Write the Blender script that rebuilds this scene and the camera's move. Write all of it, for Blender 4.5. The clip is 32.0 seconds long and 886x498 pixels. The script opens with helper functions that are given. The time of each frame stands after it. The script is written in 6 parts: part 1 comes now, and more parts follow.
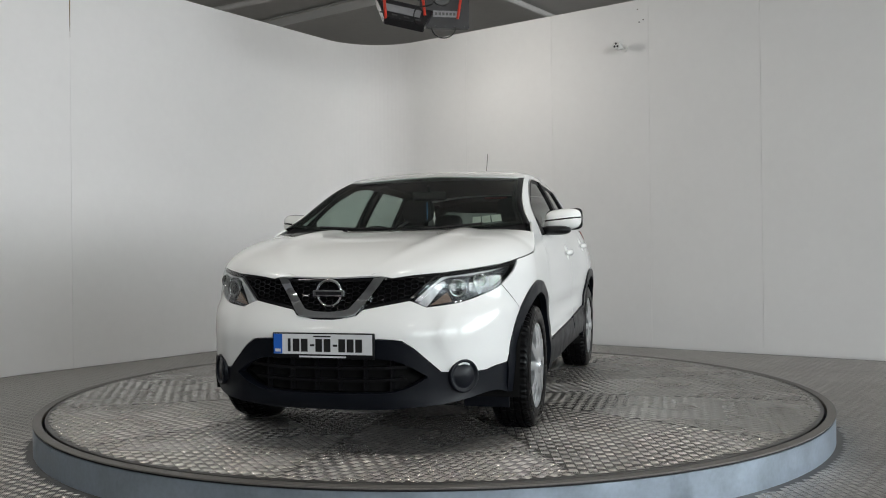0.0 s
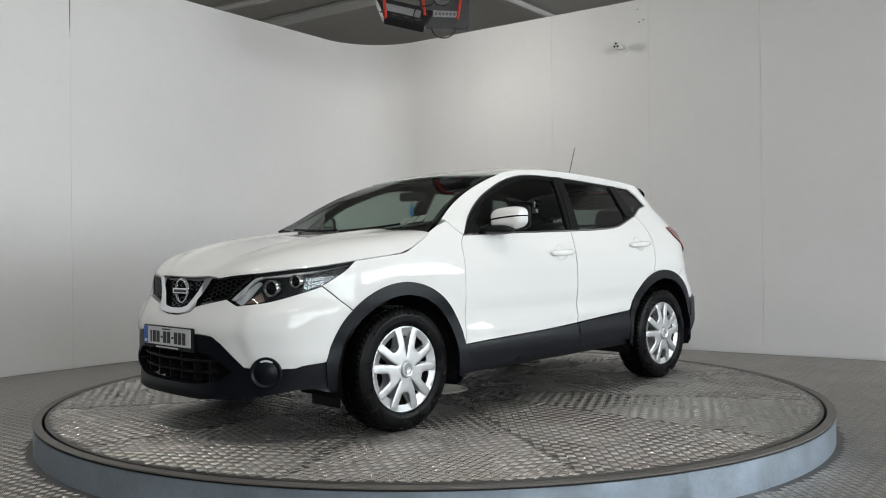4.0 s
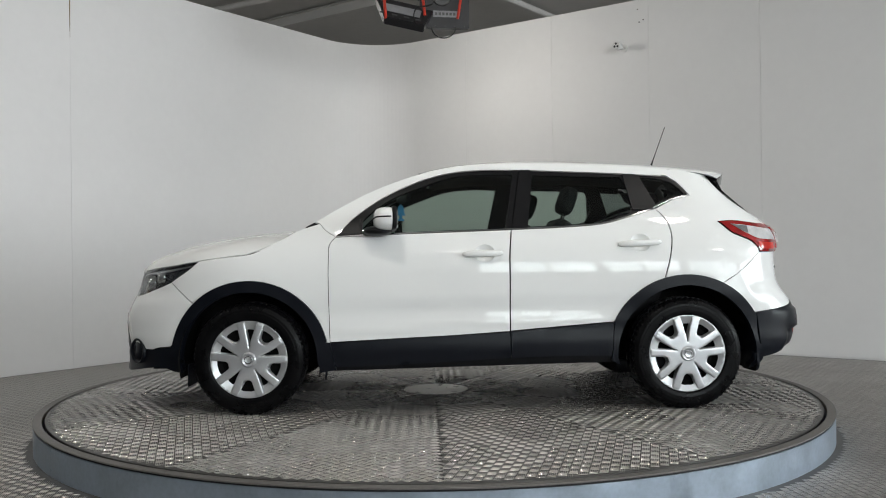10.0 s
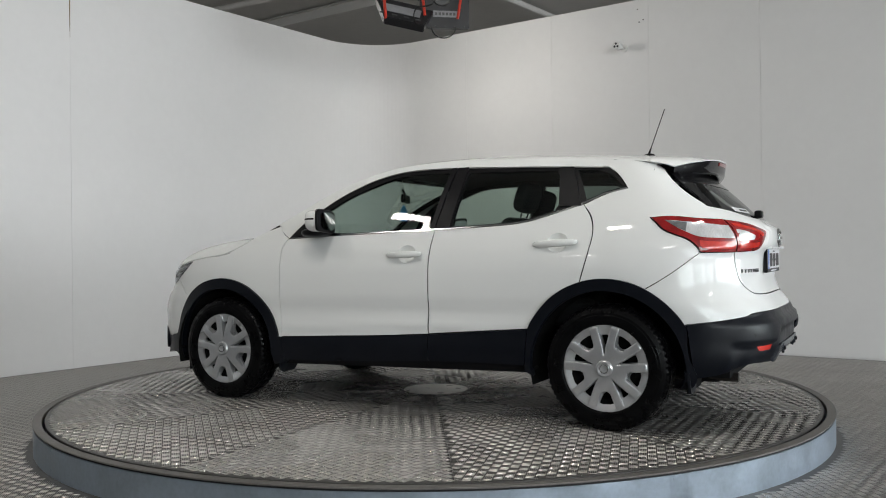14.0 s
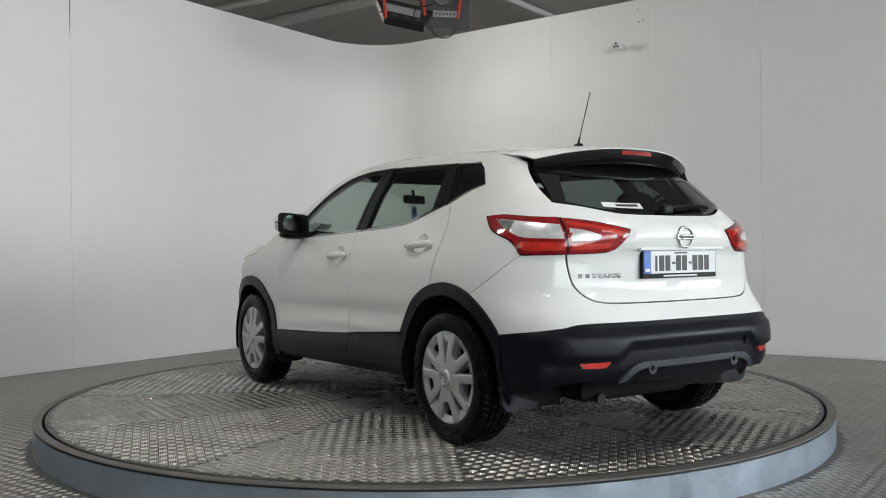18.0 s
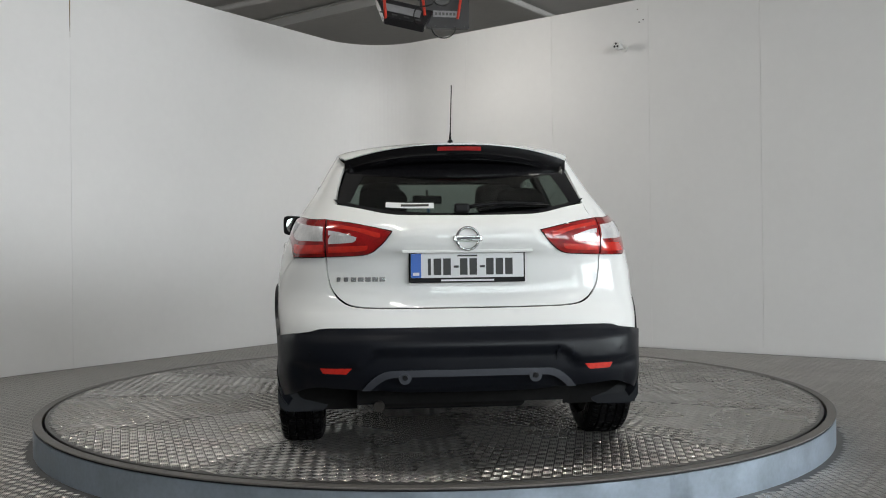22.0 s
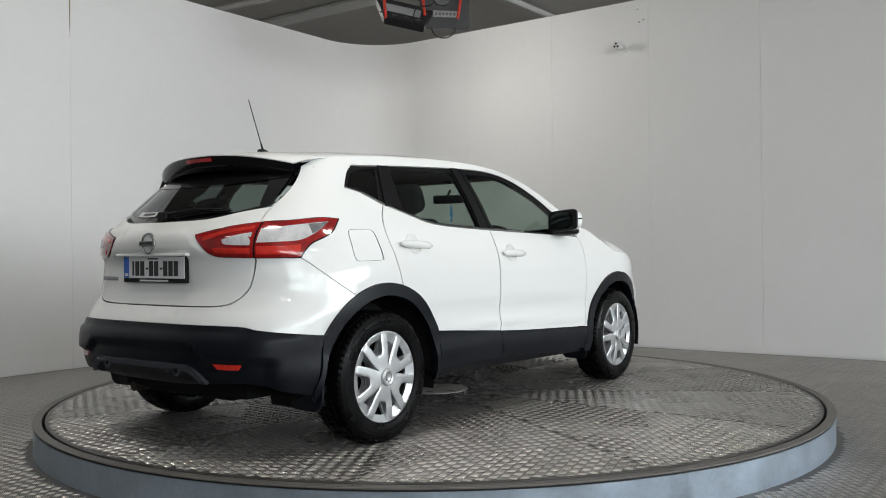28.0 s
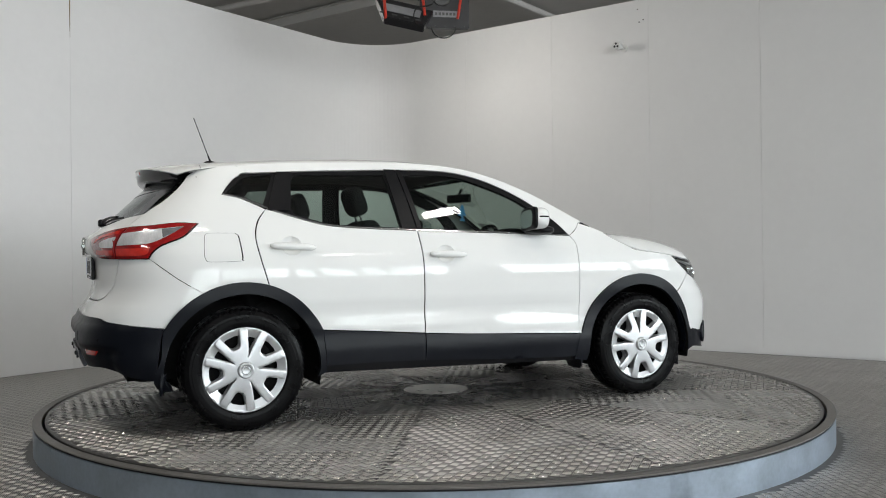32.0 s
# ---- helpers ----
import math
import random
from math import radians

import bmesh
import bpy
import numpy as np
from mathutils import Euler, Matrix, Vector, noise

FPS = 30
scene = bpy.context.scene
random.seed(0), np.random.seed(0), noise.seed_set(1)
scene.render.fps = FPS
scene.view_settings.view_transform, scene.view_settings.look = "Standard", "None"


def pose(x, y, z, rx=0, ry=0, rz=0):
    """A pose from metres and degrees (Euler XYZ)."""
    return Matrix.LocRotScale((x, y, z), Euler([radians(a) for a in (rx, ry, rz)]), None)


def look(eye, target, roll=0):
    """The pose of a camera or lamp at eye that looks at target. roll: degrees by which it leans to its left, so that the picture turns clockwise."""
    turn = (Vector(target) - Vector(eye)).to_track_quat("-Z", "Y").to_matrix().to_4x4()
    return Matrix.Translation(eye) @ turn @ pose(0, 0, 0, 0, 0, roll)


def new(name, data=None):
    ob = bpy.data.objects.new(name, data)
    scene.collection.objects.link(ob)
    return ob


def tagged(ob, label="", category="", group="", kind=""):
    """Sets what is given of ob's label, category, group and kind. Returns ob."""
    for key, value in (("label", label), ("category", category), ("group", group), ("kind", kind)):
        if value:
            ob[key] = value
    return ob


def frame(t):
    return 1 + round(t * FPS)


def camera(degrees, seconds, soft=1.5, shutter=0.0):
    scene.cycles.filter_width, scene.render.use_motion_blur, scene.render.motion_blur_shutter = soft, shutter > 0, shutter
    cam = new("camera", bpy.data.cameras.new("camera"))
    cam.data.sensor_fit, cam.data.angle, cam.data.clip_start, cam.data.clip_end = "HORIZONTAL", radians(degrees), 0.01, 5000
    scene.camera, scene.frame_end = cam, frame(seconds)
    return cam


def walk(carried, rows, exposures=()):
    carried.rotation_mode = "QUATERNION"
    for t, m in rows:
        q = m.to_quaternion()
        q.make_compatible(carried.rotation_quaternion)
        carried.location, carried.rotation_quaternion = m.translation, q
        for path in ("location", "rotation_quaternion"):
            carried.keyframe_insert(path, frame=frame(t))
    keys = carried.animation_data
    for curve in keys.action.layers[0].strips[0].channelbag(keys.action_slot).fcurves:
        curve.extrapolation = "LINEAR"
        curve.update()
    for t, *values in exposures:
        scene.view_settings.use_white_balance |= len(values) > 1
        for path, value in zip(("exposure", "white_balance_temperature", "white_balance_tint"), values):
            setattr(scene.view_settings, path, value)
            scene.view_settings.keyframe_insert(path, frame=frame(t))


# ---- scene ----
from mathutils.geometry import delaunay_2d_cdt

cam = camera(53.98, 32.0, soft=1.0)
CAM_POSE = look((0.0, -6.151, 1.136), (0.0607, -0.1513, 1.158), -0.67)
walk(cam, [(0, CAM_POSE), (32, CAM_POSE)], [(0, -0.19), (32, -0.19)])

CAR_DX, CAR_DY, HEADING = -0.193, 0.031, -106.12   # the car on the plate: offset from the axis, heading at the start
DISC_TOP = 0.17      # height of the turntable's plate over the floor
DISC_R = 2.513
RING_R = 2.578
WALL_H = 4.06
CORNER = (-0.924, 6.437)
LEFT_DIR = Vector((-0.5925, -0.8056))    # from the corner along the left wall
RIGHT_DIR = Vector((0.8060, -0.5919))    # from the corner along the right wall


# ---- world and lamps ----
def build_world():
    world = bpy.data.worlds.new("sky")
    scene.world = world
    world.use_nodes = True
    nt = world.node_tree
    nt.nodes.clear()
    out = nt.nodes.new("ShaderNodeOutputWorld")
    bg = nt.nodes.new("ShaderNodeBackground")
    sky = nt.nodes.new("ShaderNodeTexSky")
    sky.sky_type = "NISHITA"
    sky.sun_disc = False
    sky.sun_elevation = radians(38)
    sky.sun_rotation = radians(200)
    bg.inputs["Strength"].default_value = 0.12
    nt.links.new(sky.outputs[0], bg.inputs[0])
    nt.links.new(bg.outputs[0], out.inputs[0])


def area_lamp(name, eye, target, w, h, power, color):
    data = bpy.data.lights.new(name, "AREA")
    data.shape = "RECTANGLE"
    data.size, data.size_y = w, h
    data.energy = power
    data.color = color
    ob = new(name, data)
    ob.matrix_world = look(eye, target)
    return ob


build_world()
# daylight through the wide glazed openings in the hall's east and front walls
DAY = (0.92, 0.963, 1.0)
WINDOWS = [(-12.5, -8.7), (-8.3, -4.5), (-4.1, -0.3)]       # east wall: y from, to
FRONT_WINDOWS = [(1.2, 5.2), (5.6, 9.6), (10.0, 14.0)]         # front wall: x from, to
WIN_Z = (1.3, 4.7)
HALL_Y0, HALL_Y1, HALL_X0, HALL_X1, HALL_H = -13.0, 15.0, -11.0, 16.0, 5.0
for wy0, wy1 in WINDOWS:
    area_lamp("window_light", (HALL_X1 + 0.32, (wy0 + wy1) / 2, sum(WIN_Z) / 2), (0, (wy0 + wy1) / 2 + 1.5, 1.6),
              wy1 - wy0, WIN_Z[1] - WIN_Z[0], 760, DAY)
for wx0, wx1 in FRONT_WINDOWS:
    area_lamp("window_light", ((wx0 + wx1) / 2, HALL_Y0 - 0.32, sum(WIN_Z) / 2), ((wx0 + wx1) / 2 - 3.0, 0, 1.6),
              wx1 - wx0, WIN_Z[1] - WIN_Z[0], 400, DAY)
# lit flood lamps hung round the turntable: place, point aimed at, power
WARM = (1.0, 0.955, 0.89)
FLOODS = [((2.42, -2.22, 3.98), (-2.2, 1.5, 0.8), 20), ((-0.68, -2.90, 3.98), (-0.2, 0.1, 0.8), 26),
          ((-3.05, -2.0, 3.95), (-0.4, 0.2, 0.9), 18)]
HUNG_LIT = [((-0.20, 3.52, 3.66), (1.3, 5.4, 2.3), 17)]
for eye, target, power in FLOODS + HUNG_LIT:
    aim = (Vector(target) - Vector(eye)).normalized()
    area_lamp("flood_light_source", Vector(eye) + aim * 0.05, target, *((0.46, 0.17) if eye[1] < 0 else (0.36, 0.22)), power, WARM)
# unseen ceiling strips added as fill light over the bay and behind the walls
FILL_STRIPS = [(-5.5, -6.5), (5.5, -6.5), (0.0, -7.5), (3.5, 9.5), (-5.0, 8.5)]
for sx, sy in FILL_STRIPS:
    area_lamp("fill_strip_source", (sx, sy, 4.85), (sx, sy, 0), 1.4, 0.25, 30 if sy < 0 else 220, (1.0, 0.97, 0.92))


# ---- materials ----
def mat(name, color, rough=0.5, metal=0.0, var=0.0, scale=8.0, bump=0.0, bump_scale=60.0, rough_var=0.0,
        spec=0.5, coat=0.0, tint=None, stretch=(1, 1, 1), emission=0.0, dist=0.002):
    """A surface with variation at two scales, rough and fine relief."""
    m = bpy.data.materials.new(name)
    m.use_nodes = True
    nt = m.node_tree
    bsdf = nt.nodes["Principled BSDF"]
    rgb = (*color, 1.0)
    bsdf.inputs["Base Color"].default_value = rgb
    bsdf.inputs["Roughness"].default_value = rough
    bsdf.inputs["Metallic"].default_value = metal
    bsdf.inputs["Specular IOR Level"].default_value = spec
    bsdf.inputs["Coat Weight"].default_value = coat
    bsdf.inputs["Coat Roughness"].default_value = 0.03
    if emission:
        bsdf.inputs["Emission Color"].default_value = rgb
        bsdf.inputs["Emission Strength"].default_value = emission
    if not (var or bump or rough_var):
        return m
    co = nt.nodes.new("ShaderNodeTexCoord")
    mp = nt.nodes.new("ShaderNodeMapping")
    mp.inputs["Scale"].default_value = stretch
    nt.links.new(co.outputs["Object"], mp.inputs["Vector"])

    def noise_tex(sc, detail):
        n = nt.nodes.new("ShaderNodeTexNoise")
        n.inputs["Scale"].default_value = sc
        n.inputs["Detail"].default_value = detail
        nt.links.new(mp.outputs[0], n.inputs["Vector"])
        return n

    big, small = noise_tex(scale, 5), noise_tex(scale * 9, 3)
    if var:
        mix = nt.nodes.new("ShaderNodeMix")
        mix.data_type = "FLOAT"
        mix.inputs[0].default_value = 0.35
        nt.links.new(big.outputs["Fac"], mix.inputs[2])
        nt.links.new(small.outputs["Fac"], mix.inputs[3])
        ramp = nt.nodes.new("ShaderNodeValToRGB")
        dark = tint or tuple(c * (1 - var) for c in color)
        ramp.color_ramp.elements[0].position, ramp.color_ramp.elements[0].color = 0.35, (*dark, 1)
        ramp.color_ramp.elements[1].position, ramp.color_ramp.elements[1].color = 0.65, rgb
        nt.links.new(mix.outputs[0], ramp.inputs[0])
        nt.links.new(ramp.outputs[0], bsdf.inputs["Base Color"])
    if rough_var:
        mr = nt.nodes.new("ShaderNodeMapRange")
        mr.inputs[1].default_value, mr.inputs[2].default_value = 0.3, 0.7
        mr.inputs[3].default_value, mr.inputs[4].default_value = rough - rough_var, rough + rough_var
        nt.links.new(big.outputs["Fac"], mr.inputs[0])
        nt.links.new(mr.outputs[0], bsdf.inputs["Roughness"])
    if bump:
        bn = noise_tex(bump_scale, 4)
        bp = nt.nodes.new("ShaderNodeBump")
        bp.inputs["Strength"].default_value = bump
        bp.inputs["Distance"].default_value = dist
        nt.links.new(bn.outputs["Fac"], bp.inputs["Height"])
        nt.links.new(bp.outputs[0], bsdf.inputs["Normal"])
    return m


def glass_mat(name, color, rough=0.0, skin=0.06):
    """A thin pane: see-through tint with a mirror skin."""
    m = bpy.data.materials.new(name)
    m.use_nodes = True
    nt = m.node_tree
    nt.nodes.clear()
    out = nt.nodes.new("ShaderNodeOutputMaterial")
    tr = nt.nodes.new("ShaderNodeBsdfTransparent")
    gl = nt.nodes.new("ShaderNodeBsdfGlossy")
    lw = nt.nodes.new("ShaderNodeLayerWeight")
    lw.inputs[0].default_value = 0.5
    pw = nt.nodes.new("ShaderNodeMath")
    pw.operation = "POWER"
    pw.inputs[1].default_value = 5.0
    ma = nt.nodes.new("ShaderNodeMath")
    ma.operation = "MULTIPLY_ADD"
    ma.inputs[1].default_value, ma.inputs[2].default_value = 0.90, skin
    mix = nt.nodes.new("ShaderNodeMixShader")
    tr.inputs[0].default_value = (*color, 1)
    gl.inputs["Roughness"].default_value = rough
    nt.links.new(lw.outputs["Facing"], pw.inputs[0])
    nt.links.new(pw.outputs[0], ma.inputs[0])
    nt.links.new(ma.outputs[0], mix.inputs[0])
    nt.links.new(tr.outputs[0], mix.inputs[1])
    nt.links.new(gl.outputs[0], mix.inputs[2])
    nt.links.new(mix.outputs[0], out.inputs[0])
    return m


M_WALL = mat("white_painted_board", (0.785, 0.778, 0.768), 0.55, var=0.035, scale=1.3, bump=0.12, bump_scale=14, rough_var=0.08, dist=0.004)
M_TREAD = mat("checker_plate", (0.115, 0.110, 0.103), 0.50, metal=0.3, var=0.3, scale=1.9, bump=0.3, bump_scale=120, rough_var=0.06, tint=(0.075, 0.070, 0.064))
M_MARK = mat("worn_tread_marks", (0.56, 0.545, 0.52), 0.34, metal=0.9, var=0.12, scale=1.9, rough_var=0.05, tint=(0.44, 0.425, 0.40))
# the disc's marks, coloured brighter than the floor's for what the plate mirrors
M_MARK_DISC = mat("polished_brightened_tread_marks", (0.64, 0.625, 0.60), 0.27, metal=0.9, var=0.10, scale=1.9, rough_var=0.04, tint=(0.52, 0.505, 0.48))
M_TREAD_DISC = mat("turntable_checker_plate", (0.10, 0.096, 0.091), 0.45, metal=0.3, var=0.3, scale=2.4, bump=0.3, bump_scale=120, rough_var=0.06, tint=(0.06, 0.057, 0.053))
# zinc grey with the blue of mirrored daylight put into the base colour
M_GALV = mat("galvanised_steel", (0.44, 0.52, 0.61), 0.38, metal=0.75, var=0.22, scale=5.0, bump=0.15, bump_scale=40, rough_var=0.10)
M_RIM_TOP = mat("worn_ring_top", (0.185, 0.172, 0.158), 0.55, metal=0.3, var=0.35, scale=6.0, bump=0.2, bump_scale=90, rough_var=0.1)
M_COVER = mat("dusty_steel_cover", (0.66, 0.64, 0.59), 0.32, metal=0.35, var=0.2, scale=9, bump=0.1, bump_scale=80, rough_var=0.08)
M_BLACK = mat("black_rubber", (0.012, 0.012, 0.012), 0.7, bump=0.2, bump_scale=200)
M_CEIL = mat("grey_roof_sheet", (0.56, 0.555, 0.535), 0.6, var=0.10, scale=0.8, bump=0.1, bump_scale=20)
M_STEEL_LIGHT = mat("pale_painted_steel", (0.62, 0.61, 0.59), 0.5, var=0.1, scale=3, bump=0.1)
M_STEEL_DARK = mat("dark_steel", (0.10, 0.10, 0.10), 0.5, metal=0.3, var=0.2, scale=3, bump=0.1)
M_HALL = mat("hall_wall_fill_grey", (0.36, 0.36, 0.365), 0.6, var=0.08, scale=0.6, bump=0.1, bump_scale=10)
M_SEALANT = mat("brown_joint_sealant", (0.20, 0.14, 0.06), 0.7, var=0.4, scale=9, bump=0.2, bump_scale=80)
M_LAMP_CASE = mat("black_lamp_case", (0.018, 0.018, 0.02), 0.42, var=0.3, scale=20, bump=0.15, bump_scale=150)
M_LAMP_GLASS = mat("lamp_glass", (1.0, 0.95, 0.88), 0.2, emission=14.0)
M_LAMP_OFF = mat("unlit_lamp_reflector", (0.45, 0.46, 0.47), 0.35, metal=0.6, var=0.2, scale=15)
M_PANEL = mat("grey_lamp_panel", (0.30, 0.30, 0.31), 0.6, var=0.2, scale=15, spec=0.2)
M_RED_PLASTIC = mat("red_lamp_bracket", (0.55, 0.035, 0.015), 0.4, var=0.15, scale=20)
M_WHITE_PLASTIC = mat("white_plastic", (0.72, 0.72, 0.70), 0.4, var=0.06, scale=30)
M_FRAME = mat("grey_window_frame", (0.25, 0.26, 0.27), 0.45, var=0.1, scale=4)
M_PANE = glass_mat("window_pane", (0.93, 0.97, 0.95))


# ---- mesh helpers ----
def mesh_object(name, bm, material, parent=None, label="", smooth=False):
    me = bpy.data.meshes.new(name)
    bmesh.ops.recalc_face_normals(bm, faces=bm.faces)
    bm.to_mesh(me)
    bm.free()
    if smooth:
        me.shade_smooth()
    if material:
        me.materials.append(material)
    ob = new(name, me)
    if parent:
        ob.parent = parent
    if label:
        ob["label"] = label
    return ob


def part(name, bm, material, parent, label="", smooth=False):
    return mesh_object(name, bm, material, parent, label, smooth)


def thing(name, label, category, at=None, group="", kind=""):
    ob = new(name)
    if at is not None:
        ob.matrix_world = at
    return tagged(ob, label, category, group, kind)


def add_box(bm, x0, x1, y0, y1, z0, z1, bevel=0.0, m=None):
    r = bmesh.ops.create_cube(bm, size=1.0)
    vs = r["verts"]
    for v in vs:
        v.co = Vector((x0 + (v.co.x + 0.5) * (x1 - x0), y0 + (v.co.y + 0.5) * (y1 - y0), z0 + (v.co.z + 0.5) * (z1 - z0)))
    if bevel:
        es = list({e for v in vs for e in v.link_edges})
        r2 = bmesh.ops.bevel(bm, geom=es, offset=bevel, segments=2, affect="EDGES", profile=0.6)
        vs = list({v for f in r2["faces"] for v in f.verts} | {v for v in vs if v.is_valid})
    if m is not None:
        bmesh.ops.transform(bm, matrix=m, verts=[v for v in vs if v.is_valid])
    return vs


def box(x0, x1, y0, y1, z0, z1, bevel=0.0, m=None):
    bm = bmesh.new()
    add_box(bm, x0, x1, y0, y1, z0, z1, bevel, m)
    return bm


def add_cyl(bm, r, depth, m, segs=24, r2=None):
    return bmesh.ops.create_cone(bm, cap_ends=True, segments=segs, radius1=r, radius2=r if r2 is None else r2, depth=depth, matrix=m)["verts"]


def cyl(r, depth, m=Matrix(), segs=24, r2=None, bevel=0.0):
    bm = bmesh.new()
    add_cyl(bm, r, depth, m, segs, r2)
    if bevel:
        es = [e for e in bm.edges if len(e.link_faces) == 2 and e.calc_face_angle(0) > 0.7]
        bmesh.ops.bevel(bm, geom=es, offset=bevel, segments=2, affect="EDGES")
    return bm


def tube(path, r, segs=8, r_end=None):
    """A round rod along a list of points."""
    bm = bmesh.new()
    pts = [Vector(p) for p in path]
    rings = []
    for i, p in enumerate(pts):
        d = (pts[min(i + 1, len(pts) - 1)] - pts[max(i - 1, 0)]).normalized()
        q = d.to_track_quat("Z", "Y")
        rr = r if r_end is None else r + (r_end - r) * i / (len(pts) - 1)
        rings.append([bm.verts.new(p + q @ Vector((rr * math.cos(2 * math.pi * k / segs), rr * math.sin(2 * math.pi * k / segs), 0))) for k in range(segs)])
    for a, b in zip(rings, rings[1:]):
        for k in range(segs):
            bm.faces.new((a[k], a[(k + 1) % segs], b[(k + 1) % segs], b[k]))
    bm.faces.new(rings[0][::-1])
    bm.faces.new(rings[-1])
    return bm


def spin(profile, segs=48, axis="Z", angle=2 * math.pi):
    """A turned body from (radius, height) pairs."""
    bm = bmesh.new()
    rings = []
    n = segs
    for k in range(n):
        a = angle * k / n
        rings.append([bm.verts.new((r * math.cos(a), r * math.sin(a), h)) for r, h in profile])
    for k in range(n):
        a, b = rings[k], rings[(k + 1) % n]
        for i in range(len(profile) - 1):
            if profile[i][0] < 1e-6 and profile[i + 1][0] < 1e-6:
                continue
            bm.faces.new((a[i], b[i], b[i + 1], a[i + 1]))
    bmesh.ops.remove_doubles(bm, verts=bm.verts, dist=1e-5)
    return bm


def pchip(pts):
    """A smooth curve through (x, y) pairs without overshoot."""
    xs = np.array([p[0] for p in pts], float)
    ys = np.array([p[1] for p in pts], float)
    if xs[0] > xs[-1]:
        xs, ys = xs[::-1], ys[::-1]
    h = np.diff(xs)
    d = np.diff(ys) / h
    m = np.zeros(len(xs))
    m[0], m[-1] = d[0], d[-1]
    for i in range(1, len(xs) - 1):
        if d[i - 1] * d[i] > 0:
            w1, w2 = 2 * h[i] + h[i - 1], h[i] + 2 * h[i - 1]
            m[i] = (w1 + w2) / (w1 / d[i - 1] + w2 / d[i])

    def f(x):
        x = min(max(x, xs[0]), xs[-1])
        i = min(max(int(np.searchsorted(xs, x)) - 1, 0), len(h) - 1)
        t = (x - xs[i]) / h[i]
        return float(ys[i] * (1 + 2 * t) * (1 - t) ** 2 + m[i] * h[i] * t * (1 - t) ** 2 + ys[i + 1] * t * t * (3 - 2 * t) + m[i + 1] * h[i] * t * t * (t - 1))
    return f


# ---- hall ----
def build_hall():
    # booth walls: one bent sheet with a rounded inner corner
    fil = 0.88
    c = Vector(CORNER)
    a0, b0 = c + LEFT_DIR * fil, c + RIGHT_DIR * fil
    centre = c + LEFT_DIR * fil + RIGHT_DIR * fil
    n = 24
    arc = []
    ang0 = math.atan2(*(a0 - centre).yx)
    ang1 = math.atan2(*(b0 - centre).yx)
    if ang1 > ang0:
        ang1 -= 2 * math.pi
    for k in range(n + 1):
        a = ang0 + (ang1 - ang0) * k / n
        arc.append(centre + Vector((math.cos(a), math.sin(a))) * fil)

    def wall(name, line, label):
        bm = bmesh.new()
        th = 0.10
        off = []
        for i, p in enumerate(line):
            d = (line[min(i + 1, len(line) - 1)] - line[max(i - 1, 0)]).normalized()
            off.append(p + Vector((-d.y, d.x)) * th)
        v = [[bm.verts.new((q.x, q.y, z)) for q in (p, o) for z in (0, WALL_H)] for p, o in zip(line, off)]
        for p, q in zip(v, v[1:]):
            bm.faces.new((p[0], q[0], q[1], p[1]))
            bm.faces.new((p[2], p[3], q[3], q[2]))
            bm.faces.new((p[1], q[1], q[3], p[3]))
            bm.faces.new((p[0], p[2], q[2], q[0]))
        bm.faces.new((v[0][0], v[0][1], v[0][3], v[0][2]))
        bm.faces.new((v[-1][0], v[-1][2], v[-1][3], v[-1][1]))
        ob = mesh_object(name, bm, M_WALL)
        return tagged(ob, label, "wall", kind="structure")

    w = 1.25
    gap = 0.0010

    def board(line, parent):
        """One 1.25 m board between two hairline joints."""
        bm = bmesh.new()
        rows = []
        for p, d in line:
            nrm = Vector((d.y, -d.x))
            rows.append([bm.verts.new((p.x + nrm.x * o, p.y + nrm.y * o, z)) for z, o in ((0.012, 0.0), (0.012, 0.008), (WALL_H - 0.002, 0.008), (WALL_H - 0.002, 0.0))])
        for a, b in zip(rows, rows[1:]):
            for i in range(3):
                bm.faces.new((a[i], b[i], b[i + 1], a[i + 1]))
        bm.faces.new(rows[0][::-1])
        bm.faces.new(rows[-1])
        return part("board", bm, M_WALL, parent)

    left_end, right_end = c + LEFT_DIR * 9.0, c + RIGHT_DIR * 9.0
    wl = wall("wall_left", [left_end, a0], "off-white painted board wall of the photo booth")
    wr = wall("wall_right", [b0, right_end], "off-white painted board wall with fine panel joints")
    wc = wall("wall_corner", arc, "off-white rounded inner corner of the booth wall")
    # joints of the boards, metres from the corner: left, right
    dl = -LEFT_DIR
    lj = [9.0, 7.13, 5.88, 4.64, fil]
    for s0, s1 in zip(lj, lj[1:]):
        board([(c + LEFT_DIR * (s0 - gap), dl), (c + LEFT_DIR * (s1 + (gap if s1 > fil else 0)), dl)], wl)
    # brownish sealant bare at the top of one joint
    tape = bmesh.new()
    p, nrm = c + LEFT_DIR * 4.64, Vector((dl.y, -dl.x))
    rows = []
    for z, hw in ((3.36, 0.0012), (3.50, 0.0040), (3.75, 0.0062), (WALL_H - 0.004, 0.0070)):
        rows.append([tape.verts.new((p.x + dl.x * o + nrm.x * q, p.y + dl.y * o + nrm.y * q, z)) for o, q in ((-hw, 0.004), (-hw, 0.0092), (0, 0.0105), (hw, 0.0092), (hw, 0.004))])
    for a, b in zip(rows, rows[1:]):
        for i in range(4):
            tape.faces.new((a[i], a[i + 1], b[i + 1], b[i]))
    bmesh.ops.recalc_face_normals(tape, faces=tape.faces)
    part("joint_sealant", tape, M_SEALANT, wl, "brownish sealant in a board joint")
    rj = [fil, 1.72, 3.00, 4.27, 5.53, 6.78, 9.0]
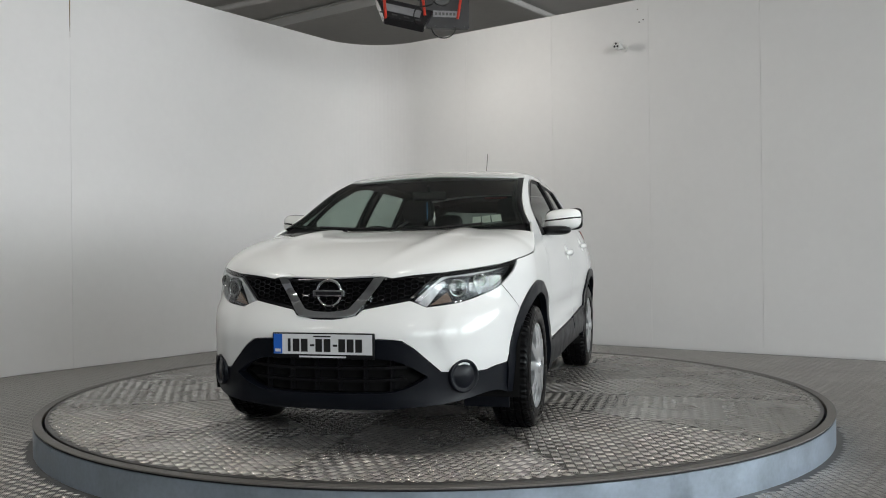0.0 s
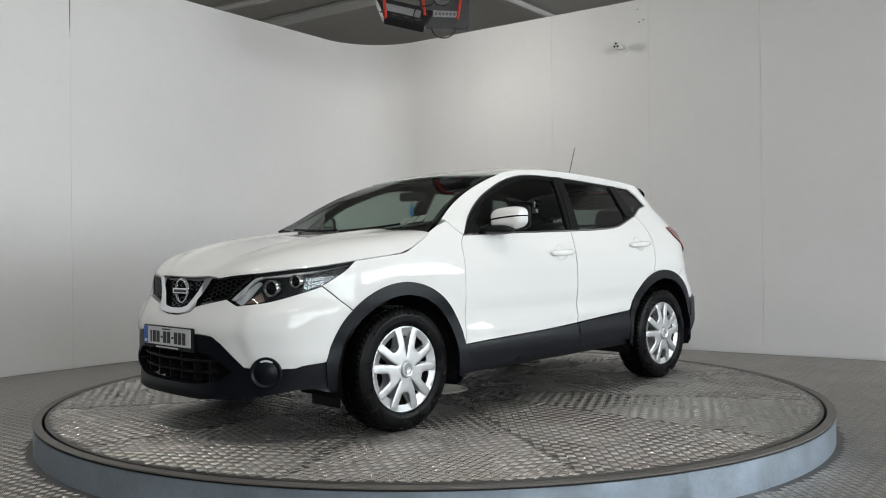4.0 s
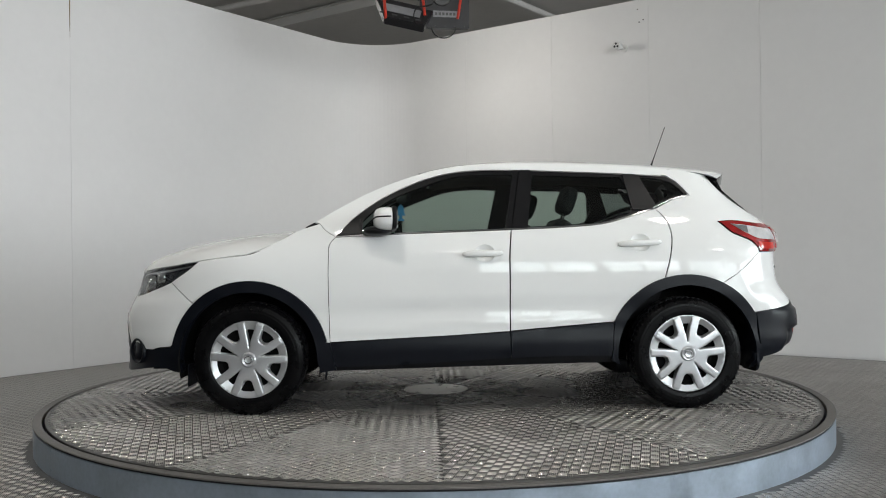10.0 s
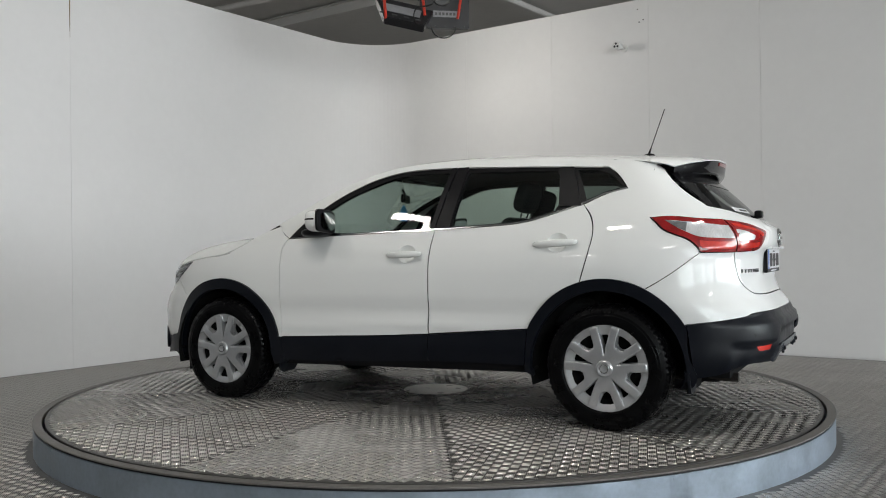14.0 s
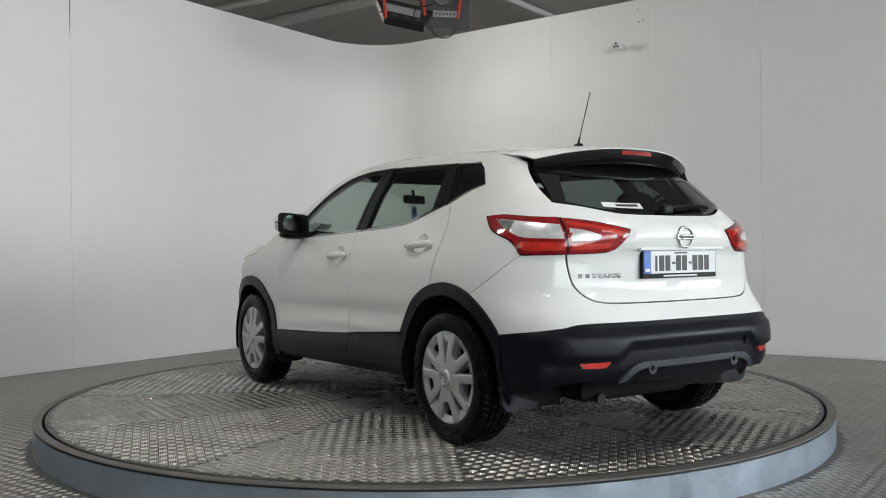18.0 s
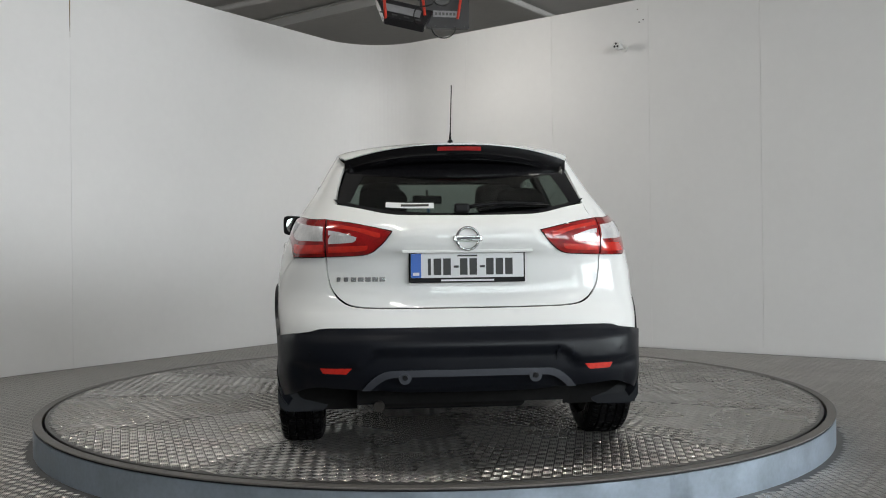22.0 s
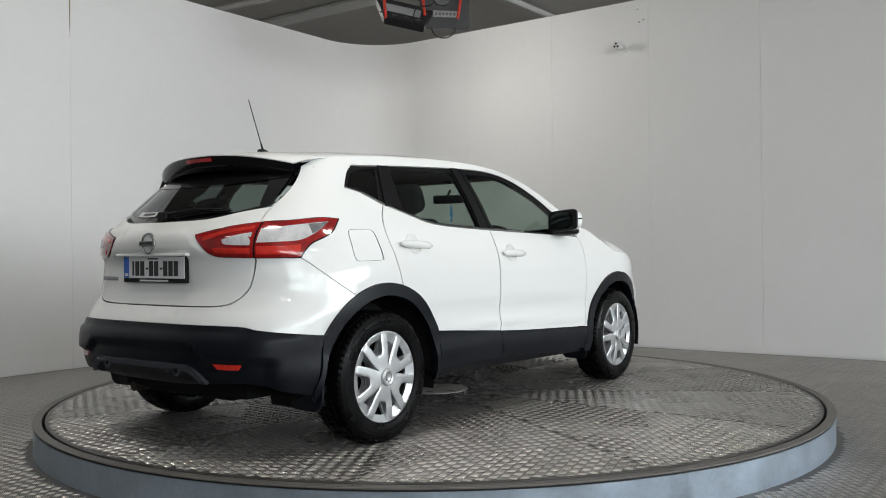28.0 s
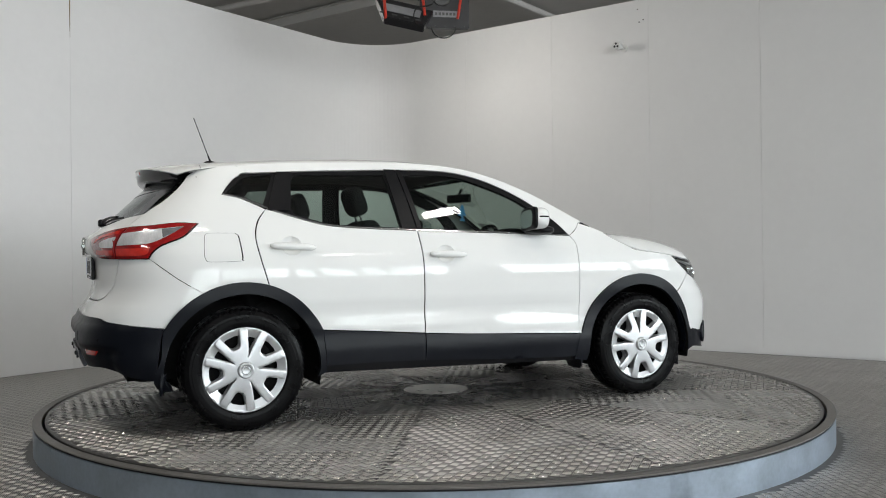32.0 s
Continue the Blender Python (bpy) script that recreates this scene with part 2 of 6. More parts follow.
    for s0, s1 in zip(rj, rj[1:]):
        board([(c + RIGHT_DIR * (s0 + (gap if s0 > fil else 0)), RIGHT_DIR), (c + RIGHT_DIR * (s1 - gap), RIGHT_DIR)], wr)
    line = []
    for i, p in enumerate(arc):
        d = (arc[min(i + 1, n)] - arc[max(i - 1, 0)]).normalized()
        line.append((p, d))
    board(line, wc)
    # hall shell: unseen walls, their pale grey set to bounce fill light
    t = 0.2
    for name, args in (("hall_wall_back", (HALL_X0, HALL_X1, HALL_Y1, HALL_Y1 + t, 0, HALL_H)),
                       ("hall_wall_west", (HALL_X0 - t, HALL_X0, HALL_Y0 - t, HALL_Y1 + t, 0, HALL_H))):
        tagged(mesh_object(name, box(*args), M_HALL), "pale grey unseen hall wall, added to bounce fill light", "wall", kind="structure")
    east, front = Matrix.Translation((HALL_X1, 0, 0)), Matrix.Translation((0, HALL_Y0, 0)) @ Matrix.Rotation(-math.pi / 2, 4, "Z")
    count = 0
    for name, m, spans, lo, hi in (("hall_wall_east", east, WINDOWS, HALL_Y0 - t, HALL_Y1 + t), ("hall_wall_front", front, FRONT_WINDOWS, HALL_X0, HALL_X1)):
        bm = bmesh.new()
        ys = [lo] + [v for w_ in spans for v in w_] + [hi]
        for i in range(0, len(ys), 2):
            add_box(bm, 0, t, ys[i], ys[i + 1], 0, HALL_H, 0, m)
        for y0, y1 in spans:
            add_box(bm, 0, t, y0, y1, 0, WIN_Z[0], 0, m)
            add_box(bm, 0, t, y0, y1, WIN_Z[1], HALL_H, 0, m)
        tagged(mesh_object(name, bm, M_HALL), "pale grey cladding wall with wide window openings", "wall", kind="structure")
        for y0, y1 in spans:
            count += 1
            win = thing("window_%d" % count, "wide grey-framed window letting in daylight", "window", kind="structure")
            bars = bmesh.new()
            x0, x1 = 0.05, 0.12
            k = 6
            for j in range(k + 1):
                y = y0 + (y1 - y0) * j / k
                add_box(bars, x0, x1, max(y - 0.05, y0), min(y + 0.05, y1), WIN_Z[0], WIN_Z[1], 0, m)
            for z in (WIN_Z[0], 2.1, 2.95, 3.8, WIN_Z[1] - 0.09):
                add_box(bars, x0 - 0.003, x1 - 0.003, y0, y1, z, z + 0.09, 0, m)
            part("window_frame", bars, M_FRAME, win)
            pane = part("pane", box(x0 + 0.03, x0 + 0.036, y0, y1, WIN_Z[0], WIN_Z[1], 0, m), M_PANE, win)
            pane.visible_shadow = False
    ceil = bmesh.new()
    add_box(ceil, HALL_X0 - t, HALL_X1 + t, HALL_Y0 - t, HALL_Y1 + t, HALL_H, HALL_H + 0.15)
    tagged(mesh_object("ceiling", ceil, M_CEIL), "grey profiled metal roof deck of the hall", "ceiling", kind="structure")


# ---- checker plate ----
def tread_mesh(inside, x0, x1, y0, y1, cell=0.043, h=0.0021, angle=0.0, bars=5):
    """Cells of raised bars, turned a quarter from cell to cell; inside(x, y) tells where a bar may lie."""
    pitch = cell * 0.94 / bars
    bl, bw = cell * 0.495, pitch * 0.235
    base = np.array([(-1, 0, 0), (-0.80, -1, 0), (0.80, -1, 0), (1, 0, 0), (0.80, 1, 0), (-0.80, 1, 0), (-0.76, -0.45, 1), (0.76, -0.45, 1), (0.76, 0.45, 1), (-0.76, 0.45, 1)], float)
    base *= (bl, bw, h)
    tris = np.array([(0, 1, 6), (1, 2, 7), (1, 7, 6), (2, 3, 7), (3, 8, 7), (3, 4, 8), (4, 5, 9), (4, 9, 8), (5, 0, 9), (0, 6, 9), (6, 7, 8), (6, 8, 9)])
    ca, sa = math.cos(angle), math.sin(angle)
    n = int(max(abs(v) for v in (x0, x1, y0, y1)) * 1.5 / cell) + 1
    ii, jj = np.meshgrid(np.arange(-n, n + 1), np.arange(-n, n + 1))
    u, v, par = ii.ravel() * cell, jj.ravel() * cell, (ii + jj).ravel() % 2
    verts = []
    for k in range(bars):
        o = (k - (bars - 1) / 2) * pitch
        for p in (0, 1):
            sel = par == p
            cu, cv = (u[sel], v[sel] + o) if p == 0 else (u[sel] - o, v[sel])
            eu, ev = (bl, 0.0) if p == 0 else (0.0, bl)
            turned = lambda a, b: (ca * a - sa * b, sa * a + ca * b)
            px, py = turned(cu, cv)
            ok = (px > x0) & (px < x1) & (py > y0) & (py < y1)
            cu, cv, px, py = cu[ok], cv[ok], px[ok], py[ok]
            ok = inside(*turned(cu + eu, cv + ev)) & inside(*turned(cu - eu, cv - ev))
            c = np.stack([px[ok], py[ok], 0 * px[ok]], 1)
            b = base if p == 0 else np.stack([-base[:, 1], base[:, 0], base[:, 2]], 1)
            b = np.stack([*turned(b[:, 0], b[:, 1]), b[:, 2]], 1)
            verts.append((c[:, None, :] + b[None, :, :]).reshape(-1, 3))
    verts = np.concatenate(verts)
    nb = len(verts) // 10
    faces = (np.arange(nb)[:, None, None] * 10 + tris[None]).reshape(-1, 3)
    me = bpy.data.meshes.new("tread_relief")
    me.vertices.add(len(verts))
    me.vertices.foreach_set("co", verts.ravel())
    me.loops.add(faces.size)
    me.loops.foreach_set("vertex_index", faces.ravel().astype(np.int32))
    me.polygons.add(len(faces))
    me.polygons.foreach_set("loop_start", np.arange(0, faces.size, 3, dtype=np.int32))
    me.update(calc_edges=True)
    me.validate()
    return me


def build_floor():
    floor = mesh_object("floor", box(HALL_X0, HALL_X1, HALL_Y0, HALL_Y1, -0.15, 0.0), M_TREAD)
    tagged(floor, "worn grey metal checker plate floor", "floor", kind="structure")
    c = Vector(CORNER)

    def inside(x, y):
        r = np.hypot(x, y)
        nl, nr = Vector((-LEFT_DIR.y, LEFT_DIR.x)), Vector((RIGHT_DIR.y, -RIGHT_DIR.x))
        sl = (x - c.x) * nl.x + (y - c.y) * nl.y
        sr = (x - c.x) * nr.x + (y - c.y) * nr.y
        inwards = lambda s, k: s * (1 if k > 0 else -1) > 0.03
        return (r > RING_R + 0.03) & inwards(sl, nl.dot(-c)) & inwards(sr, nr.dot(-c)) & (np.abs(x) < 0.56 * (y + 6.3))
    me = tread_mesh(inside, -5.6, 5.6, -3.6, 6.6, angle=radians(8), bars=4)
    me.materials.append(M_MARK)
    marks = new("tread_relief", me)
    marks.parent = floor
    marks.location.z = 0.0003
    marks["kind"] = "stuff"


def build_turntable():
    # fixed outer ring: galvanised skirt in sheets and a flat worn top
    ring = thing("turntable_ring", "fixed galvanised steel ring round the turntable", "ring")
    top = spin([(DISC_R + 0.017, DISC_TOP - 0.03), (DISC_R + 0.017, DISC_TOP - 0.002), (DISC_R + 0.019, DISC_TOP), (RING_R + 0.001, DISC_TOP), (RING_R + 0.003, DISC_TOP - 0.002), (RING_R + 0.003, DISC_TOP - 0.007), (DISC_R + 0.017, DISC_TOP - 0.03)], 180)
    part("ring_top", top, M_RIM_TOP, ring, "worn flat steel top of the ring")
    # black band set back in the gap, in place of its shade
    shadow_gap = spin([(RING_R - 0.012, DISC_TOP - 0.03), (RING_R - 0.012, DISC_TOP - 0.006), (RING_R - 0.01, DISC_TOP - 0.006), (RING_R - 0.01, DISC_TOP - 0.03)], 160)
    part("ring_gap_shade", shadow_gap, M_BLACK, ring, "black band for the shade in the gap under the ring top")
    seams = [-66.7, -10, 50, 110, 165, 219.0, 293.3]
    for a0, a1 in zip(seams, seams[1:]):
        bm = bmesh.new()
        k = max(4, int((a1 - a0) / 2))
        prev = None
        for i in range(k + 1):
            a = radians(a0 + 0.03 + (a1 - a0 - 0.06) * i / k)
            ca, sa = math.cos(a), math.sin(a)
            row = [bm.verts.new((r * ca, r * sa, z)) for r, z in ((RING_R - 0.006, 0.0), (RING_R, 0.0), (RING_R, DISC_TOP - 0.018), (RING_R - 0.006, DISC_TOP - 0.018))]
            if prev:
                for j in range(4):
                    bm.faces.new((prev[j], row[j], row[(j + 1) % 4], prev[(j + 1) % 4]))
            prev = row
        part("skirt_sheet", bm, M_GALV, ring, "galvanised skirt sheet tinted with the blue of daylight", smooth=False)
        for z in (0.035, 0.135):
            for da in (0.45,):
                a = radians(a0 + da)
                m = Matrix.Translation((RING_R * math.cos(a), RING_R * math.sin(a), z)) @ Matrix.Rotation(a, 4, "Z") @ Matrix.Rotation(math.pi / 2, 4, "Y")
                part("rivet", cyl(0.007, 0.006, m, 10), M_GALV, ring)
    # turning plate of twelve wedge sheets round a centre cover
    disc = thing("turntable", "turning checker plate platform of twelve wedge sheets", "turntable", Matrix.Translation((0, 0, DISC_TOP)))
    half = radians(15)

    def inside(x, y):
        r = np.hypot(x, y)
        d = np.abs(y) * math.cos(half) - x * math.sin(half)
        return (r < DISC_R - 0.012) & (r > 0.23) & (d < 0.006) & (x > 0)
    me = tread_mesh(inside, 0, DISC_R, -1, 1, angle=radians(-30))
    me.materials.append(M_MARK_DISC)
    bm = bmesh.new()
    k = 16
    e = 0.0018
    pts = [(e / math.sin(half) , 0.0)]
    for i in range(k + 1):
        a = -half + 2 * half * i / k
        pts.append((DISC_R * math.cos(a), DISC_R * math.sin(a) * (1 - e / (DISC_R * math.sin(half)))))
    lo = [bm.verts.new((x, y, -0.008)) for x, y in pts]
    hi = [bm.verts.new((x, y, 0.0)) for x, y in pts]
    bm.faces.new(hi)
    for i in range(len(pts)):
        j = (i + 1) % len(pts)
        bm.faces.new((lo[i], lo[j], hi[j], hi[i]))
    wedge = mesh_object("wedge_sheet", bm, M_TREAD_DISC, disc)
    for i in range(12):
        w = wedge if i == 0 else new("wedge_sheet", wedge.data)
        w.parent = disc
        w.rotation_euler.z = half + radians(30) * i
        marks = new("tread_relief", me)
        marks.parent = w
        marks.location.z = 0.0003
        marks["kind"] = "stuff"
    part("under_frame", cyl(DISC_R - 0.004, 0.02, Matrix.Translation((0, 0, -0.022)), 128), M_BLACK, disc, "dark frame under the sheets")
    cover = spin([(0.0, 0.006), (0.20, 0.006), (0.222, 0.004), (0.226, 0.0), (0.226, -0.004), (0, -0.004)], 64)
    part("centre_cover", cover, M_COVER, disc, "round plain steel centre cover")
    return disc


build_hall()
build_floor()
TURNTABLE = build_turntable()


# ---- car body surfaces ----
# car space: x forwards from between the axles, y to the car's left, z up from the plate
XF, XB = 1.35, -1.30
nose_x = pchip([(0.16, 2.05), (0.20, 2.17), (0.23, 2.225), (0.27, 2.222), (0.38, 2.228), (0.49, 2.234), (0.565, 2.238), (0.62, 2.222), (0.70, 2.178), (0.76, 2.150), (0.85, 2.128), (0.90, 2.09), (0.96, 2.01), (1.05, 1.85)])
tail_x = pchip([(0.24, -1.93), (0.28, -2.03), (0.32, -2.10), (0.37, -2.14), (0.43, -2.155), (0.51, -2.156), (0.565, -2.150), (0.60, -2.138), (0.66, -2.112), (0.72, -2.070), (0.81, -2.048), (0.93, -2.054), (0.98, -2.080), (1.04, -2.086), (1.09, -2.066), (1.14, -2.005), (1.20, -1.93), (1.30, -1.80), (1.40, -1.70), (1.5, -1.62)])
tail_pow = pchip([(0.3, 4.0), (0.6, 3.8), (0.8, 3.2), (1.0, 3.0), (1.3, 3.0)])
side_y = pchip([(0.14, 0.80), (0.22, 0.852), (0.30, 0.876), (0.40, 0.884), (0.50, 0.876), (0.60, 0.876), (0.72, 0.884), (0.85, 0.882), (0.95, 0.868), (1.04, 0.840), (1.12, 0.808), (1.20, 0.776), (1.30, 0.732), (1.40, 0.678), (1.48, 0.630), (1.56, 0.578)])


def SY(x, z):
    """Half the body's width at a place on its side."""
    y = side_y(z)
    up = min(max((z - 1.08) / 0.25, 0.0), 1.0)
    up = up * up * (3 - 2 * up)
    y -= up * (0.046 * (min(x, 0) / 1.4) ** 2 + 0.068 * (max(x, 0) / 0.9) ** 2)
    fl = math.exp(-((z - 0.80) / 0.24) ** 4)
    y += fl * (0.014 * math.exp(-((x + 1.30) / 0.42) ** 2) + 0.008 * math.exp(-((x - 1.30) / 0.42) ** 2))
    # rising crease low on the doors
    cz = 0.545 - 0.03 * x
    if 0.2 < z < 0.95:
        y += (0.008 * math.exp(-((z - cz + 0.02) / 0.03) ** 2) - 0.006 * math.exp(-((z - cz - 0.07) / 0.05) ** 2)) * max(0.0, 1 - (x / 1.1) ** 2)
    return y


def W(s, z):
    """The wrap round the body: s 0 nose centre, 1 to 2 the side, 3 tail centre; left half."""
    if s <= 1:
        a = max(s, 0.0) ** 1.6 * math.pi / 2
        return Vector((XF + (nose_x(z) - XF) * max(math.cos(a), 0.0), SY(XF, z) * math.sin(a) ** (2 / 3.2), z))
    if s <= 2:
        x = XF + (XB - XF) * (s - 1)
        return Vector((x, SY(x, z), z))
    a = max(3 - s, 0.0) ** 1.7 * math.pi / 2
    p = tail_pow(z)
    return Vector((XB + (tail_x(z) - XB) * max(math.cos(a), 0.0) ** (2 / p), SY(XB, z) * math.sin(a) ** (2 / p), z))


def s_of_x(x, z):
    if x > XF:
        return (math.acos(min((x - XF) / (nose_x(z) - XF), 1.0)) / (math.pi / 2)) ** (1 / 1.6)
    if x >= XB:
        return 1 + (XF - x) / (XF - XB)
    c = min((x - XB) / (tail_x(z) - XB), 1.0) ** (tail_pow(z) / 2)
    return 3 - (math.acos(c) / (math.pi / 2)) ** (1 / 1.7)


def s_front(y, z):
    return (math.asin(min((max(y, 0) / SY(XF, z)) ** (3.2 / 2), 1.0)) / (math.pi / 2)) ** (1 / 1.6)


def s_rear(y, z):
    return 3 - (math.asin(min((max(y, 0) / SY(XB, z)) ** (tail_pow(z) / 2), 1.0)) / (math.pi / 2)) ** (1 / 1.7)


def WW(u, z):
    """The whole wrap by a length u round it: 0 nose centre, tail centre at 6.05; the right half beyond each."""
    if u < 0:
        p = WW(-u, z)
        return Vector((p.x, -p.y, p.z))
    if u > U_TAIL:
        p = WW(2 * U_TAIL - u, z)
        return Vector((p.x, -p.y, p.z))
    if u < 1.25:
        return W(u / 1.25, z)
    if u < 3.90:
        return W(1 + (u - 1.25) / 2.65, z)
    return W(2 + (u - 3.90) / 1.15, z)


U_TAIL = 5.05


def u_of_s(s):
    return 1.25 * s if s < 1 else 1.25 + 2.65 * (s - 1) if s < 2 else 3.90 + 1.15 * (s - 2)


def S(x, z):
    """A point of the body's side."""
    return (u_of_s(s_of_x(x, z)), z)


def F(y, z):
    """A point of the body's front."""
    u = u_of_s(s_front(abs(y), z))
    return (u if y >= 0 else -u, z)


def R(y, z):
    """A point of the body's rear."""
    u = u_of_s(s_rear(abs(y), z))
    return (u if y >= 0 else 2 * U_TAIL - u, z)


rail_z = pchip([(1.10, 1.085), (1.03, 1.108), (0.95, 1.148), (0.887, 1.182), (0.726, 1.279), (0.544, 1.367), (0.363, 1.434), (0.218, 1.476), (0.073, 1.503), (-0.109, 1.517), (-0.35, 1.522), (-0.65, 1.515), (-1.0, 1.500), (-1.2, 1.487), (-1.4, 1.468), (-1.62, 1.435)])
roof_z = pchip([(0.40, 1.450), (0.30, 1.487), (0.18, 1.518), (0.06, 1.540), (-0.14, 1.562), (-0.34, 1.572), (-0.54, 1.573), (-0.74, 1.567), (-0.98, 1.556), (-1.30, 1.537), (-1.5, 1.520), (-1.80, 1.488)])
hood_z = pchip([(2.16, 0.828), (2.125, 0.852), (2.08, 0.893), (2.02, 0.928), (1.94, 0.962), (1.80, 1.003), (1.60, 1.044), (1.40, 1.072), (1.20, 1.092), (1.05, 1.102)])
hood_ez = pchip([(2.16, 0.824), (2.12, 0.842), (2.06, 0.862), (1.99, 0.876), (1.90, 0.890), (1.79, 0.903), (1.62, 0.931), (1.45, 0.953), (1.30, 0.974), (1.215, 1.012), (1.115, 1.058), (1.03, 1.098)])


def roof_map(x, w):
    yr, zr, zc = SY(x, rail_z(x)), rail_z(x), roof_z(x)
    v = math.sin(min(abs(w), 1.0) * math.pi / 2)
    return Vector((x, math.copysign(yr * v, w), zr + (zc - zr) * (1 - v ** 2.4) ** 0.62))


def hood_map(x, w):
    ze, zc = hood_ez(x), hood_z(x)
    ye = max(W(s_of_x(min(x, nose_x(ze) - 0.002), ze), ze).y, 0.10)
    a = abs(w)
    bulge = 0.014 * math.exp(-((a - 0.50) / 0.09) ** 2) * min(max((2.12 - x) / 0.3, 0), 1)
    return Vector((x, w * ye, zc + (ze - zc) * a ** 9.0 + bulge))


def screen_map(w, h):
    xe = 0.975 + (0.24 - 0.975) * h
    ye, ze = SY(xe, rail_z(xe)) - 0.038, rail_z(xe) + 0.003
    xc, zc = 1.085 + (0.305 - 1.085) * h, 1.086 + (1.487 - 1.086) * h + 0.045 * h * (1 - h)
    a = w * w
    return Vector((xc + (xe - xc) * a, w * ye, zc + (ze - zc) * a))


def rear_glass_map(w, h):
    a = abs(w)
    xc, zc = -2.000 + 0.315 * h - 0.03 * h * (1 - h), 1.128 + 0.300 * h
    xe, ze = -1.808 + 0.228 * h - 0.02 * h * (1 - h), 1.203 + 0.205 * h
    ye = 0.584 - 0.050 * h
    k = a ** 2.4
    return Vector((xc + (xe - xc) * k, math.copysign(ye * a, w), zc + (ze - zc) * (0.35 * k + 0.65 * a ** 3.4)))


def flip_y(f):
    return lambda u, v: Vector((f(u, v).x, -f(u, v).y, f(u, v).z))


def spline(pts, n=6):
    """A smooth open line through the points."""
    if len(pts) < 3:
        return list(pts)
    p = [Vector(q) for q in pts]
    p = [p[0] * 2 - p[1]] + p + [p[-1] * 2 - p[-2]]
    out = []
    for i in range(1, len(p) - 2):
        a, b, c, d = p[i - 1:i + 3]
        for k in range(n):
            t = k / n
            out.append(0.5 * (2 * b + (c - a) * t + (2 * a - 5 * b + 4 * c - d) * t * t + (3 * b - a - 3 * c + d) * t ** 3))
    out.append(p[-2])
    return [tuple(q) for q in out]


def outline(*runs, seg=0.04):
    """A closed loop of smooth runs that meet in corners."""
    loop = []
    for run in runs:
        pts = spline(run) if len(run) > 2 else list(run)
        loop += pts
    clean = []
    for p in loop:
        if not clean or math.dist(p, clean[-1]) > 0.0015:
            clean.append(tuple(p))
    if math.dist(clean[0], clean[-1]) < 0.0015:
        clean.pop()
    out = []
    for p, q in zip(clean, clean[1:] + clean[:1]):
        k = max(1, int(math.dist(p, q) / seg))
        out += [(p[0] + (q[0] - p[0]) * i / k, p[1] + (q[1] - p[1]) * i / k) for i in range(k)]
    return out


def in_loops(p, arrays):
    odd = False
    for a in arrays:
        x0, y0 = a[:, 0], a[:, 1]
        x1, y1 = np.roll(x0, -1), np.roll(y0, -1)
        cross = (y0 > p[1]) != (y1 > p[1])
        with np.errstate(divide="ignore", invalid="ignore"):
            xi = x0 + (p[1] - y0) * (x1 - x0) / (y1 - y0)
        odd ^= bool(np.count_nonzero(cross & (p[0] < xi)) % 2)
    return odd


def inset(loop, d):
    """The loop drawn in by d."""
    a = np.array(loop)
    area = 0.5 * np.sum(a[:, 0] * np.roll(a[:, 1], -1) - np.roll(a[:, 0], -1) * a[:, 1])
    t = np.roll(a, -1, 0) - np.roll(a, 1, 0)
    t /= np.maximum(np.linalg.norm(t, axis=1, keepdims=True), 1e-9)
    n = np.stack([-t[:, 1], t[:, 0]], 1) * (1 if area > 0 else -1)
    return [tuple(p) for p in a + n * d]


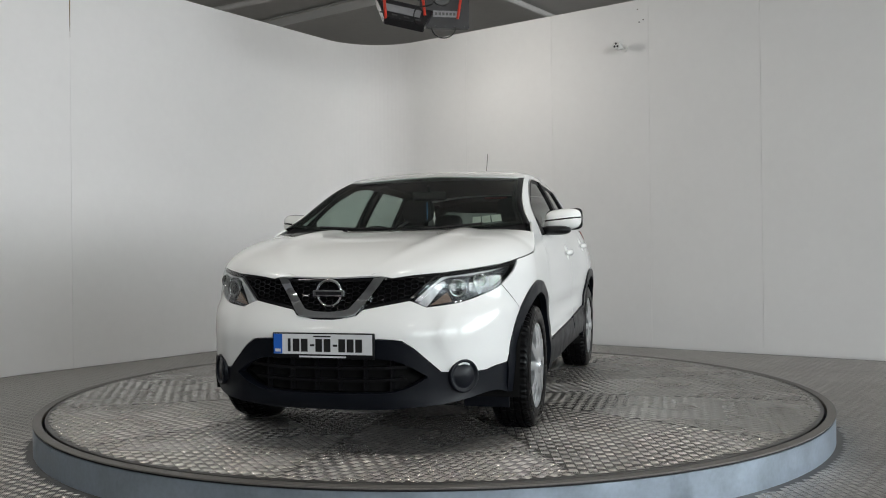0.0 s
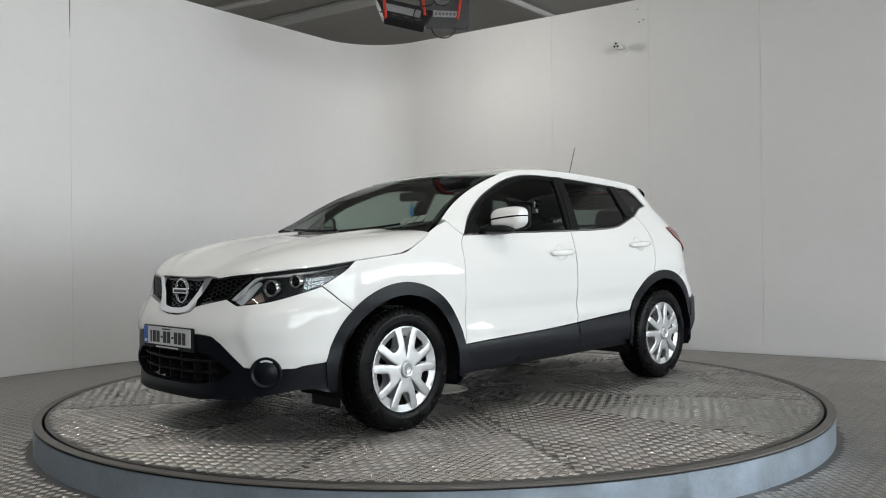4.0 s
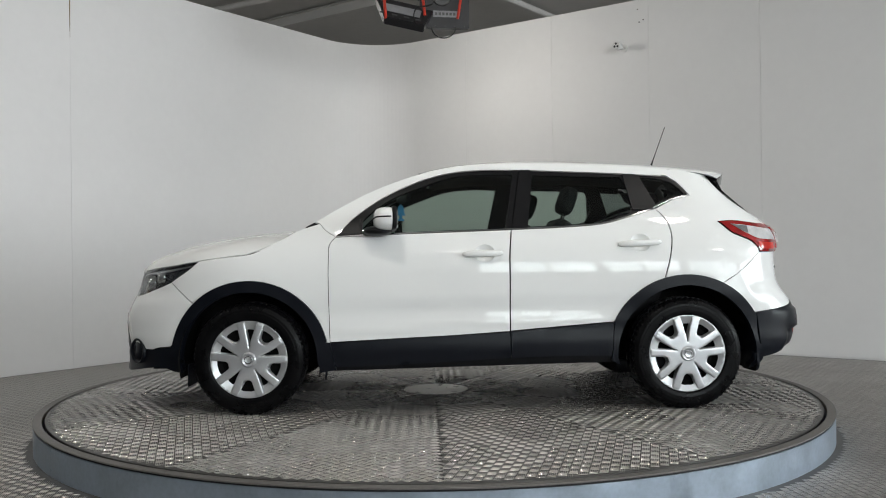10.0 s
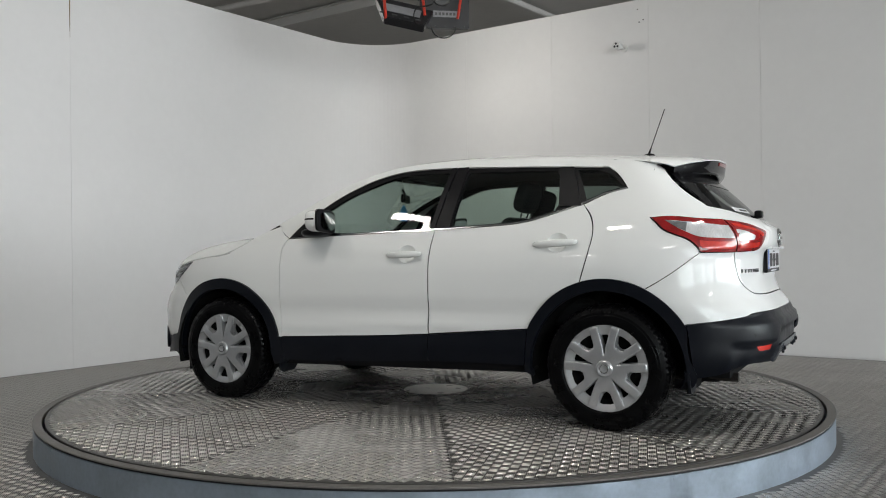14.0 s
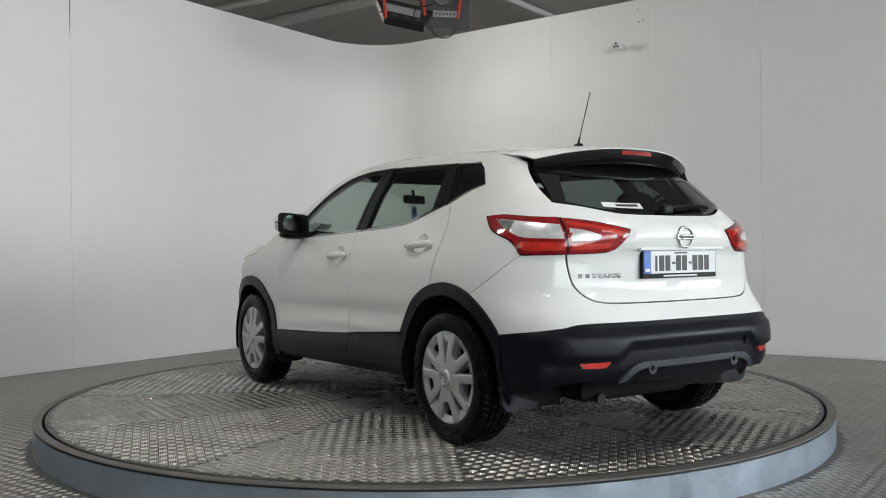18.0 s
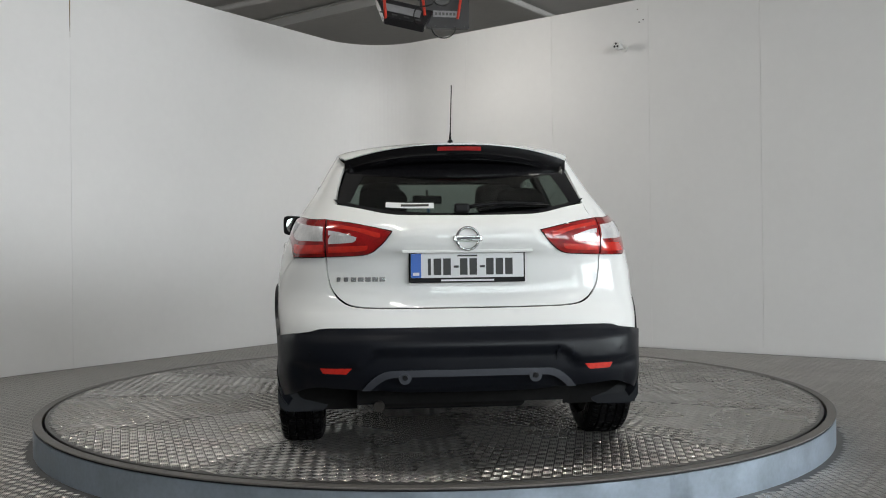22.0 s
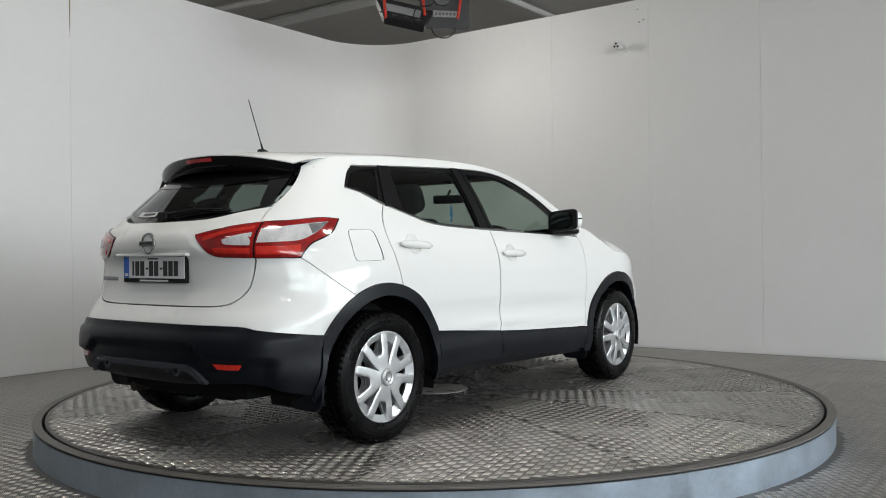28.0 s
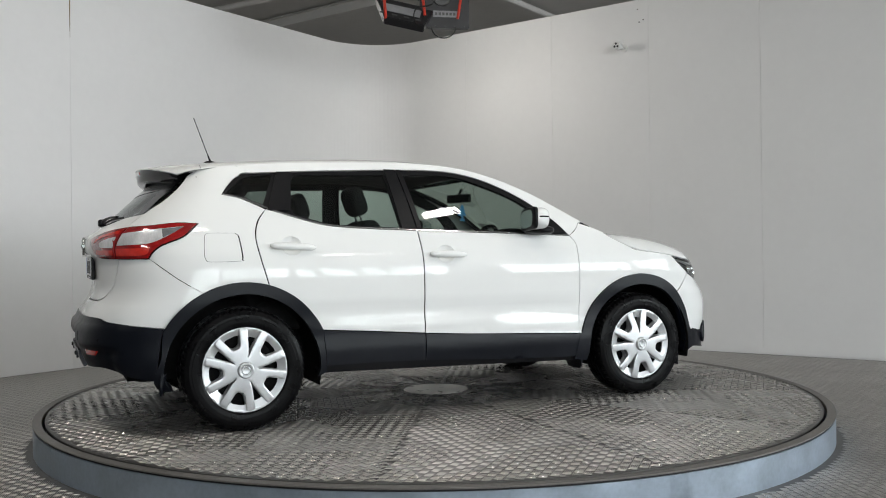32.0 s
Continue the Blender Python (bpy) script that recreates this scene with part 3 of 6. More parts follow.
def sheet(name, loops, fmap, material, parent, step=0.04, flange=0.012, off=0.0, gap=0.0, mirror=False, label="", steps=None, relief=None):
    """A curved sheet with the given outline (and holes) laid on a surface, its edge turned in."""
    su, sv = steps or (step, step)
    if gap:
        loops = [inset(loops[0], gap)] + list(loops[1:])
    arrays = [np.array(l) for l in loops]
    coords = [Vector(p) for l in loops for p in l]
    edges, base = [], 0
    for l in loops:
        edges += [(base + i, base + (i + 1) % len(l)) for i in range(len(l))]
        base += len(l)
    nb = base
    allp = np.concatenate(arrays)
    mids = np.concatenate([(a + np.roll(a, -1, 0)) / 2 for a in arrays] + [allp])
    sc = np.array((1 / su, 1 / sv))
    u0, v0 = allp.min(0)
    u1, v1 = allp.max(0)
    for i in range(math.floor(u0 / su), math.ceil(u1 / su) + 1):
        for j in range(math.floor(v0 / sv), math.ceil(v1 / sv) + 1):
            p = ((i + 0.5 * (j % 2)) * su, j * sv)
            if u0 < p[0] < u1 and v0 < p[1] < v1 and np.min(np.linalg.norm((mids - p) * sc, axis=1)) > 0.42 and in_loops(p, arrays):
                coords.append(Vector(p))
    vs, _, fs, *_ = delaunay_2d_cdt(coords, edges, [], 0, 1e-7)
    place = []
    e = 0.002
    for p in vs:
        q = fmap(p.x, p.y)
        n = (fmap(p.x + e, p.y) - fmap(p.x - e, p.y)).cross(fmap(p.x, p.y + e) - fmap(p.x, p.y - e))
        n = n.normalized() if n.length > 1e-12 else Vector((0, 0, 1))
        o = off + (relief(p.x, p.y) if relief else 0.0)
        place.append((q + n * o, n))
    bm = bmesh.new()
    bv = [bm.verts.new(q) for q, n in place]
    face_n = dict(zip(bv, (n for q, n in place))) if relief is None else {}
    count = {}
    for f in fs:
        c = sum((vs[i] for i in f), Vector((0, 0))) / len(f)
        if len(set(f)) == 3 and in_loops(c, arrays):
            try:
                bm.faces.new([bv[i] for i in f])
            except ValueError:
                continue
            for a, b in zip(f, f[1:] + f[:1]):
                k = (min(a, b), max(a, b))
                count.setdefault(k, []).append((a, b))
    if flange:
        rim = {}
        for k, uses in count.items():
            if len(uses) == 1:
                a, b = uses[0]
                for i in (a, b):
                    if i not in rim:
                        q, n = place[i]
                        rim[i] = (bm.verts.new(q), bm.verts.new(q - n * flange))
                bm.faces.new((rim[b][0], rim[a][0], rim[a][1], rim[b][1]))
    for v in [v for v in bm.verts if not v.link_faces]:
        face_n.pop(v, None)
        bm.verts.remove(v)
    if mirror:
        for v in bm.verts:
            v.co.y = -v.co.y
        bmesh.ops.reverse_faces(bm, faces=bm.faces)
    bm.normal_update()
    bm.verts.index_update()
    keep_n = []
    for v in bm.verts:
        n = face_n.get(v)
        if n is not None:
            n = Vector((n.x, -n.y if mirror else n.y, n.z))
        keep_n.append(v.normal.copy() if n is None else n if n.dot(v.normal) > 0 else -n)
    me = bpy.data.meshes.new(name)
    bm.to_mesh(me)
    bm.free()
    me.shade_smooth()
    me.normals_split_custom_set_from_vertices(keep_n)
    me.materials.append(material)
    ob = new(name, me)
    ob.parent = parent
    if label:
        ob["label"] = label
    return ob


def ring_band(r0, r1, cx, cz, a0, a1, n=28, r0b=None):
    """A band round a wheel opening as a loop of side points."""
    outer = [(cx + r1 * math.cos(radians(a0 + (a1 - a0) * i / n)), cz + r1 * math.sin(radians(a0 + (a1 - a0) * i / n))) for i in range(n + 1)]
    inner = [(cx + r0 * math.cos(radians(a1 + (a0 - a1) * i / n)), cz + r0 * math.sin(radians(a1 + (a0 - a1) * i / n))) for i in range(n + 1)]
    return outer, inner


def arc_pts(r, cx, cz, a0, a1, n=16):
    return [(cx + r * math.cos(radians(a0 + (a1 - a0) * i / n)), cz + r * math.sin(radians(a0 + (a1 - a0) * i / n))) for i in range(n + 1)]


def soft_box(x0, x1, y0, y1, z0, z1, bevel, m=None, segs=3):
    bm = bmesh.new()
    r = bmesh.ops.create_cube(bm, size=1.0)
    for v in r["verts"]:
        v.co = Vector((x0 + (v.co.x + 0.5) * (x1 - x0), y0 + (v.co.y + 0.5) * (y1 - y0), z0 + (v.co.z + 0.5) * (z1 - z0)))
    bmesh.ops.bevel(bm, geom=bm.edges[:], offset=bevel, segments=segs, affect="EDGES", profile=0.5)
    if m is not None:
        bmesh.ops.transform(bm, matrix=m, verts=bm.verts)
    return bm


# ---- car materials ----
def paint_mat():
    m = mat("white_car_paint", (0.79, 0.80, 0.785), 0.7, coat=1.0, spec=0.0)
    bsdf = m.node_tree.nodes["Principled BSDF"]
    bsdf.inputs["Coat Roughness"].default_value = 0.012
    bsdf.inputs["Coat IOR"].default_value = 1.52
    return m


M_PAINT = paint_mat()
# black plastic; a blue cast from window reflections is put into its colour
M_CLAD = mat("black_textured_plastic", (0.0040, 0.0053, 0.0088), 0.36, var=0.15, scale=12, bump=0.25, bump_scale=450, rough_var=0.06, dist=0.0006, spec=0.23)
M_SATIN = mat("satin_diffuser_trim", (0.055, 0.060, 0.072), 0.26, metal=0.2, var=0.1, scale=10, spec=0.6)
M_TRIM = mat("satin_black_trim", (0.008, 0.008, 0.009), 0.38, var=0.1, scale=10, bump=0.1, bump_scale=300, dist=0.0005, spec=0.14)
M_GLOSS_BLACK = mat("gloss_black_plastic", (0.006, 0.006, 0.007), 0.08, var=0.1, scale=10)
M_UNDER = mat("dark_underbody", (0.009, 0.009, 0.009), 0.85, var=0.4, scale=6, bump=0.3, bump_scale=40, spec=0.15)
M_TYRE = mat("tyre_rubber", (0.0028, 0.0028, 0.0032), 0.30, var=0.3, scale=9, bump=0.3, bump_scale=150, rough_var=0.1, dist=0.001, spec=0.11)
M_ALLOY = mat("silver_wheel_cover", (0.58, 0.59, 0.60), 0.33, metal=0.75, var=0.10, scale=14, bump=0.05, rough_var=0.05)
M_CHROME = mat("chrome", (0.74, 0.75, 0.77), 0.08, metal=1.0, rough_var=0.03)
M_BADGE = mat("grey_chrome_badge", (0.52, 0.525, 0.53), 0.14, metal=1.0, rough_var=0.05)
M_GLASS = glass_mat("green_tinted_window_glass", (0.59, 0.67, 0.63), skin=0.045)
M_GLASS_DARK = glass_mat("rear_window_glass", (0.26, 0.30, 0.285))
M_SCREEN = glass_mat("windscreen_glass", (0.57, 0.65, 0.61), skin=0.035)
M_LENS = glass_mat("clear_lamp_lens", (0.93, 0.95, 0.96))
M_RED_LENS = mat("red_lamp_lens", (0.36, 0.008, 0.009), 0.10, coat=1.0, var=0.55, scale=14)
M_RED_GUIDE = mat("bright_red_light_guide", (0.66, 0.030, 0.018), 0.15, coat=1.0, var=0.3, scale=30)
M_CLEAR_DARK = mat("smoked_lamp_window", (0.34, 0.345, 0.35), 0.12, metal=0.5, var=0.4, scale=30)
M_CLEAR_LAMP = mat("silvered_lamp_ribs", (0.78, 0.78, 0.78), 0.22, metal=0.25, var=0.35, scale=22, bump=0.5, bump_scale=90, stretch=(1, 1, 0.25), dist=0.003)
M_AMBER = mat("amber_lamp_insert", (0.20, 0.135, 0.10), 0.2, var=0.3, scale=40)
M_LAMP_DARK = mat("dark_lamp_housing", (0.055, 0.057, 0.062), 0.16, metal=0.6, var=0.5, scale=16, bump=0.4, bump_scale=40, dist=0.006)
M_PLATE = mat("number_plate_white", (0.70, 0.71, 0.72), 0.28, var=0.05, scale=20)
M_PLATE_BLUE = mat("number_plate_blue", (0.02, 0.12, 0.50), 0.3)
M_INK = mat("black_ink", (0.012, 0.012, 0.012), 0.4)
M_SEAT = mat("charcoal_seat_cloth", (0.010, 0.0105, 0.0115), 0.9, var=0.3, scale=30, bump=0.4, bump_scale=300)
M_DASH = mat("black_dashboard", (0.008, 0.008, 0.009), 0.7, var=0.2, scale=20, bump=0.3, bump_scale=250, spec=0.2)
M_LINING = mat("dark_headlining", (0.05, 0.05, 0.05), 0.9, var=0.1, scale=20, bump=0.2, bump_scale=200)
M_MIRROR = mat("mirror_glass", (0.55, 0.57, 0.58), 0.03, metal=1.0)
M_BLUE_CARD = mat("blue_air_freshener", (0.05, 0.30, 0.62), 0.6, var=0.2, scale=60)
M_PAPER = mat("paper_discs", (0.80, 0.80, 0.77), 0.6, var=0.4, scale=40, tint=(0.52, 0.50, 0.44))
M_RUST = mat("exhaust_steel", (0.035, 0.03, 0.025), 0.6, metal=0.5, var=0.4, scale=20)
M_DISC = mat("brake_steel", (0.16, 0.15, 0.14), 0.5, metal=0.7, var=0.4, scale=20)

FAX, RAX, HUB_Z, TYRE_R = 1.323, -1.323, 0.326, 0.340


def build_car():
    car = thing("car", "white five-door crossover car with black lower cladding on a turntable", "car", Matrix.Translation((0, 0, DISC_TOP)))
    shift = Vector((CAR_DX, CAR_DY, 0))

    def both(name, loops, material, **kw):
        return [sheet(name, loops, WW, material, car, mirror=mi, **kw) for mi in (False, True)]

    g = 0.0022
    fa = lambda a0, a1, r=0.480: [S(*p) for p in arc_pts(r, FAX, HUB_Z, a0, a1)]
    ra = lambda a0, a1, r=0.487: [S(*p) for p in arc_pts(r, RAX, HUB_Z, a0, a1)]

    # white side sheets
    def cup_loop(xm, z, n=24):
        return [S(xm + 0.062 * math.cos(2 * math.pi * k / n), z + 0.054 * math.sin(2 * math.pi * k / n)) for k in range(n)]
    cup_f, cup_r = cup_loop(-0.102, 0.957), cup_loop(-1.052, 1.012)
    both("front_fender", [outline([S(1.625, 0.928), S(1.70, 0.868), S(1.805, 0.802)], [S(1.805, 0.802), S(1.657, 0.672)], fa(46, 166),
                                  [S(0.857, 0.43), S(0.836, 0.43)], [S(0.836, 0.43), S(0.841, 0.62), S(0.843, 0.80), S(0.842, 0.93), S(0.839, 1.01), S(0.815, 1.05), S(0.80, 1.066)],
                                  [S(0.80, 1.066), S(0.86, 1.105), S(0.90, 1.150)], [S(0.90, 1.150), S(1.00, 1.118), S(1.07, 1.088)],
                                  [S(1.07, 1.088), S(1.115, 1.055), S(1.215, 1.008), S(1.30, 0.970), S(1.45, 0.950), S(1.625, 0.928)])], M_PAINT, gap=g)
    doors_f = both("front_door", [outline([S(0.836, 0.432), S(0.841, 0.62), S(0.843, 0.80), S(0.842, 0.93), S(0.839, 1.01), S(0.815, 1.05), S(0.80, 1.064)],
                                [S(0.80, 1.064), S(0.43, 1.078), S(0.08, 1.088), S(-0.266, 1.098)], [S(-0.266, 1.098), S(-0.252, 0.95), S(-0.250, 0.78), S(-0.248, 0.484)],
                                [S(-0.248, 0.484), S(0.09, 0.464), S(0.43, 0.450), S(0.836, 0.432)]), cup_f], M_PAINT, gap=g, flange=0.006)
    doors_r = both("rear_door", [outline([S(-0.252, 0.486), S(-0.254, 0.78), S(-0.256, 0.95), S(-0.270, 1.098)],
                               [S(-0.270, 1.098), S(-0.61, 1.111), S(-0.82, 1.127), S(-0.965, 1.161), S(-1.17, 1.224)],
                               [S(-1.17, 1.224), S(-1.225, 1.150), S(-1.247, 1.059), S(-1.228, 0.939), S(-1.192, 0.806)], ra(74, 26),
                               [S(-0.878, 0.533), S(-0.591, 0.512), S(-0.252, 0.486)]), cup_r], M_PAINT, gap=g, flange=0.006)
    both("rear_quarter_panel", [outline([S(-1.173, 1.222), S(-1.405, 1.306)], [S(-1.405, 1.306), S(-1.36, 1.365), S(-1.29, 1.428), S(-1.245, 1.440)],
                                        [S(-1.245, 1.440), S(-1.30, rail_z(-1.30)), S(-1.45, rail_z(-1.45)), S(-1.555, 1.444)],
                                        [S(-1.555, 1.444), S(-1.605, 1.37), S(-1.69, 1.285), R(0.590, 1.206)],
                                        [R(0.592, 1.206), R(0.598, 1.165), R(0.610, 1.122)], [R(0.610, 1.122), S(-1.80, 1.128), S(-1.66, 1.142), S(-1.552, 1.138)],
                                        [S(-1.552, 1.138), S(-1.635, 1.066), S(-1.755, 1.014), S(-1.808, 0.948)], [S(-1.808, 0.948), S(-1.575, 0.778)],
                                        ra(117, 74), [S(-1.194, 0.804), S(-1.231, 0.939), S(-1.250, 1.059), S(-1.229, 1.150), S(-1.173, 1.222)])], M_PAINT, gap=g)
    # frame over the doors: screen pillar and roof edge
    rail = lambda x0, x1, n=14: [S(x0 + (x1 - x0) * i / n, rail_z(x0 + (x1 - x0) * i / n)) for i in range(n + 1)]
    win_top = [S(0.80, 1.070), S(0.708, 1.172), S(0.571, 1.276), S(0.431, 1.354), S(0.253, 1.427), S(0.074, 1.470), S(-0.105, 1.484), S(-0.284, 1.483), S(-0.463, 1.478), S(-0.642, 1.470), S(-0.857, 1.461), S(-1.072, 1.449), S(-1.245, 1.438)]
    both("roof_side_frame", [outline([S(0.80, 1.068), S(0.86, 1.107), S(0.902, 1.153)], [S(0.902, 1.153), S(0.93, 1.158)], rail(0.93, -1.30), [S(-1.30, rail_z(-1.30)), S(-1.245, 1.440)], win_top[::-1])], M_PAINT, flange=0.014, step=0.03)

    # side windows: black surround, pillar covers and panes
    fg = outline([S(0.640, 1.082), S(0.43, 1.092), S(-0.232, 1.110)], [S(-0.232, 1.110), S(-0.296, 1.452)], [S(-0.296, 1.452), S(-0.10, 1.456), S(0.075, 1.441), S(0.218, 1.400), S(0.430, 1.318), S(0.560, 1.240), S(0.640, 1.168)], [S(0.640, 1.168), S(0.640, 1.082)])
    rg = outline([S(-0.372, 1.118), S(-0.613, 1.128), S(-0.816, 1.143), S(-1.010, 1.196)], [S(-1.010, 1.196), S(-1.046, 1.310), S(-0.979, 1.432)], [S(-0.979, 1.432), S(-0.70, 1.441), S(-0.420, 1.448)], [S(-0.420, 1.448), S(-0.372, 1.118)])
    qg = outline([S(-1.105, 1.430), S(-1.231, 1.419), S(-1.301, 1.396)], [S(-1.301, 1.396), S(-1.380, 1.316)], [S(-1.380, 1.316), S(-1.182, 1.252)], [S(-1.182, 1.252), S(-1.105, 1.430)])
    surround = outline([S(0.80, 1.064), S(0.43, 1.079), S(0.08, 1.089), S(-0.263, 1.099), S(-0.61, 1.112), S(-0.82, 1.128), S(-0.965, 1.162), S(-1.15, 1.220), S(-1.405, 1.305)],
                       [S(-1.405, 1.305), S(-1.36, 1.365), S(-1.29, 1.428), S(-1.245, 1.438)], win_top[::-1])
    both("window_surround", [surround, fg, rg, qg], M_TRIM, off=-0.006, flange=0.02, gap=0.001, label="satin black window surround and pillar covers")
    both("front_side_window", [fg], M_GLASS, off=-0.008, flange=0.004, step=0.05)
    both("rear_side_window", [rg], M_GLASS, off=-0.008, flange=0.004, step=0.05)
    both("quarter_window", [qg], M_GLASS_DARK, off=-0.008, flange=0.004, step=0.05)
    # upper line: the highlight on the black moulding, laid on as grey chrome
    both("window_moulding", [outline([(u, z - 0.004) for u, z in win_top], [(u, z - 0.0095) for u, z in win_top[::-1]])], M_BADGE, off=0.002, flange=0.006, step=0.03)
    belt = lambda d: [S(0.80, 1.062 + d), S(0.43, 1.077 + d), S(0.08, 1.087 + d), S(-0.263, 1.097 + d), S(-0.61, 1.110 + d), S(-0.82, 1.126 + d), S(-0.965, 1.160 + d), S(-1.15, 1.218 + d), S(-1.40, 1.302 + d)]
    both("window_moulding", [outline(belt(0.001), belt(0.008)[::-1])], M_BADGE, off=0.004, flange=0.01, step=0.03)
    pil = lambda x0, x1, x2, x3, z0, z1: outline([S(x0, z0), S(x1, z0)], [S(x1, z0), S(x3, z1)], [S(x3, z1), S(x2, z1)], [S(x2, z1), S(x0, z0)])
    both("pillar_cover", [pil(-0.236, -0.266, -0.300, -0.334, 1.105, 1.478)], M_TRIM, off=0.005, flange=0.012)
    both("pillar_cover", [pil(-0.276, -0.366, -0.342, -0.412, 1.106, 1.478)], M_TRIM, off=0.005, flange=0.012)
    both("pillar_cover", [pil(-1.03, -1.16, -0.995, -1.078, 1.215, 1.446)], M_TRIM, off=0.005, flange=0.012)

    # black cladding
    arch_f = outline([S(1.801, 0.412), S(1.79, 0.30), S(1.775, 0.262)], [S(1.775, 0.262), S(1.725, 0.258)], [S(1.725, 0.258), S(1.735, 0.34)], [S(*p) for p in arc_pts(0.412, FAX, HUB_Z, 0, 180, 22)],
                     [S(0.911, 0.32), S(0.895, 0.255)], [S(0.895, 0.255), S(0.800, 0.270)], [S(0.800, 0.270), S(0.836, 0.430)], [S(0.836, 0.430), S(0.857, 0.430)], fa(166, 12))
    both("front_arch_moulding", [arch_f], M_CLAD, off=0.014, flange=0.035, step=0.035)
    arch_r = outline([S(-0.864, 0.300), S(-0.882, 0.520)], [S(*p) for p in arc_pts(0.487, RAX, HUB_Z, 22, 149, 20)], [S(-1.745, 0.580), S(-1.765, 0.40), S(-1.750, 0.25)],
                     [S(-1.750, 0.25), S(-1.705, 0.25)], [S(-1.705, 0.25), S(-1.735, 0.34)], [S(*p) for p in arc_pts(0.424, RAX, HUB_Z, 180, 0, 22)], [S(-0.899, 0.32), S(-0.915, 0.275)], [S(-0.915, 0.275), S(-0.864, 0.300)])
    both("rear_arch_moulding", [arch_r], M_CLAD, off=0.014, flange=0.035, step=0.035)
    both("front_door_cladding", [outline([S(0.833, 0.428), S(0.43, 0.447), S(0.09, 0.461), S(-0.248, 0.480)], [S(-0.248, 0.480), S(-0.252, 0.325)], [S(-0.252, 0.325), S(0.434, 0.292), S(0.806, 0.285)], [S(0.806, 0.285), S(0.833, 0.428)])],
         M_CLAD, off=0.010, flange=0.05, gap=0.001, relief=lambda u, z: 0.006 * math.exp(-((z - 0.40) / 0.03) ** 2))
    both("rear_door_cladding", [outline([S(-0.254, 0.482), S(-0.591, 0.509), S(-0.880, 0.530)], [S(-0.880, 0.530), S(-0.862, 0.330)], [S(-0.862, 0.330), S(-0.55, 0.331), S(-0.254, 0.325)], [S(-0.254, 0.325), S(-0.254, 0.482)])],
         M_CLAD, off=0.010, flange=0.05, gap=0.001, relief=lambda u, z: 0.006 * math.exp(-((z - 0.43) / 0.03) ** 2))
    both("sill", [outline([S(0.80, 0.282), S(0.434, 0.290), S(-0.252, 0.323), S(-0.862, 0.328)], [S(-0.862, 0.328), S(-0.90, 0.285)], [S(-0.90, 0.285), S(0.82, 0.250)], [S(0.82, 0.250), S(0.80, 0.282)])], M_TRIM, off=-0.020, flange=0.10)

    # front
    mirrored = lambda run: [(-u, z) for u, z in run[::-1]]
    low = [F(0.405, 0.736), F(0.29, 0.715), F(0.18, 0.694)]
    cut2 = [F(0.385, 0.548), F(0.44, 0.510), F(0.49, 0.462), F(0.555, 0.396)]
    cut3 = [F(0.555, 0.396), F(0.64, 0.388), F(0.735, 0.388)]
    cut4 = [F(0.735, 0.388), S(1.90, 0.400), S(1.80, 0.412)]
    lamp_low = [S(1.805, 0.80), S(1.90, 0.765), F(0.62, 0.722), F(0.485, 0.704)]
    lamp_tip = [F(0.485, 0.704), F(0.405, 0.736)]
    right_top = [S(1.656, 0.670), S(1.805, 0.80)]
    arch_edge = [S(1.797, 0.412), *[S(*p) for p in arc_pts(0.479, FAX, HUB_Z, 13, 46, 8)]]
    half = [cut4, arch_edge, right_top, lamp_low, lamp_tip, low, [F(0.18, 0.694), F(0.155, 0.668)], [F(0.155, 0.668), F(0.06, 0.651), F(0.0, 0.649)]]
    bumper = outline([F(0.0, 0.556), F(0.29, 0.556), F(0.385, 0.548)], cut2, cut3, *half, *[mirrored(r) for r in half[::-1]], mirrored(cut3), mirrored(cut2), mirrored([F(0.0, 0.556), F(0.29, 0.556), F(0.385, 0.548)]))
    def cheek(u, z):
        """The bumper's corners stand proud of its middle."""
        y = abs(WW(u, z).y)
        up = lambda v: min(max(v, 0.0), 1.0) ** 2 * (3 - 2 * min(max(v, 0.0), 1.0))
        return 0.014 * up((y - 0.50 - 0.25 * max(0.60 - z, 0.0)) / 0.07) * up((z - 0.385) / 0.08) * up((0.735 - z) / 0.07) * up((u_cheek - abs(u)) / 0.15)
    u_cheek = S(1.62, 0.55)[0]
    sheet("front_bumper", [bumper], WW, M_PAINT, car, gap=g, step=0.026, relief=cheek)
    lip = [S(1.797, 0.408), S(1.785, 0.30), S(1.775, 0.262)]
    lip2 = [S(1.775, 0.262), F(0.745, 0.282), F(0.55, 0.245), F(0.30, 0.226), F(0.0, 0.222)]
    hl = [[F(0, 0.554), F(0.29, 0.554), F(0.383, 0.546)], [F(0.383, 0.546), F(0.438, 0.508), F(0.488, 0.460), F(0.553, 0.394)], [F(0.553, 0.394), F(0.64, 0.386), F(0.735, 0.386)], [F(0.735, 0.386), S(1.90, 0.398), S(1.797, 0.408)], lip, lip2]
    intake = [[F(0.0, 0.470), F(0.30, 0.462), F(0.40, 0.435), F(0.50, 0.376)], [F(0.50, 0.376), F(0.42, 0.330), F(0.30, 0.300), F(0.0, 0.292)]]
    lower = outline(*hl, *[mirrored(r) for r in hl[::-1]])
    intake_loop = outline(*intake, *[mirrored(r) for r in intake[::-1]])
    sheet("lower_bumper", [lower, intake_loop], WW, M_CLAD, car, off=0.003, step=0.035, flange=0.05, relief=lambda u, z: 0.012 * math.exp(-((z - 0.255) / 0.022) ** 2), label="black plastic lower front bumper")
    sheet("intake_backing", [intake_loop], WW, M_UNDER, car, off=-0.075, flange=0, step=0.05)
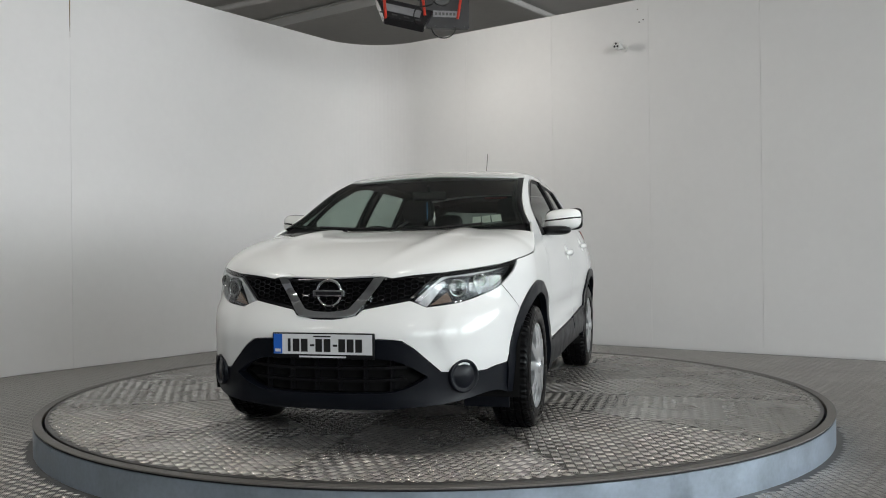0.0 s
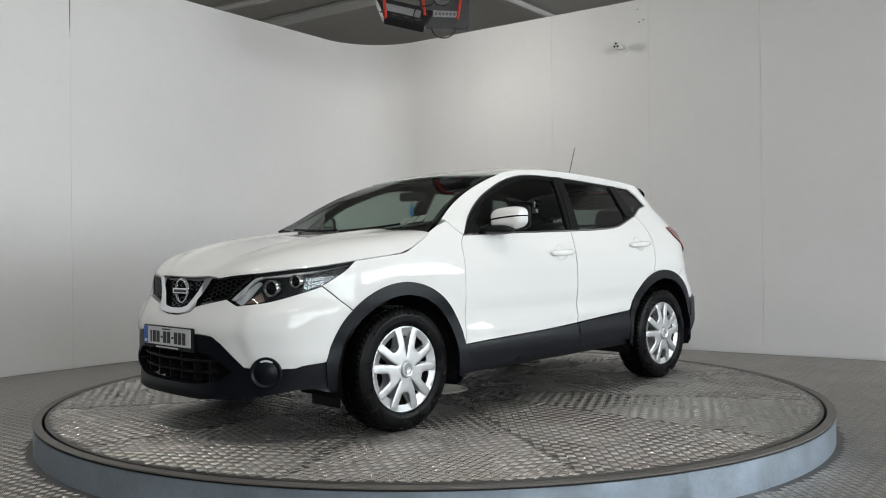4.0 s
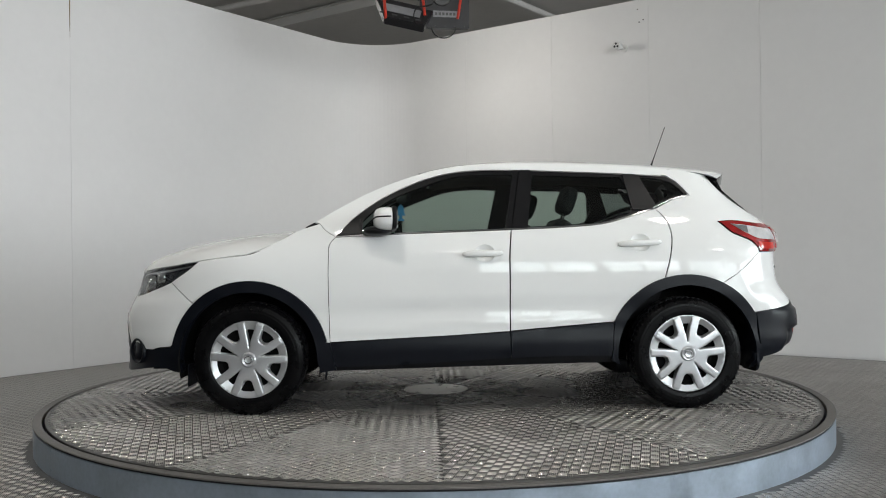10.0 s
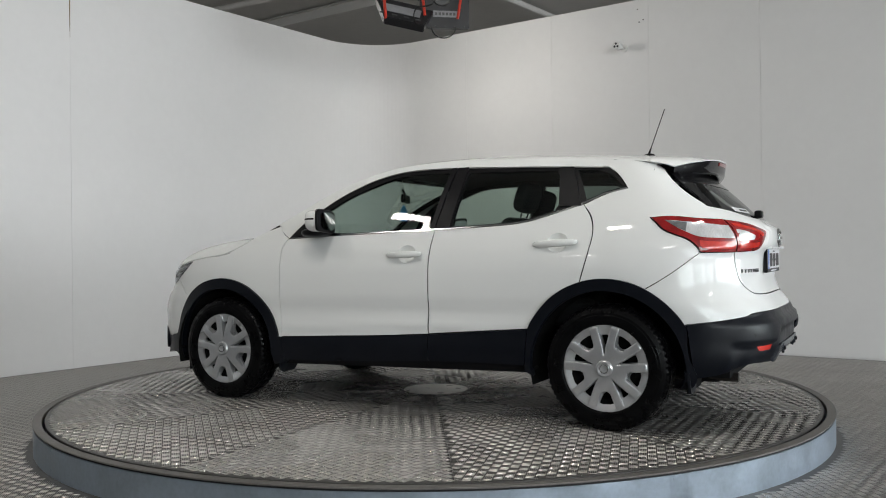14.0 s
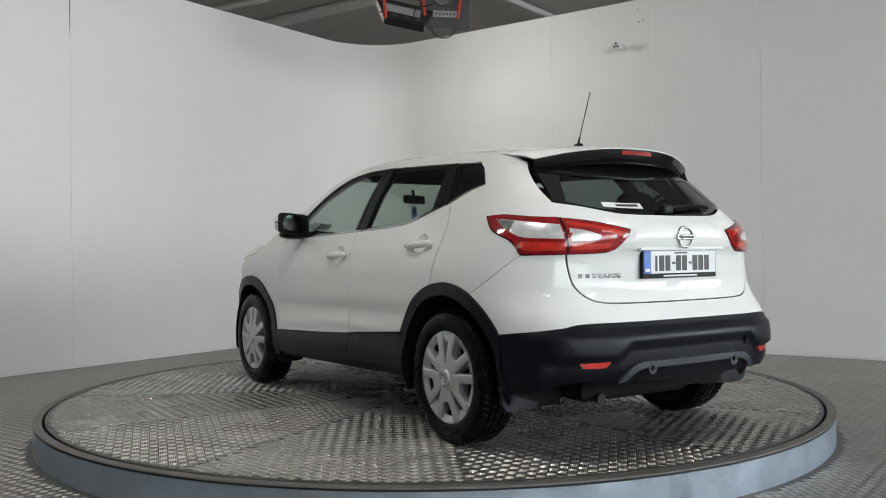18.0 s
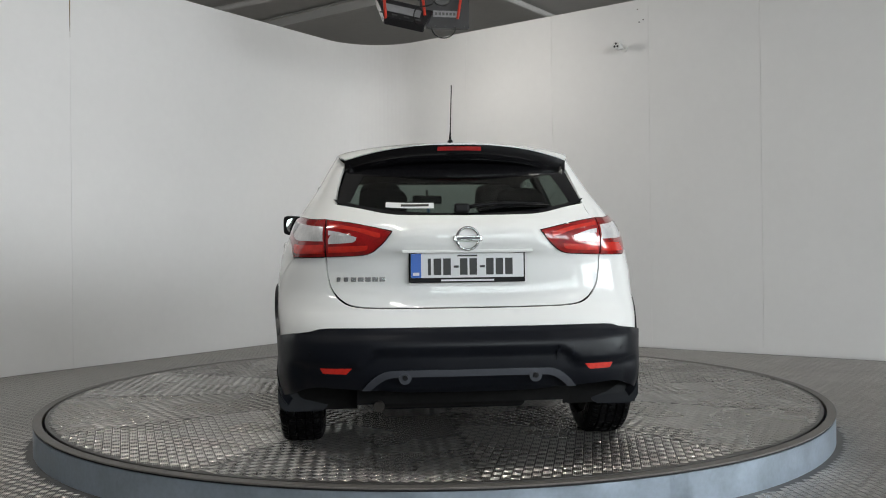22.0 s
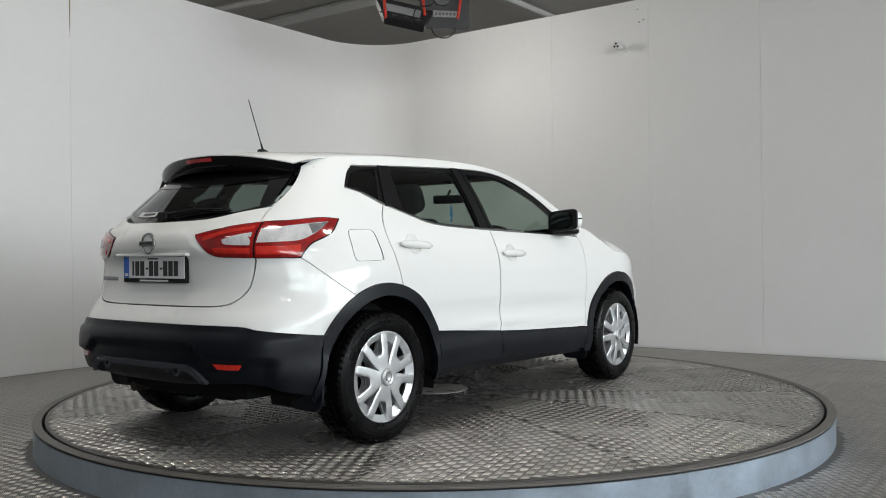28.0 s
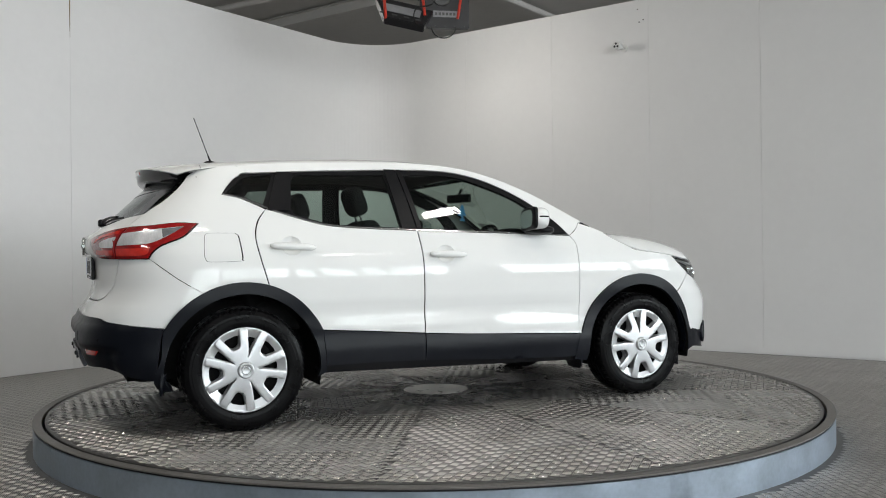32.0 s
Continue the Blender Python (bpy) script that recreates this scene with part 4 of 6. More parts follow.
    for z, t in ((0.405, 0.014), (0.345, 0.012)):
        ys = 0.44 if z > 0.4 else 0.40
        sheet("intake_slat", [outline([F(-ys, z + 0.012), F(-0.2, z), F(0.2, z), F(ys, z + 0.012)], [F(ys, z + 0.012), F(ys - 0.01, z + 0.012 + t)], [F(ys - 0.01, z + 0.012 + t), F(0.2, z + t), F(-0.2, z + t), F(-ys + 0.01, z + 0.012 + t)])], WW, M_TRIM, car, off=-0.025, flange=0.04, step=0.03)
    for y in (-0.32, -0.19, -0.06, 0.06, 0.19, 0.32):
        p = W(s_front(abs(y), 0.38), 0.38)
        part("intake_rib", box(p.x - 0.075, p.x - 0.03, y - 0.004, y + 0.004, 0.305, 0.455), M_TRIM, car)
    grille = outline([*mirrored([F(0.0, 0.838), F(0.26, 0.845), F(0.42, 0.859), F(0.545, 0.871)]), *[F(0.26, 0.845), F(0.42, 0.859), F(0.545, 0.871)]], [F(0.545, 0.871), F(0.405, 0.738)], [F(0.405, 0.738), F(0.29, 0.717), F(0.18, 0.696)],
                     [F(0.18, 0.696), F(0.155, 0.670)], [F(0.155, 0.670), F(0.06, 0.653), F(-0.06, 0.653), F(-0.155, 0.670)], [F(-0.155, 0.670), F(-0.18, 0.696)], [F(-0.18, 0.696), F(-0.29, 0.717), F(-0.405, 0.738)], [F(-0.405, 0.738), F(-0.545, 0.871)])
    sheet("grille_backing", [grille], WW, M_UNDER, car, off=-0.035, flange=0, step=0.05)
    sheet("grille_frame", [grille, outline(*[inset(grille, 0.012)])], WW, M_GLOSS_BLACK, car, off=-0.004, flange=0.03, step=0.05)
    # honeycomb bars of the grille
    bm = bmesh.new()
    ga = [np.array(inset(grille, 0.010))]
    hexr = 0.017
    for i in range(-40, 41):
        for j in range(0, 10):
            cu, cz_ = i * hexr * 1.5 * 1.35, 0.66 + j * hexr * 1.732 * 0.75 + (i % 2) * hexr * 0.65
            ring = [(cu + hexr * 1.35 * math.cos(radians(60 * k)), cz_ + hexr * 0.75 * math.sin(radians(60 * k))) for k in range(6)]
            for k in range(3):
                p, q = ring[k], ring[k + 1]
                if in_loops(p, ga) and in_loops(q, ga):
                    d = Vector((q[0] - p[0], q[1] - p[1])).normalized()
                    n = Vector((-d.y, d.x)) * 0.0022
                    quad = [(p[0] - n.x, p[1] - n.y), (q[0] - n.x, q[1] - n.y), (q[0] + n.x, q[1] + n.y), (p[0] + n.x, p[1] + n.y)]
                    fr = [bm.verts.new(WW(a, b) + Vector((-0.008, 0, 0))) for a, b in quad]
                    bk = [bm.verts.new(WW(a, b) + Vector((-0.028, 0, 0))) for a, b in quad]
                    bm.faces.new(fr)
                    bm.faces.new((fr[0], bk[0], bk[1], fr[1]))
                    bm.faces.new((fr[2], bk[2], bk[3], fr[3]))
    gm = part("grille_mesh", bm, M_GLOSS_BLACK, car, "gloss black honeycomb grille mesh")
    vout = [F(0.280, 0.846), F(0.230, 0.775), F(0.163, 0.684), F(0.135, 0.664), F(0.06, 0.654), F(0, 0.653)]
    vin = [F(0, 0.680), F(0.055, 0.682), F(0.103, 0.690), F(0.123, 0.704), F(0.176, 0.770), F(0.226, 0.841)]
    vloop = outline([*vout[:-1], *mirrored(vout)], mirrored([F(0.226, 0.841), F(0.280, 0.846)]), [*mirrored(vin)[:-1], *vin], [F(0.226, 0.841), F(0.280, 0.846)])
    sheet("grille_chrome_bar", [vloop], WW, M_CHROME, car, off=0.008, flange=0.016, step=0.02, label="chrome V-shaped grille bar", relief=lambda u, z: 0.006 * math.exp(-((abs(u) - 0.2) / 0.1) ** 2))
    emblem(car, Vector((WW(0, 0.775).x + 0.004, 0, 0.772)), 0.070, 1)

    # headlights
    hl_top = [F(0.405, 0.738), F(0.535, 0.868)]
    lamp = outline(hl_top, [F(0.535, 0.868), F(0.66, 0.884), S(1.83, 0.902), S(1.625, 0.926)], [S(1.625, 0.926), S(1.70, 0.866), S(1.805, 0.802)], [S(1.805, 0.802), S(1.90, 0.767), F(0.62, 0.724), F(0.487, 0.706)], [F(0.487, 0.706), F(0.405, 0.738)])
    for mi in (False, True):
        sy = -1 if mi else 1
        body = sheet("headlight", [lamp], WW, M_LAMP_DARK, car, off=-0.045, flange=0, step=0.03, mirror=mi, label="clear headlight with twin round projectors")
        sheet("lens", [lamp], WW, M_LENS, body, off=-0.001, flange=0.03, step=0.03, gap=0.002, mirror=mi)
        strip = outline([F(0.425, 0.738), F(0.545, 0.850)], [F(0.545, 0.850), F(0.66, 0.866), S(1.84, 0.886), S(1.66, 0.908)], [S(1.66, 0.908), S(1.84, 0.874), F(0.665, 0.853), F(0.555, 0.838), F(0.45, 0.735)])
        sheet("light_strip", [strip], WW, M_CLEAR_LAMP, body, off=-0.012, flange=0.02, step=0.03, mirror=mi, label="silvered running light strip")
        for (yy, zz, rr) in ((0.605, 0.790, 0.040), (0.695, 0.826, 0.031)):
            p = W(s_front(yy, zz), zz)
            m = Matrix.Translation((p.x - 0.030, sy * p.y, zz)) @ Matrix.Rotation(radians(18 * sy), 4, "Z") @ Matrix.Rotation(math.pi / 2, 4, "Y")
            bez = spin([(rr * 0.62, -0.03), (rr * 0.70, 0.0), (rr * 1.0, 0.014), (rr * 1.12, 0.010), (rr * 1.15, -0.03)], 32)
            bmesh.ops.transform(bez, matrix=m, verts=bez.verts)
            part("projector_bezel", bez, M_BADGE, body, smooth=True)
            ball = bmesh.new()
            bmesh.ops.create_uvsphere(ball, u_segments=20, v_segments=12, radius=rr * 0.68, matrix=m @ Matrix.Translation((0, 0, -0.01)))
            part("projector_lens", ball, M_GLOSS_BLACK, body, "dark glass projector lens", smooth=True)
        amber = outline([F(0.50, 0.722), F(0.56, 0.765), F(0.575, 0.775)], [F(0.575, 0.775), F(0.60, 0.735)], [F(0.60, 0.735), F(0.50, 0.722)])
        sheet("indicator", [amber], WW, M_AMBER, body, off=-0.03, flange=0.01, step=0.03, mirror=mi)
        inner = outline([F(0.44, 0.735), F(0.545, 0.825), F(0.57, 0.82)], [F(0.57, 0.82), F(0.485, 0.716)], [F(0.485, 0.716), F(0.44, 0.735)])
        sheet("reflector", [inner], WW, M_CLEAR_LAMP, body, off=-0.034, flange=0.01, step=0.03, mirror=mi)
        # round blanked fog lamp
        p = W(s_front(0.642, 0.372), 0.372)
        fq = W(s_front(0.662, 0.372), 0.372)
        m = Matrix.Translation((p.x - 0.002, sy * p.y, 0.372)) @ Matrix.Rotation(sy * math.atan2(p.x - fq.x, fq.y - p.y), 4, "Z") @ Matrix.Rotation(math.pi / 2, 4, "Y") @ Matrix.Translation((0, 0, 0.014))
        bez = spin([(0.079, -0.05), (0.080, 0.000), (0.076, 0.005), (0.068, 0.003), (0.064, -0.005), (0.057, -0.006), (0.053, -0.002), (0.0, 0.001)], 40)
        bmesh.ops.transform(bez, matrix=m, verts=bez.verts)
        part("fog_lamp_cover", bez, M_CLAD, car, "round black fog lamp blank", smooth=True)

    # rear
    rm = lambda run: [(2 * U_TAIL - u, z) for u, z in run[::-1]]
    gate_side = [R(0.612, 1.125), R(0.628, 1.03), R(0.630, 0.950), R(0.622, 0.860), R(0.603, 0.800), R(0.555, 0.750), R(0.48, 0.726), R(0.30, 0.720), R(0.0, 0.719)]
    glass_low = [R(0.0, 1.134), R(0.25, 1.137), R(0.36, 1.146), R(0.49, 1.176), R(0.592, 1.200)]
    gate = outline([*gate_side[:-1], *rm(gate_side)], rm([R(0.595, 1.162), R(0.612, 1.125)]), rm(glass_low[:-1] + [R(0.595, 1.198)]), [*(glass_low[:-1] + [R(0.595, 1.198)])], [R(0.595, 1.198), R(0.612, 1.125)])
    ramp = lambda v: min(max(v, 0.0), 1.0) ** 2 * (3 - 2 * min(max(v, 0.0), 1.0))

    def handle_panel(u, z):
        """The raised panel with rounded shoulders between the tail lights."""
        y = abs(WW(u, z).y)
        return 0.013 * ramp((1.088 - 0.35 * max(y - 0.22, 0.0) ** 1.2 - z) / 0.012) * ramp((z - 0.965) / 0.012) * ramp((0.322 + 0.9 * max(1.06 - z, 0.0) - y) / 0.02)
    sheet("tailgate", [gate], WW, M_PAINT, car, gap=0.0014, step=0.022, label="white tailgate with a raised handle panel", relief=handle_panel)
    inner_lamp = outline([R(0.6255, 1.117), R(0.50, 1.096), R(0.335, 1.060)], [R(0.335, 1.060), R(0.375, 1.010), R(0.415, 0.975)], [R(0.415, 0.975), R(0.46, 0.960), R(0.55, 0.955), R(0.628, 0.952)], [R(0.628, 0.952), R(0.6255, 1.117)])
    outer_lamp = outline([R(0.6295, 1.119), S(-1.80, 1.124), S(-1.66, 1.139), S(-1.553, 1.135)], [S(-1.553, 1.135), S(-1.635, 1.064), S(-1.755, 1.012), S(-1.808, 0.950)], [S(-1.808, 0.950), R(0.70, 0.950), R(0.632, 0.952)], [R(0.632, 0.952), R(0.6295, 1.119)])
    clear_in = outline([R(0.616, 1.066), R(0.56, 1.056), R(0.490, 1.036)], [R(0.490, 1.036), R(0.51, 1.014), R(0.616, 1.008)], [R(0.616, 1.008), R(0.616, 1.066)])
    clear_out = outline([R(0.642, 1.084), S(-1.84, 1.094), S(-1.625, 1.118)], [S(-1.625, 1.118), S(-1.71, 1.068), S(-1.80, 1.030), R(0.70, 1.022), R(0.642, 1.020)], [R(0.642, 1.020), R(0.642, 1.084)])
    smoked = outline([S(-1.735, 1.104), S(-1.625, 1.117)], [S(-1.625, 1.117), S(-1.68, 1.084), S(-1.735, 1.057)], [S(-1.735, 1.057), S(-1.735, 1.104)])
    guide_in = outline([R(0.615, 1.098), R(0.50, 1.078), R(0.385, 1.050)], [R(0.385, 1.050), R(0.398, 1.034), R(0.50, 1.062), R(0.615, 1.082)], [R(0.615, 1.082), R(0.615, 1.098)])
    guide_low = outline([R(0.618, 0.996), R(0.50, 0.998), R(0.44, 1.000)], [R(0.44, 1.000), R(0.455, 0.978), R(0.55, 0.972), R(0.618, 0.970)], [R(0.618, 0.970), R(0.618, 0.996)])
    guide_out = outline([R(0.642, 1.004), S(-1.86, 1.004), S(-1.80, 1.010)], [S(-1.80, 1.010), S(-1.82, 0.970), R(0.70, 0.966), R(0.642, 0.968)], [R(0.642, 0.968), R(0.642, 1.004)])
    for mi in (False, True):
        for loop_ in (inner_lamp, outer_lamp):
            sheet("lamp_gasket", [loop_], WW, M_GLOSS_BLACK, car, off=0.004, flange=0.02, step=0.03, gap=-0.003, mirror=mi)
        lid = sheet("tail_light", [inner_lamp], WW, M_RED_LENS, car, off=0.008, flange=0.02, step=0.03, gap=0.002, mirror=mi, label="red tail light on the tailgate with a clear window")
        sheet("clear_lens", [clear_in], WW, M_CLEAR_LAMP, lid, off=0.010, flange=0.004, step=0.02, mirror=mi)
        sheet("light_guide", [guide_in], WW, M_RED_GUIDE, lid, off=0.0095, flange=0.004, step=0.02, mirror=mi)
        sheet("light_guide", [guide_low], WW, M_RED_GUIDE, lid, off=0.0095, flange=0.004, step=0.02, mirror=mi)
        qtr = sheet("tail_light", [outer_lamp], WW, M_RED_LENS, car, off=0.008, flange=0.02, step=0.03, gap=0.002, mirror=mi, label="red tail light on the rear wing with a clear window")
        sheet("clear_lens", [clear_out], WW, M_CLEAR_LAMP, qtr, off=0.0090, flange=0.004, step=0.02, mirror=mi)
        sheet("smoked_window", [smoked], WW, M_CLEAR_DARK, qtr, off=0.0104, flange=0.002, step=0.02, mirror=mi)
        sheet("light_guide", [guide_out], WW, M_RED_GUIDE, qtr, off=0.0095, flange=0.004, step=0.02, mirror=mi)
    rtop = [R(0.0, 0.715), R(0.30, 0.716), R(0.484, 0.722), R(0.560, 0.746), R(0.608, 0.798), R(0.627, 0.860), R(0.636, 0.947)]
    rb = [rtop, [R(0.636, 0.947), R(0.70, 0.947), S(-1.806, 0.946)], [S(-1.806, 0.946), S(-1.572, 0.776)], [S(*p) for p in arc_pts(0.487, RAX, HUB_Z, 117, 149, 8)], [S(-1.745, 0.580), S(-1.85, 0.592), R(0.705, 0.618)], [R(0.705, 0.618), R(0.62, 0.634), R(0.30, 0.636), R(0.0, 0.636)]]
    sheet("rear_bumper", [outline(*rb, *[rm(r) for r in rb[::-1]])], WW, M_PAINT, car, gap=0.0008, step=0.035)
    rl = [[R(0.0, 0.634), R(0.30, 0.634), R(0.62, 0.632), R(0.705, 0.616)], [R(0.705, 0.616), S(-1.85, 0.590), S(-1.747, 0.578)], [S(-1.747, 0.578), S(-1.772, 0.42), S(-1.762, 0.30)], [S(-1.762, 0.30), R(0.70, 0.360), R(0.60, 0.360), R(0.48, 0.352)], [R(0.48, 0.352), R(0.30, 0.325), R(0.0, 0.318)]]
    def bumper_step(u, z):
        """A roll under the white edge and a face that steps back below a line raised in the middle."""
        y = abs(WW(u, z).y)
        line = 0.482 + 0.060 * ramp((0.50 - y) / 0.10)
        roll = 0.012 * ramp((0.600 - z) / 0.012) * ramp((z - 0.30) / 0.2)
        step_ = 0.026 * ramp((line - z) / 0.022) * ramp((0.80 - y) / 0.06)
        return roll - step_ - 0.010 * ramp((0.425 - z) / 0.03) * ramp((0.44 - y) / 0.04)
    sheet("rear_lower_bumper", [outline(*rl, *[rm(r) for r in rl[::-1]])], WW, M_CLAD, car, off=0.004, flange=0.06, step=0.02, label="black plastic lower rear bumper with a stepped face", relief=bumper_step)
    skid = [R(0.0, 0.452), R(0.30, 0.452), R(0.375, 0.446), R(0.43, 0.415), R(0.478, 0.362)]
    skid_in = [R(0.44, 0.362), R(0.40, 0.396), R(0.355, 0.418), R(0.29, 0.422), R(0.0, 0.422)]
    sheet("diffuser_trim", [outline([*rm(skid)[:-1], *skid], [R(0.478, 0.362), R(0.44, 0.362)], [*skid_in[:-1], *rm(skid_in)], rm([R(0.478, 0.362), R(0.44, 0.362)]))], WW, M_SATIN, car, off=0.000, flange=0.03, step=0.03, label="satin grey diffuser trim")
    for sy in (1, -1):
        refl = outline([R(sy * 0.520, 0.462), R(sy * 0.60, 0.461), R(sy * 0.665, 0.460)], [R(sy * 0.665, 0.460), R(sy * 0.650, 0.436)], [R(sy * 0.650, 0.436), R(sy * 0.545, 0.436)], [R(sy * 0.545, 0.436), R(sy * 0.520, 0.462)])
        sheet("rear_reflector", [refl], WW, M_RED_GUIDE, car, off=0.007, flange=0.012, step=0.03, relief=bumper_step, label="narrow red rear reflector")
        for yy, zz in ((0.288, 0.421), (0.70, 0.520)):
            p = W(s_rear(yy, zz), zz)
            q = W(s_rear(yy + 0.02, zz), zz)
            a = math.atan2(q.x - p.x, 0.02)
            if yy < 0.5:
                part("trim_tab", cyl(0.028, 0.012, Matrix.Translation((p.x + 0.004, sy * yy, zz - 0.002)) @ Matrix.Rotation(-math.pi / 2, 4, "Y"), 20, bevel=0.002), M_SATIN, car)
            m = Matrix.Translation((p.x + (-0.003 if yy < 0.5 else -0.010), sy * yy, zz)) @ Matrix.Rotation(-a * sy, 4, "Z") @ Matrix.Rotation(-math.pi / 2, 4, "Y")
            part("parking_sensor", cyl(0.012, 0.016, m, 16, bevel=0.002), M_TRIM, car, smooth=False)
    tow = outline([R(-0.385, 0.553), R(-0.462, 0.553)], [R(-0.462, 0.553), R(-0.462, 0.482)], [R(-0.462, 0.482), R(-0.385, 0.482)], [R(-0.385, 0.482), R(-0.385, 0.553)])
    sheet("tow_hook_cover", [tow], WW, M_CLAD, car, off=0.0055, flange=0.004, step=0.015, relief=bumper_step)
    # plate recess lip and badge bar
    part("handle_strip", box(tail_x(0.975) - 0.016, tail_x(0.975) + 0.03, -0.292, 0.292, 0.963, 0.976, 0.003), M_PAINT, car)
    emblem(car, Vector((tail_x(1.02) - 0.008, 0, 1.026)), 0.055, -1)
    for i in range(7):
        y = 0.585 - i * 0.032
        p = W(s_rear(y, 0.848), 0.848)
        part("badge_letter", box(p.x - 0.007, p.x + 0.002, y - 0.026, y, 0.838, 0.858, 0.0015), M_BADGE, car)

    # roof, bonnet, glass front and rear
    sheet("roof", [outline([(0.235, -1.0), (0.29, -0.6), (0.303, 0.0), (0.29, 0.6), (0.235, 1.0)], [(0.235, 1.0), (-1.50, 1.0)], [(-1.50, 1.0), (-1.50, -1.0)], [(-1.50, -1.0), (0.235, -1.0)], seg=0.05)], roof_map, M_PAINT, car, steps=(0.06, 0.06), flange=0.012)
    part("headlining", headlining(), M_LINING, car, "dark headlining")
    bonnet = outline([(2.118, -1.0), (2.127, -0.5), (2.130, 0.0), (2.127, 0.5), (2.118, 1.0)], [(2.118, 1.0), (1.60, 1.0), (1.07, 1.0)], [(1.07, 1.0), (1.10, 0.6), (1.105, 0.0), (1.10, -0.6), (1.07, -1.0)], [(1.07, -1.0), (1.60, -1.0), (2.118, -1.0)], seg=0.05)
    sheet("bonnet", [bonnet], hood_map, M_PAINT, car, steps=(0.03, 0.028), flange=0.010, gap=0.0018)
    # dark strip below the bonnet's edges stands for the shade in the gap
    ex = [1.09 + 0.04 * i for i in range(26)]
    both("bonnet_gap_shade", [outline([S(x, hood_ez(x) - 0.018) for x in ex], [S(x, hood_ez(x) + 0.006) for x in ex[::-1]])], M_UNDER, off=-0.010, flange=0, step=0.03)
    part("cowl", cowl(), M_TRIM, car, "black scuttle panel under the windscreen")
    screen = outline([(-1, 0), (-0.6, 0), (0, 0), (0.6, 0), (1, 0)], [(1, 0), (1, 0.5), (1, 1)], [(1, 1), (0.5, 1), (0, 1), (-0.5, 1), (-1, 1)], [(-1, 1), (-1, 0.5), (-1, 0)], seg=0.08)
    ws = sheet("windscreen", [screen], screen_map, M_SCREEN, car, steps=(0.1, 0.1), flange=0.004)
    band = outline([(-1, 0.92), (-0.5, 0.93), (0, 0.93), (0.5, 0.93), (1, 0.92)], [(1, 0.92), (1, 1)], [(1, 1), (0, 1), (-1, 1)], [(-1, 1), (-1, 0.92)], seg=0.08)
    sheet("frit_band", [band], screen_map, M_GLOSS_BLACK, ws, off=-0.006, steps=(0.1, 0.05), flange=0)
    for e in (-1, 1):
        edge = outline([(e * 0.955, 0), (e * 0.955, 1)], [(e * 0.955, 1), (e, 1)], [(e, 1), (e, 0)], [(e, 0), (e * 0.955, 0)], seg=0.06)
        sheet("frit_band", [edge], screen_map, M_GLOSS_BLACK, ws, off=-0.006, steps=(0.05, 0.05), flange=0)
    low_band = outline([(-1, 0), (1, 0)], [(1, 0), (1, 0.06)], [(1, 0.06), (0, 0.05), (-1, 0.06)], [(-1, 0.06), (-1, 0)], seg=0.06)
    sheet("frit_band", [low_band], screen_map, M_GLOSS_BLACK, ws, off=-0.006, steps=(0.05, 0.05), flange=0)
    for sy in (1, -1):
        # rubber between the screen pillar and the glass
        bm = bmesh.new()
        rows = []
        for k in range(25):
            x = 0.985 + (0.235 - 0.985) * k / 24
            h = min(max((0.975 - x) / 0.735, 0.0), 1.0)
            q = screen_map(0.985, h)
            o = Vector((x, SY(x, rail_z(x)) - 0.003, rail_z(x) - 0.003))
            rows.append([bm.verts.new((p.x, sy * p.y, p.z)) for p in (o, (o + q) / 2 + Vector((0, 0, 0.002)), q - Vector((0, 0, 0.003)), o - Vector((0, 0.03, 0.03)))])
        for a, b in zip(rows, rows[1:]):
            for i in range(4):
                bm.faces.new((a[i], b[i], b[(i + 1) % 4], a[(i + 1) % 4]))
        part("screen_seal", bm, M_TRIM, car, "black rubber seal beside the windscreen", smooth=True)
    rear_glass(car)
    spoiler(car)
    fittings(car, doors_f, doors_r, cup_f, cup_r)
    interior(car)
    underbody(car)
    wheels(car)
    for ob in car.children:
        ob.location = ob.location + shift
    return car


def emblem(car, at, r, face):
    """Round chrome ring crossed by a plain bar."""
    m = Matrix.Translation(at) @ Matrix.Rotation(face * math.pi / 2, 4, "Y")
    ring = spin([(r * 0.80, 0.0), (r * 0.80, 0.010), (r * 0.86, 0.014), (r * 0.97, 0.012), (r, 0.006), (r, 0.0)], 40)
    bmesh.ops.transform(ring, matrix=m, verts=ring.verts)
    ob = part("emblem", ring, M_BADGE if face < 0 else M_CHROME, car, "round chrome maker's emblem", smooth=True)
    x0, x1 = sorted((at.x + face * 0.004, at.x + face * 0.018))
    part("emblem_bar", soft_box(x0, x1, -r * 1.18, r * 1.18, at.z - r * 0.23, at.z + r * 0.23, 0.004), M_BADGE if face < 0 else M_CHROME, ob)
    xa, xb = sorted((at.x + face * 0.016, at.x + face * 0.0195))
    part("emblem_bar_inlay", box(xa, xb, -r * 0.95, r * 0.95, at.z - r * 0.11, at.z + r * 0.11), M_LAMP_DARK, ob)


def headlining():
    bm = bmesh.new()
    rows = []
    for i in range(20):
        x = 0.22 - 1.75 * i / 19
        rows.append([bm.verts.new(roof_map(x, -0.97 + 1.94 * k / 16) - Vector((0, 0, 0.045))) for k in range(17)])
    for a, b in zip(rows, rows[1:]):
        for k in range(16):
            bm.faces.new((a[k], a[k + 1], b[k + 1], b[k]))
    return bm


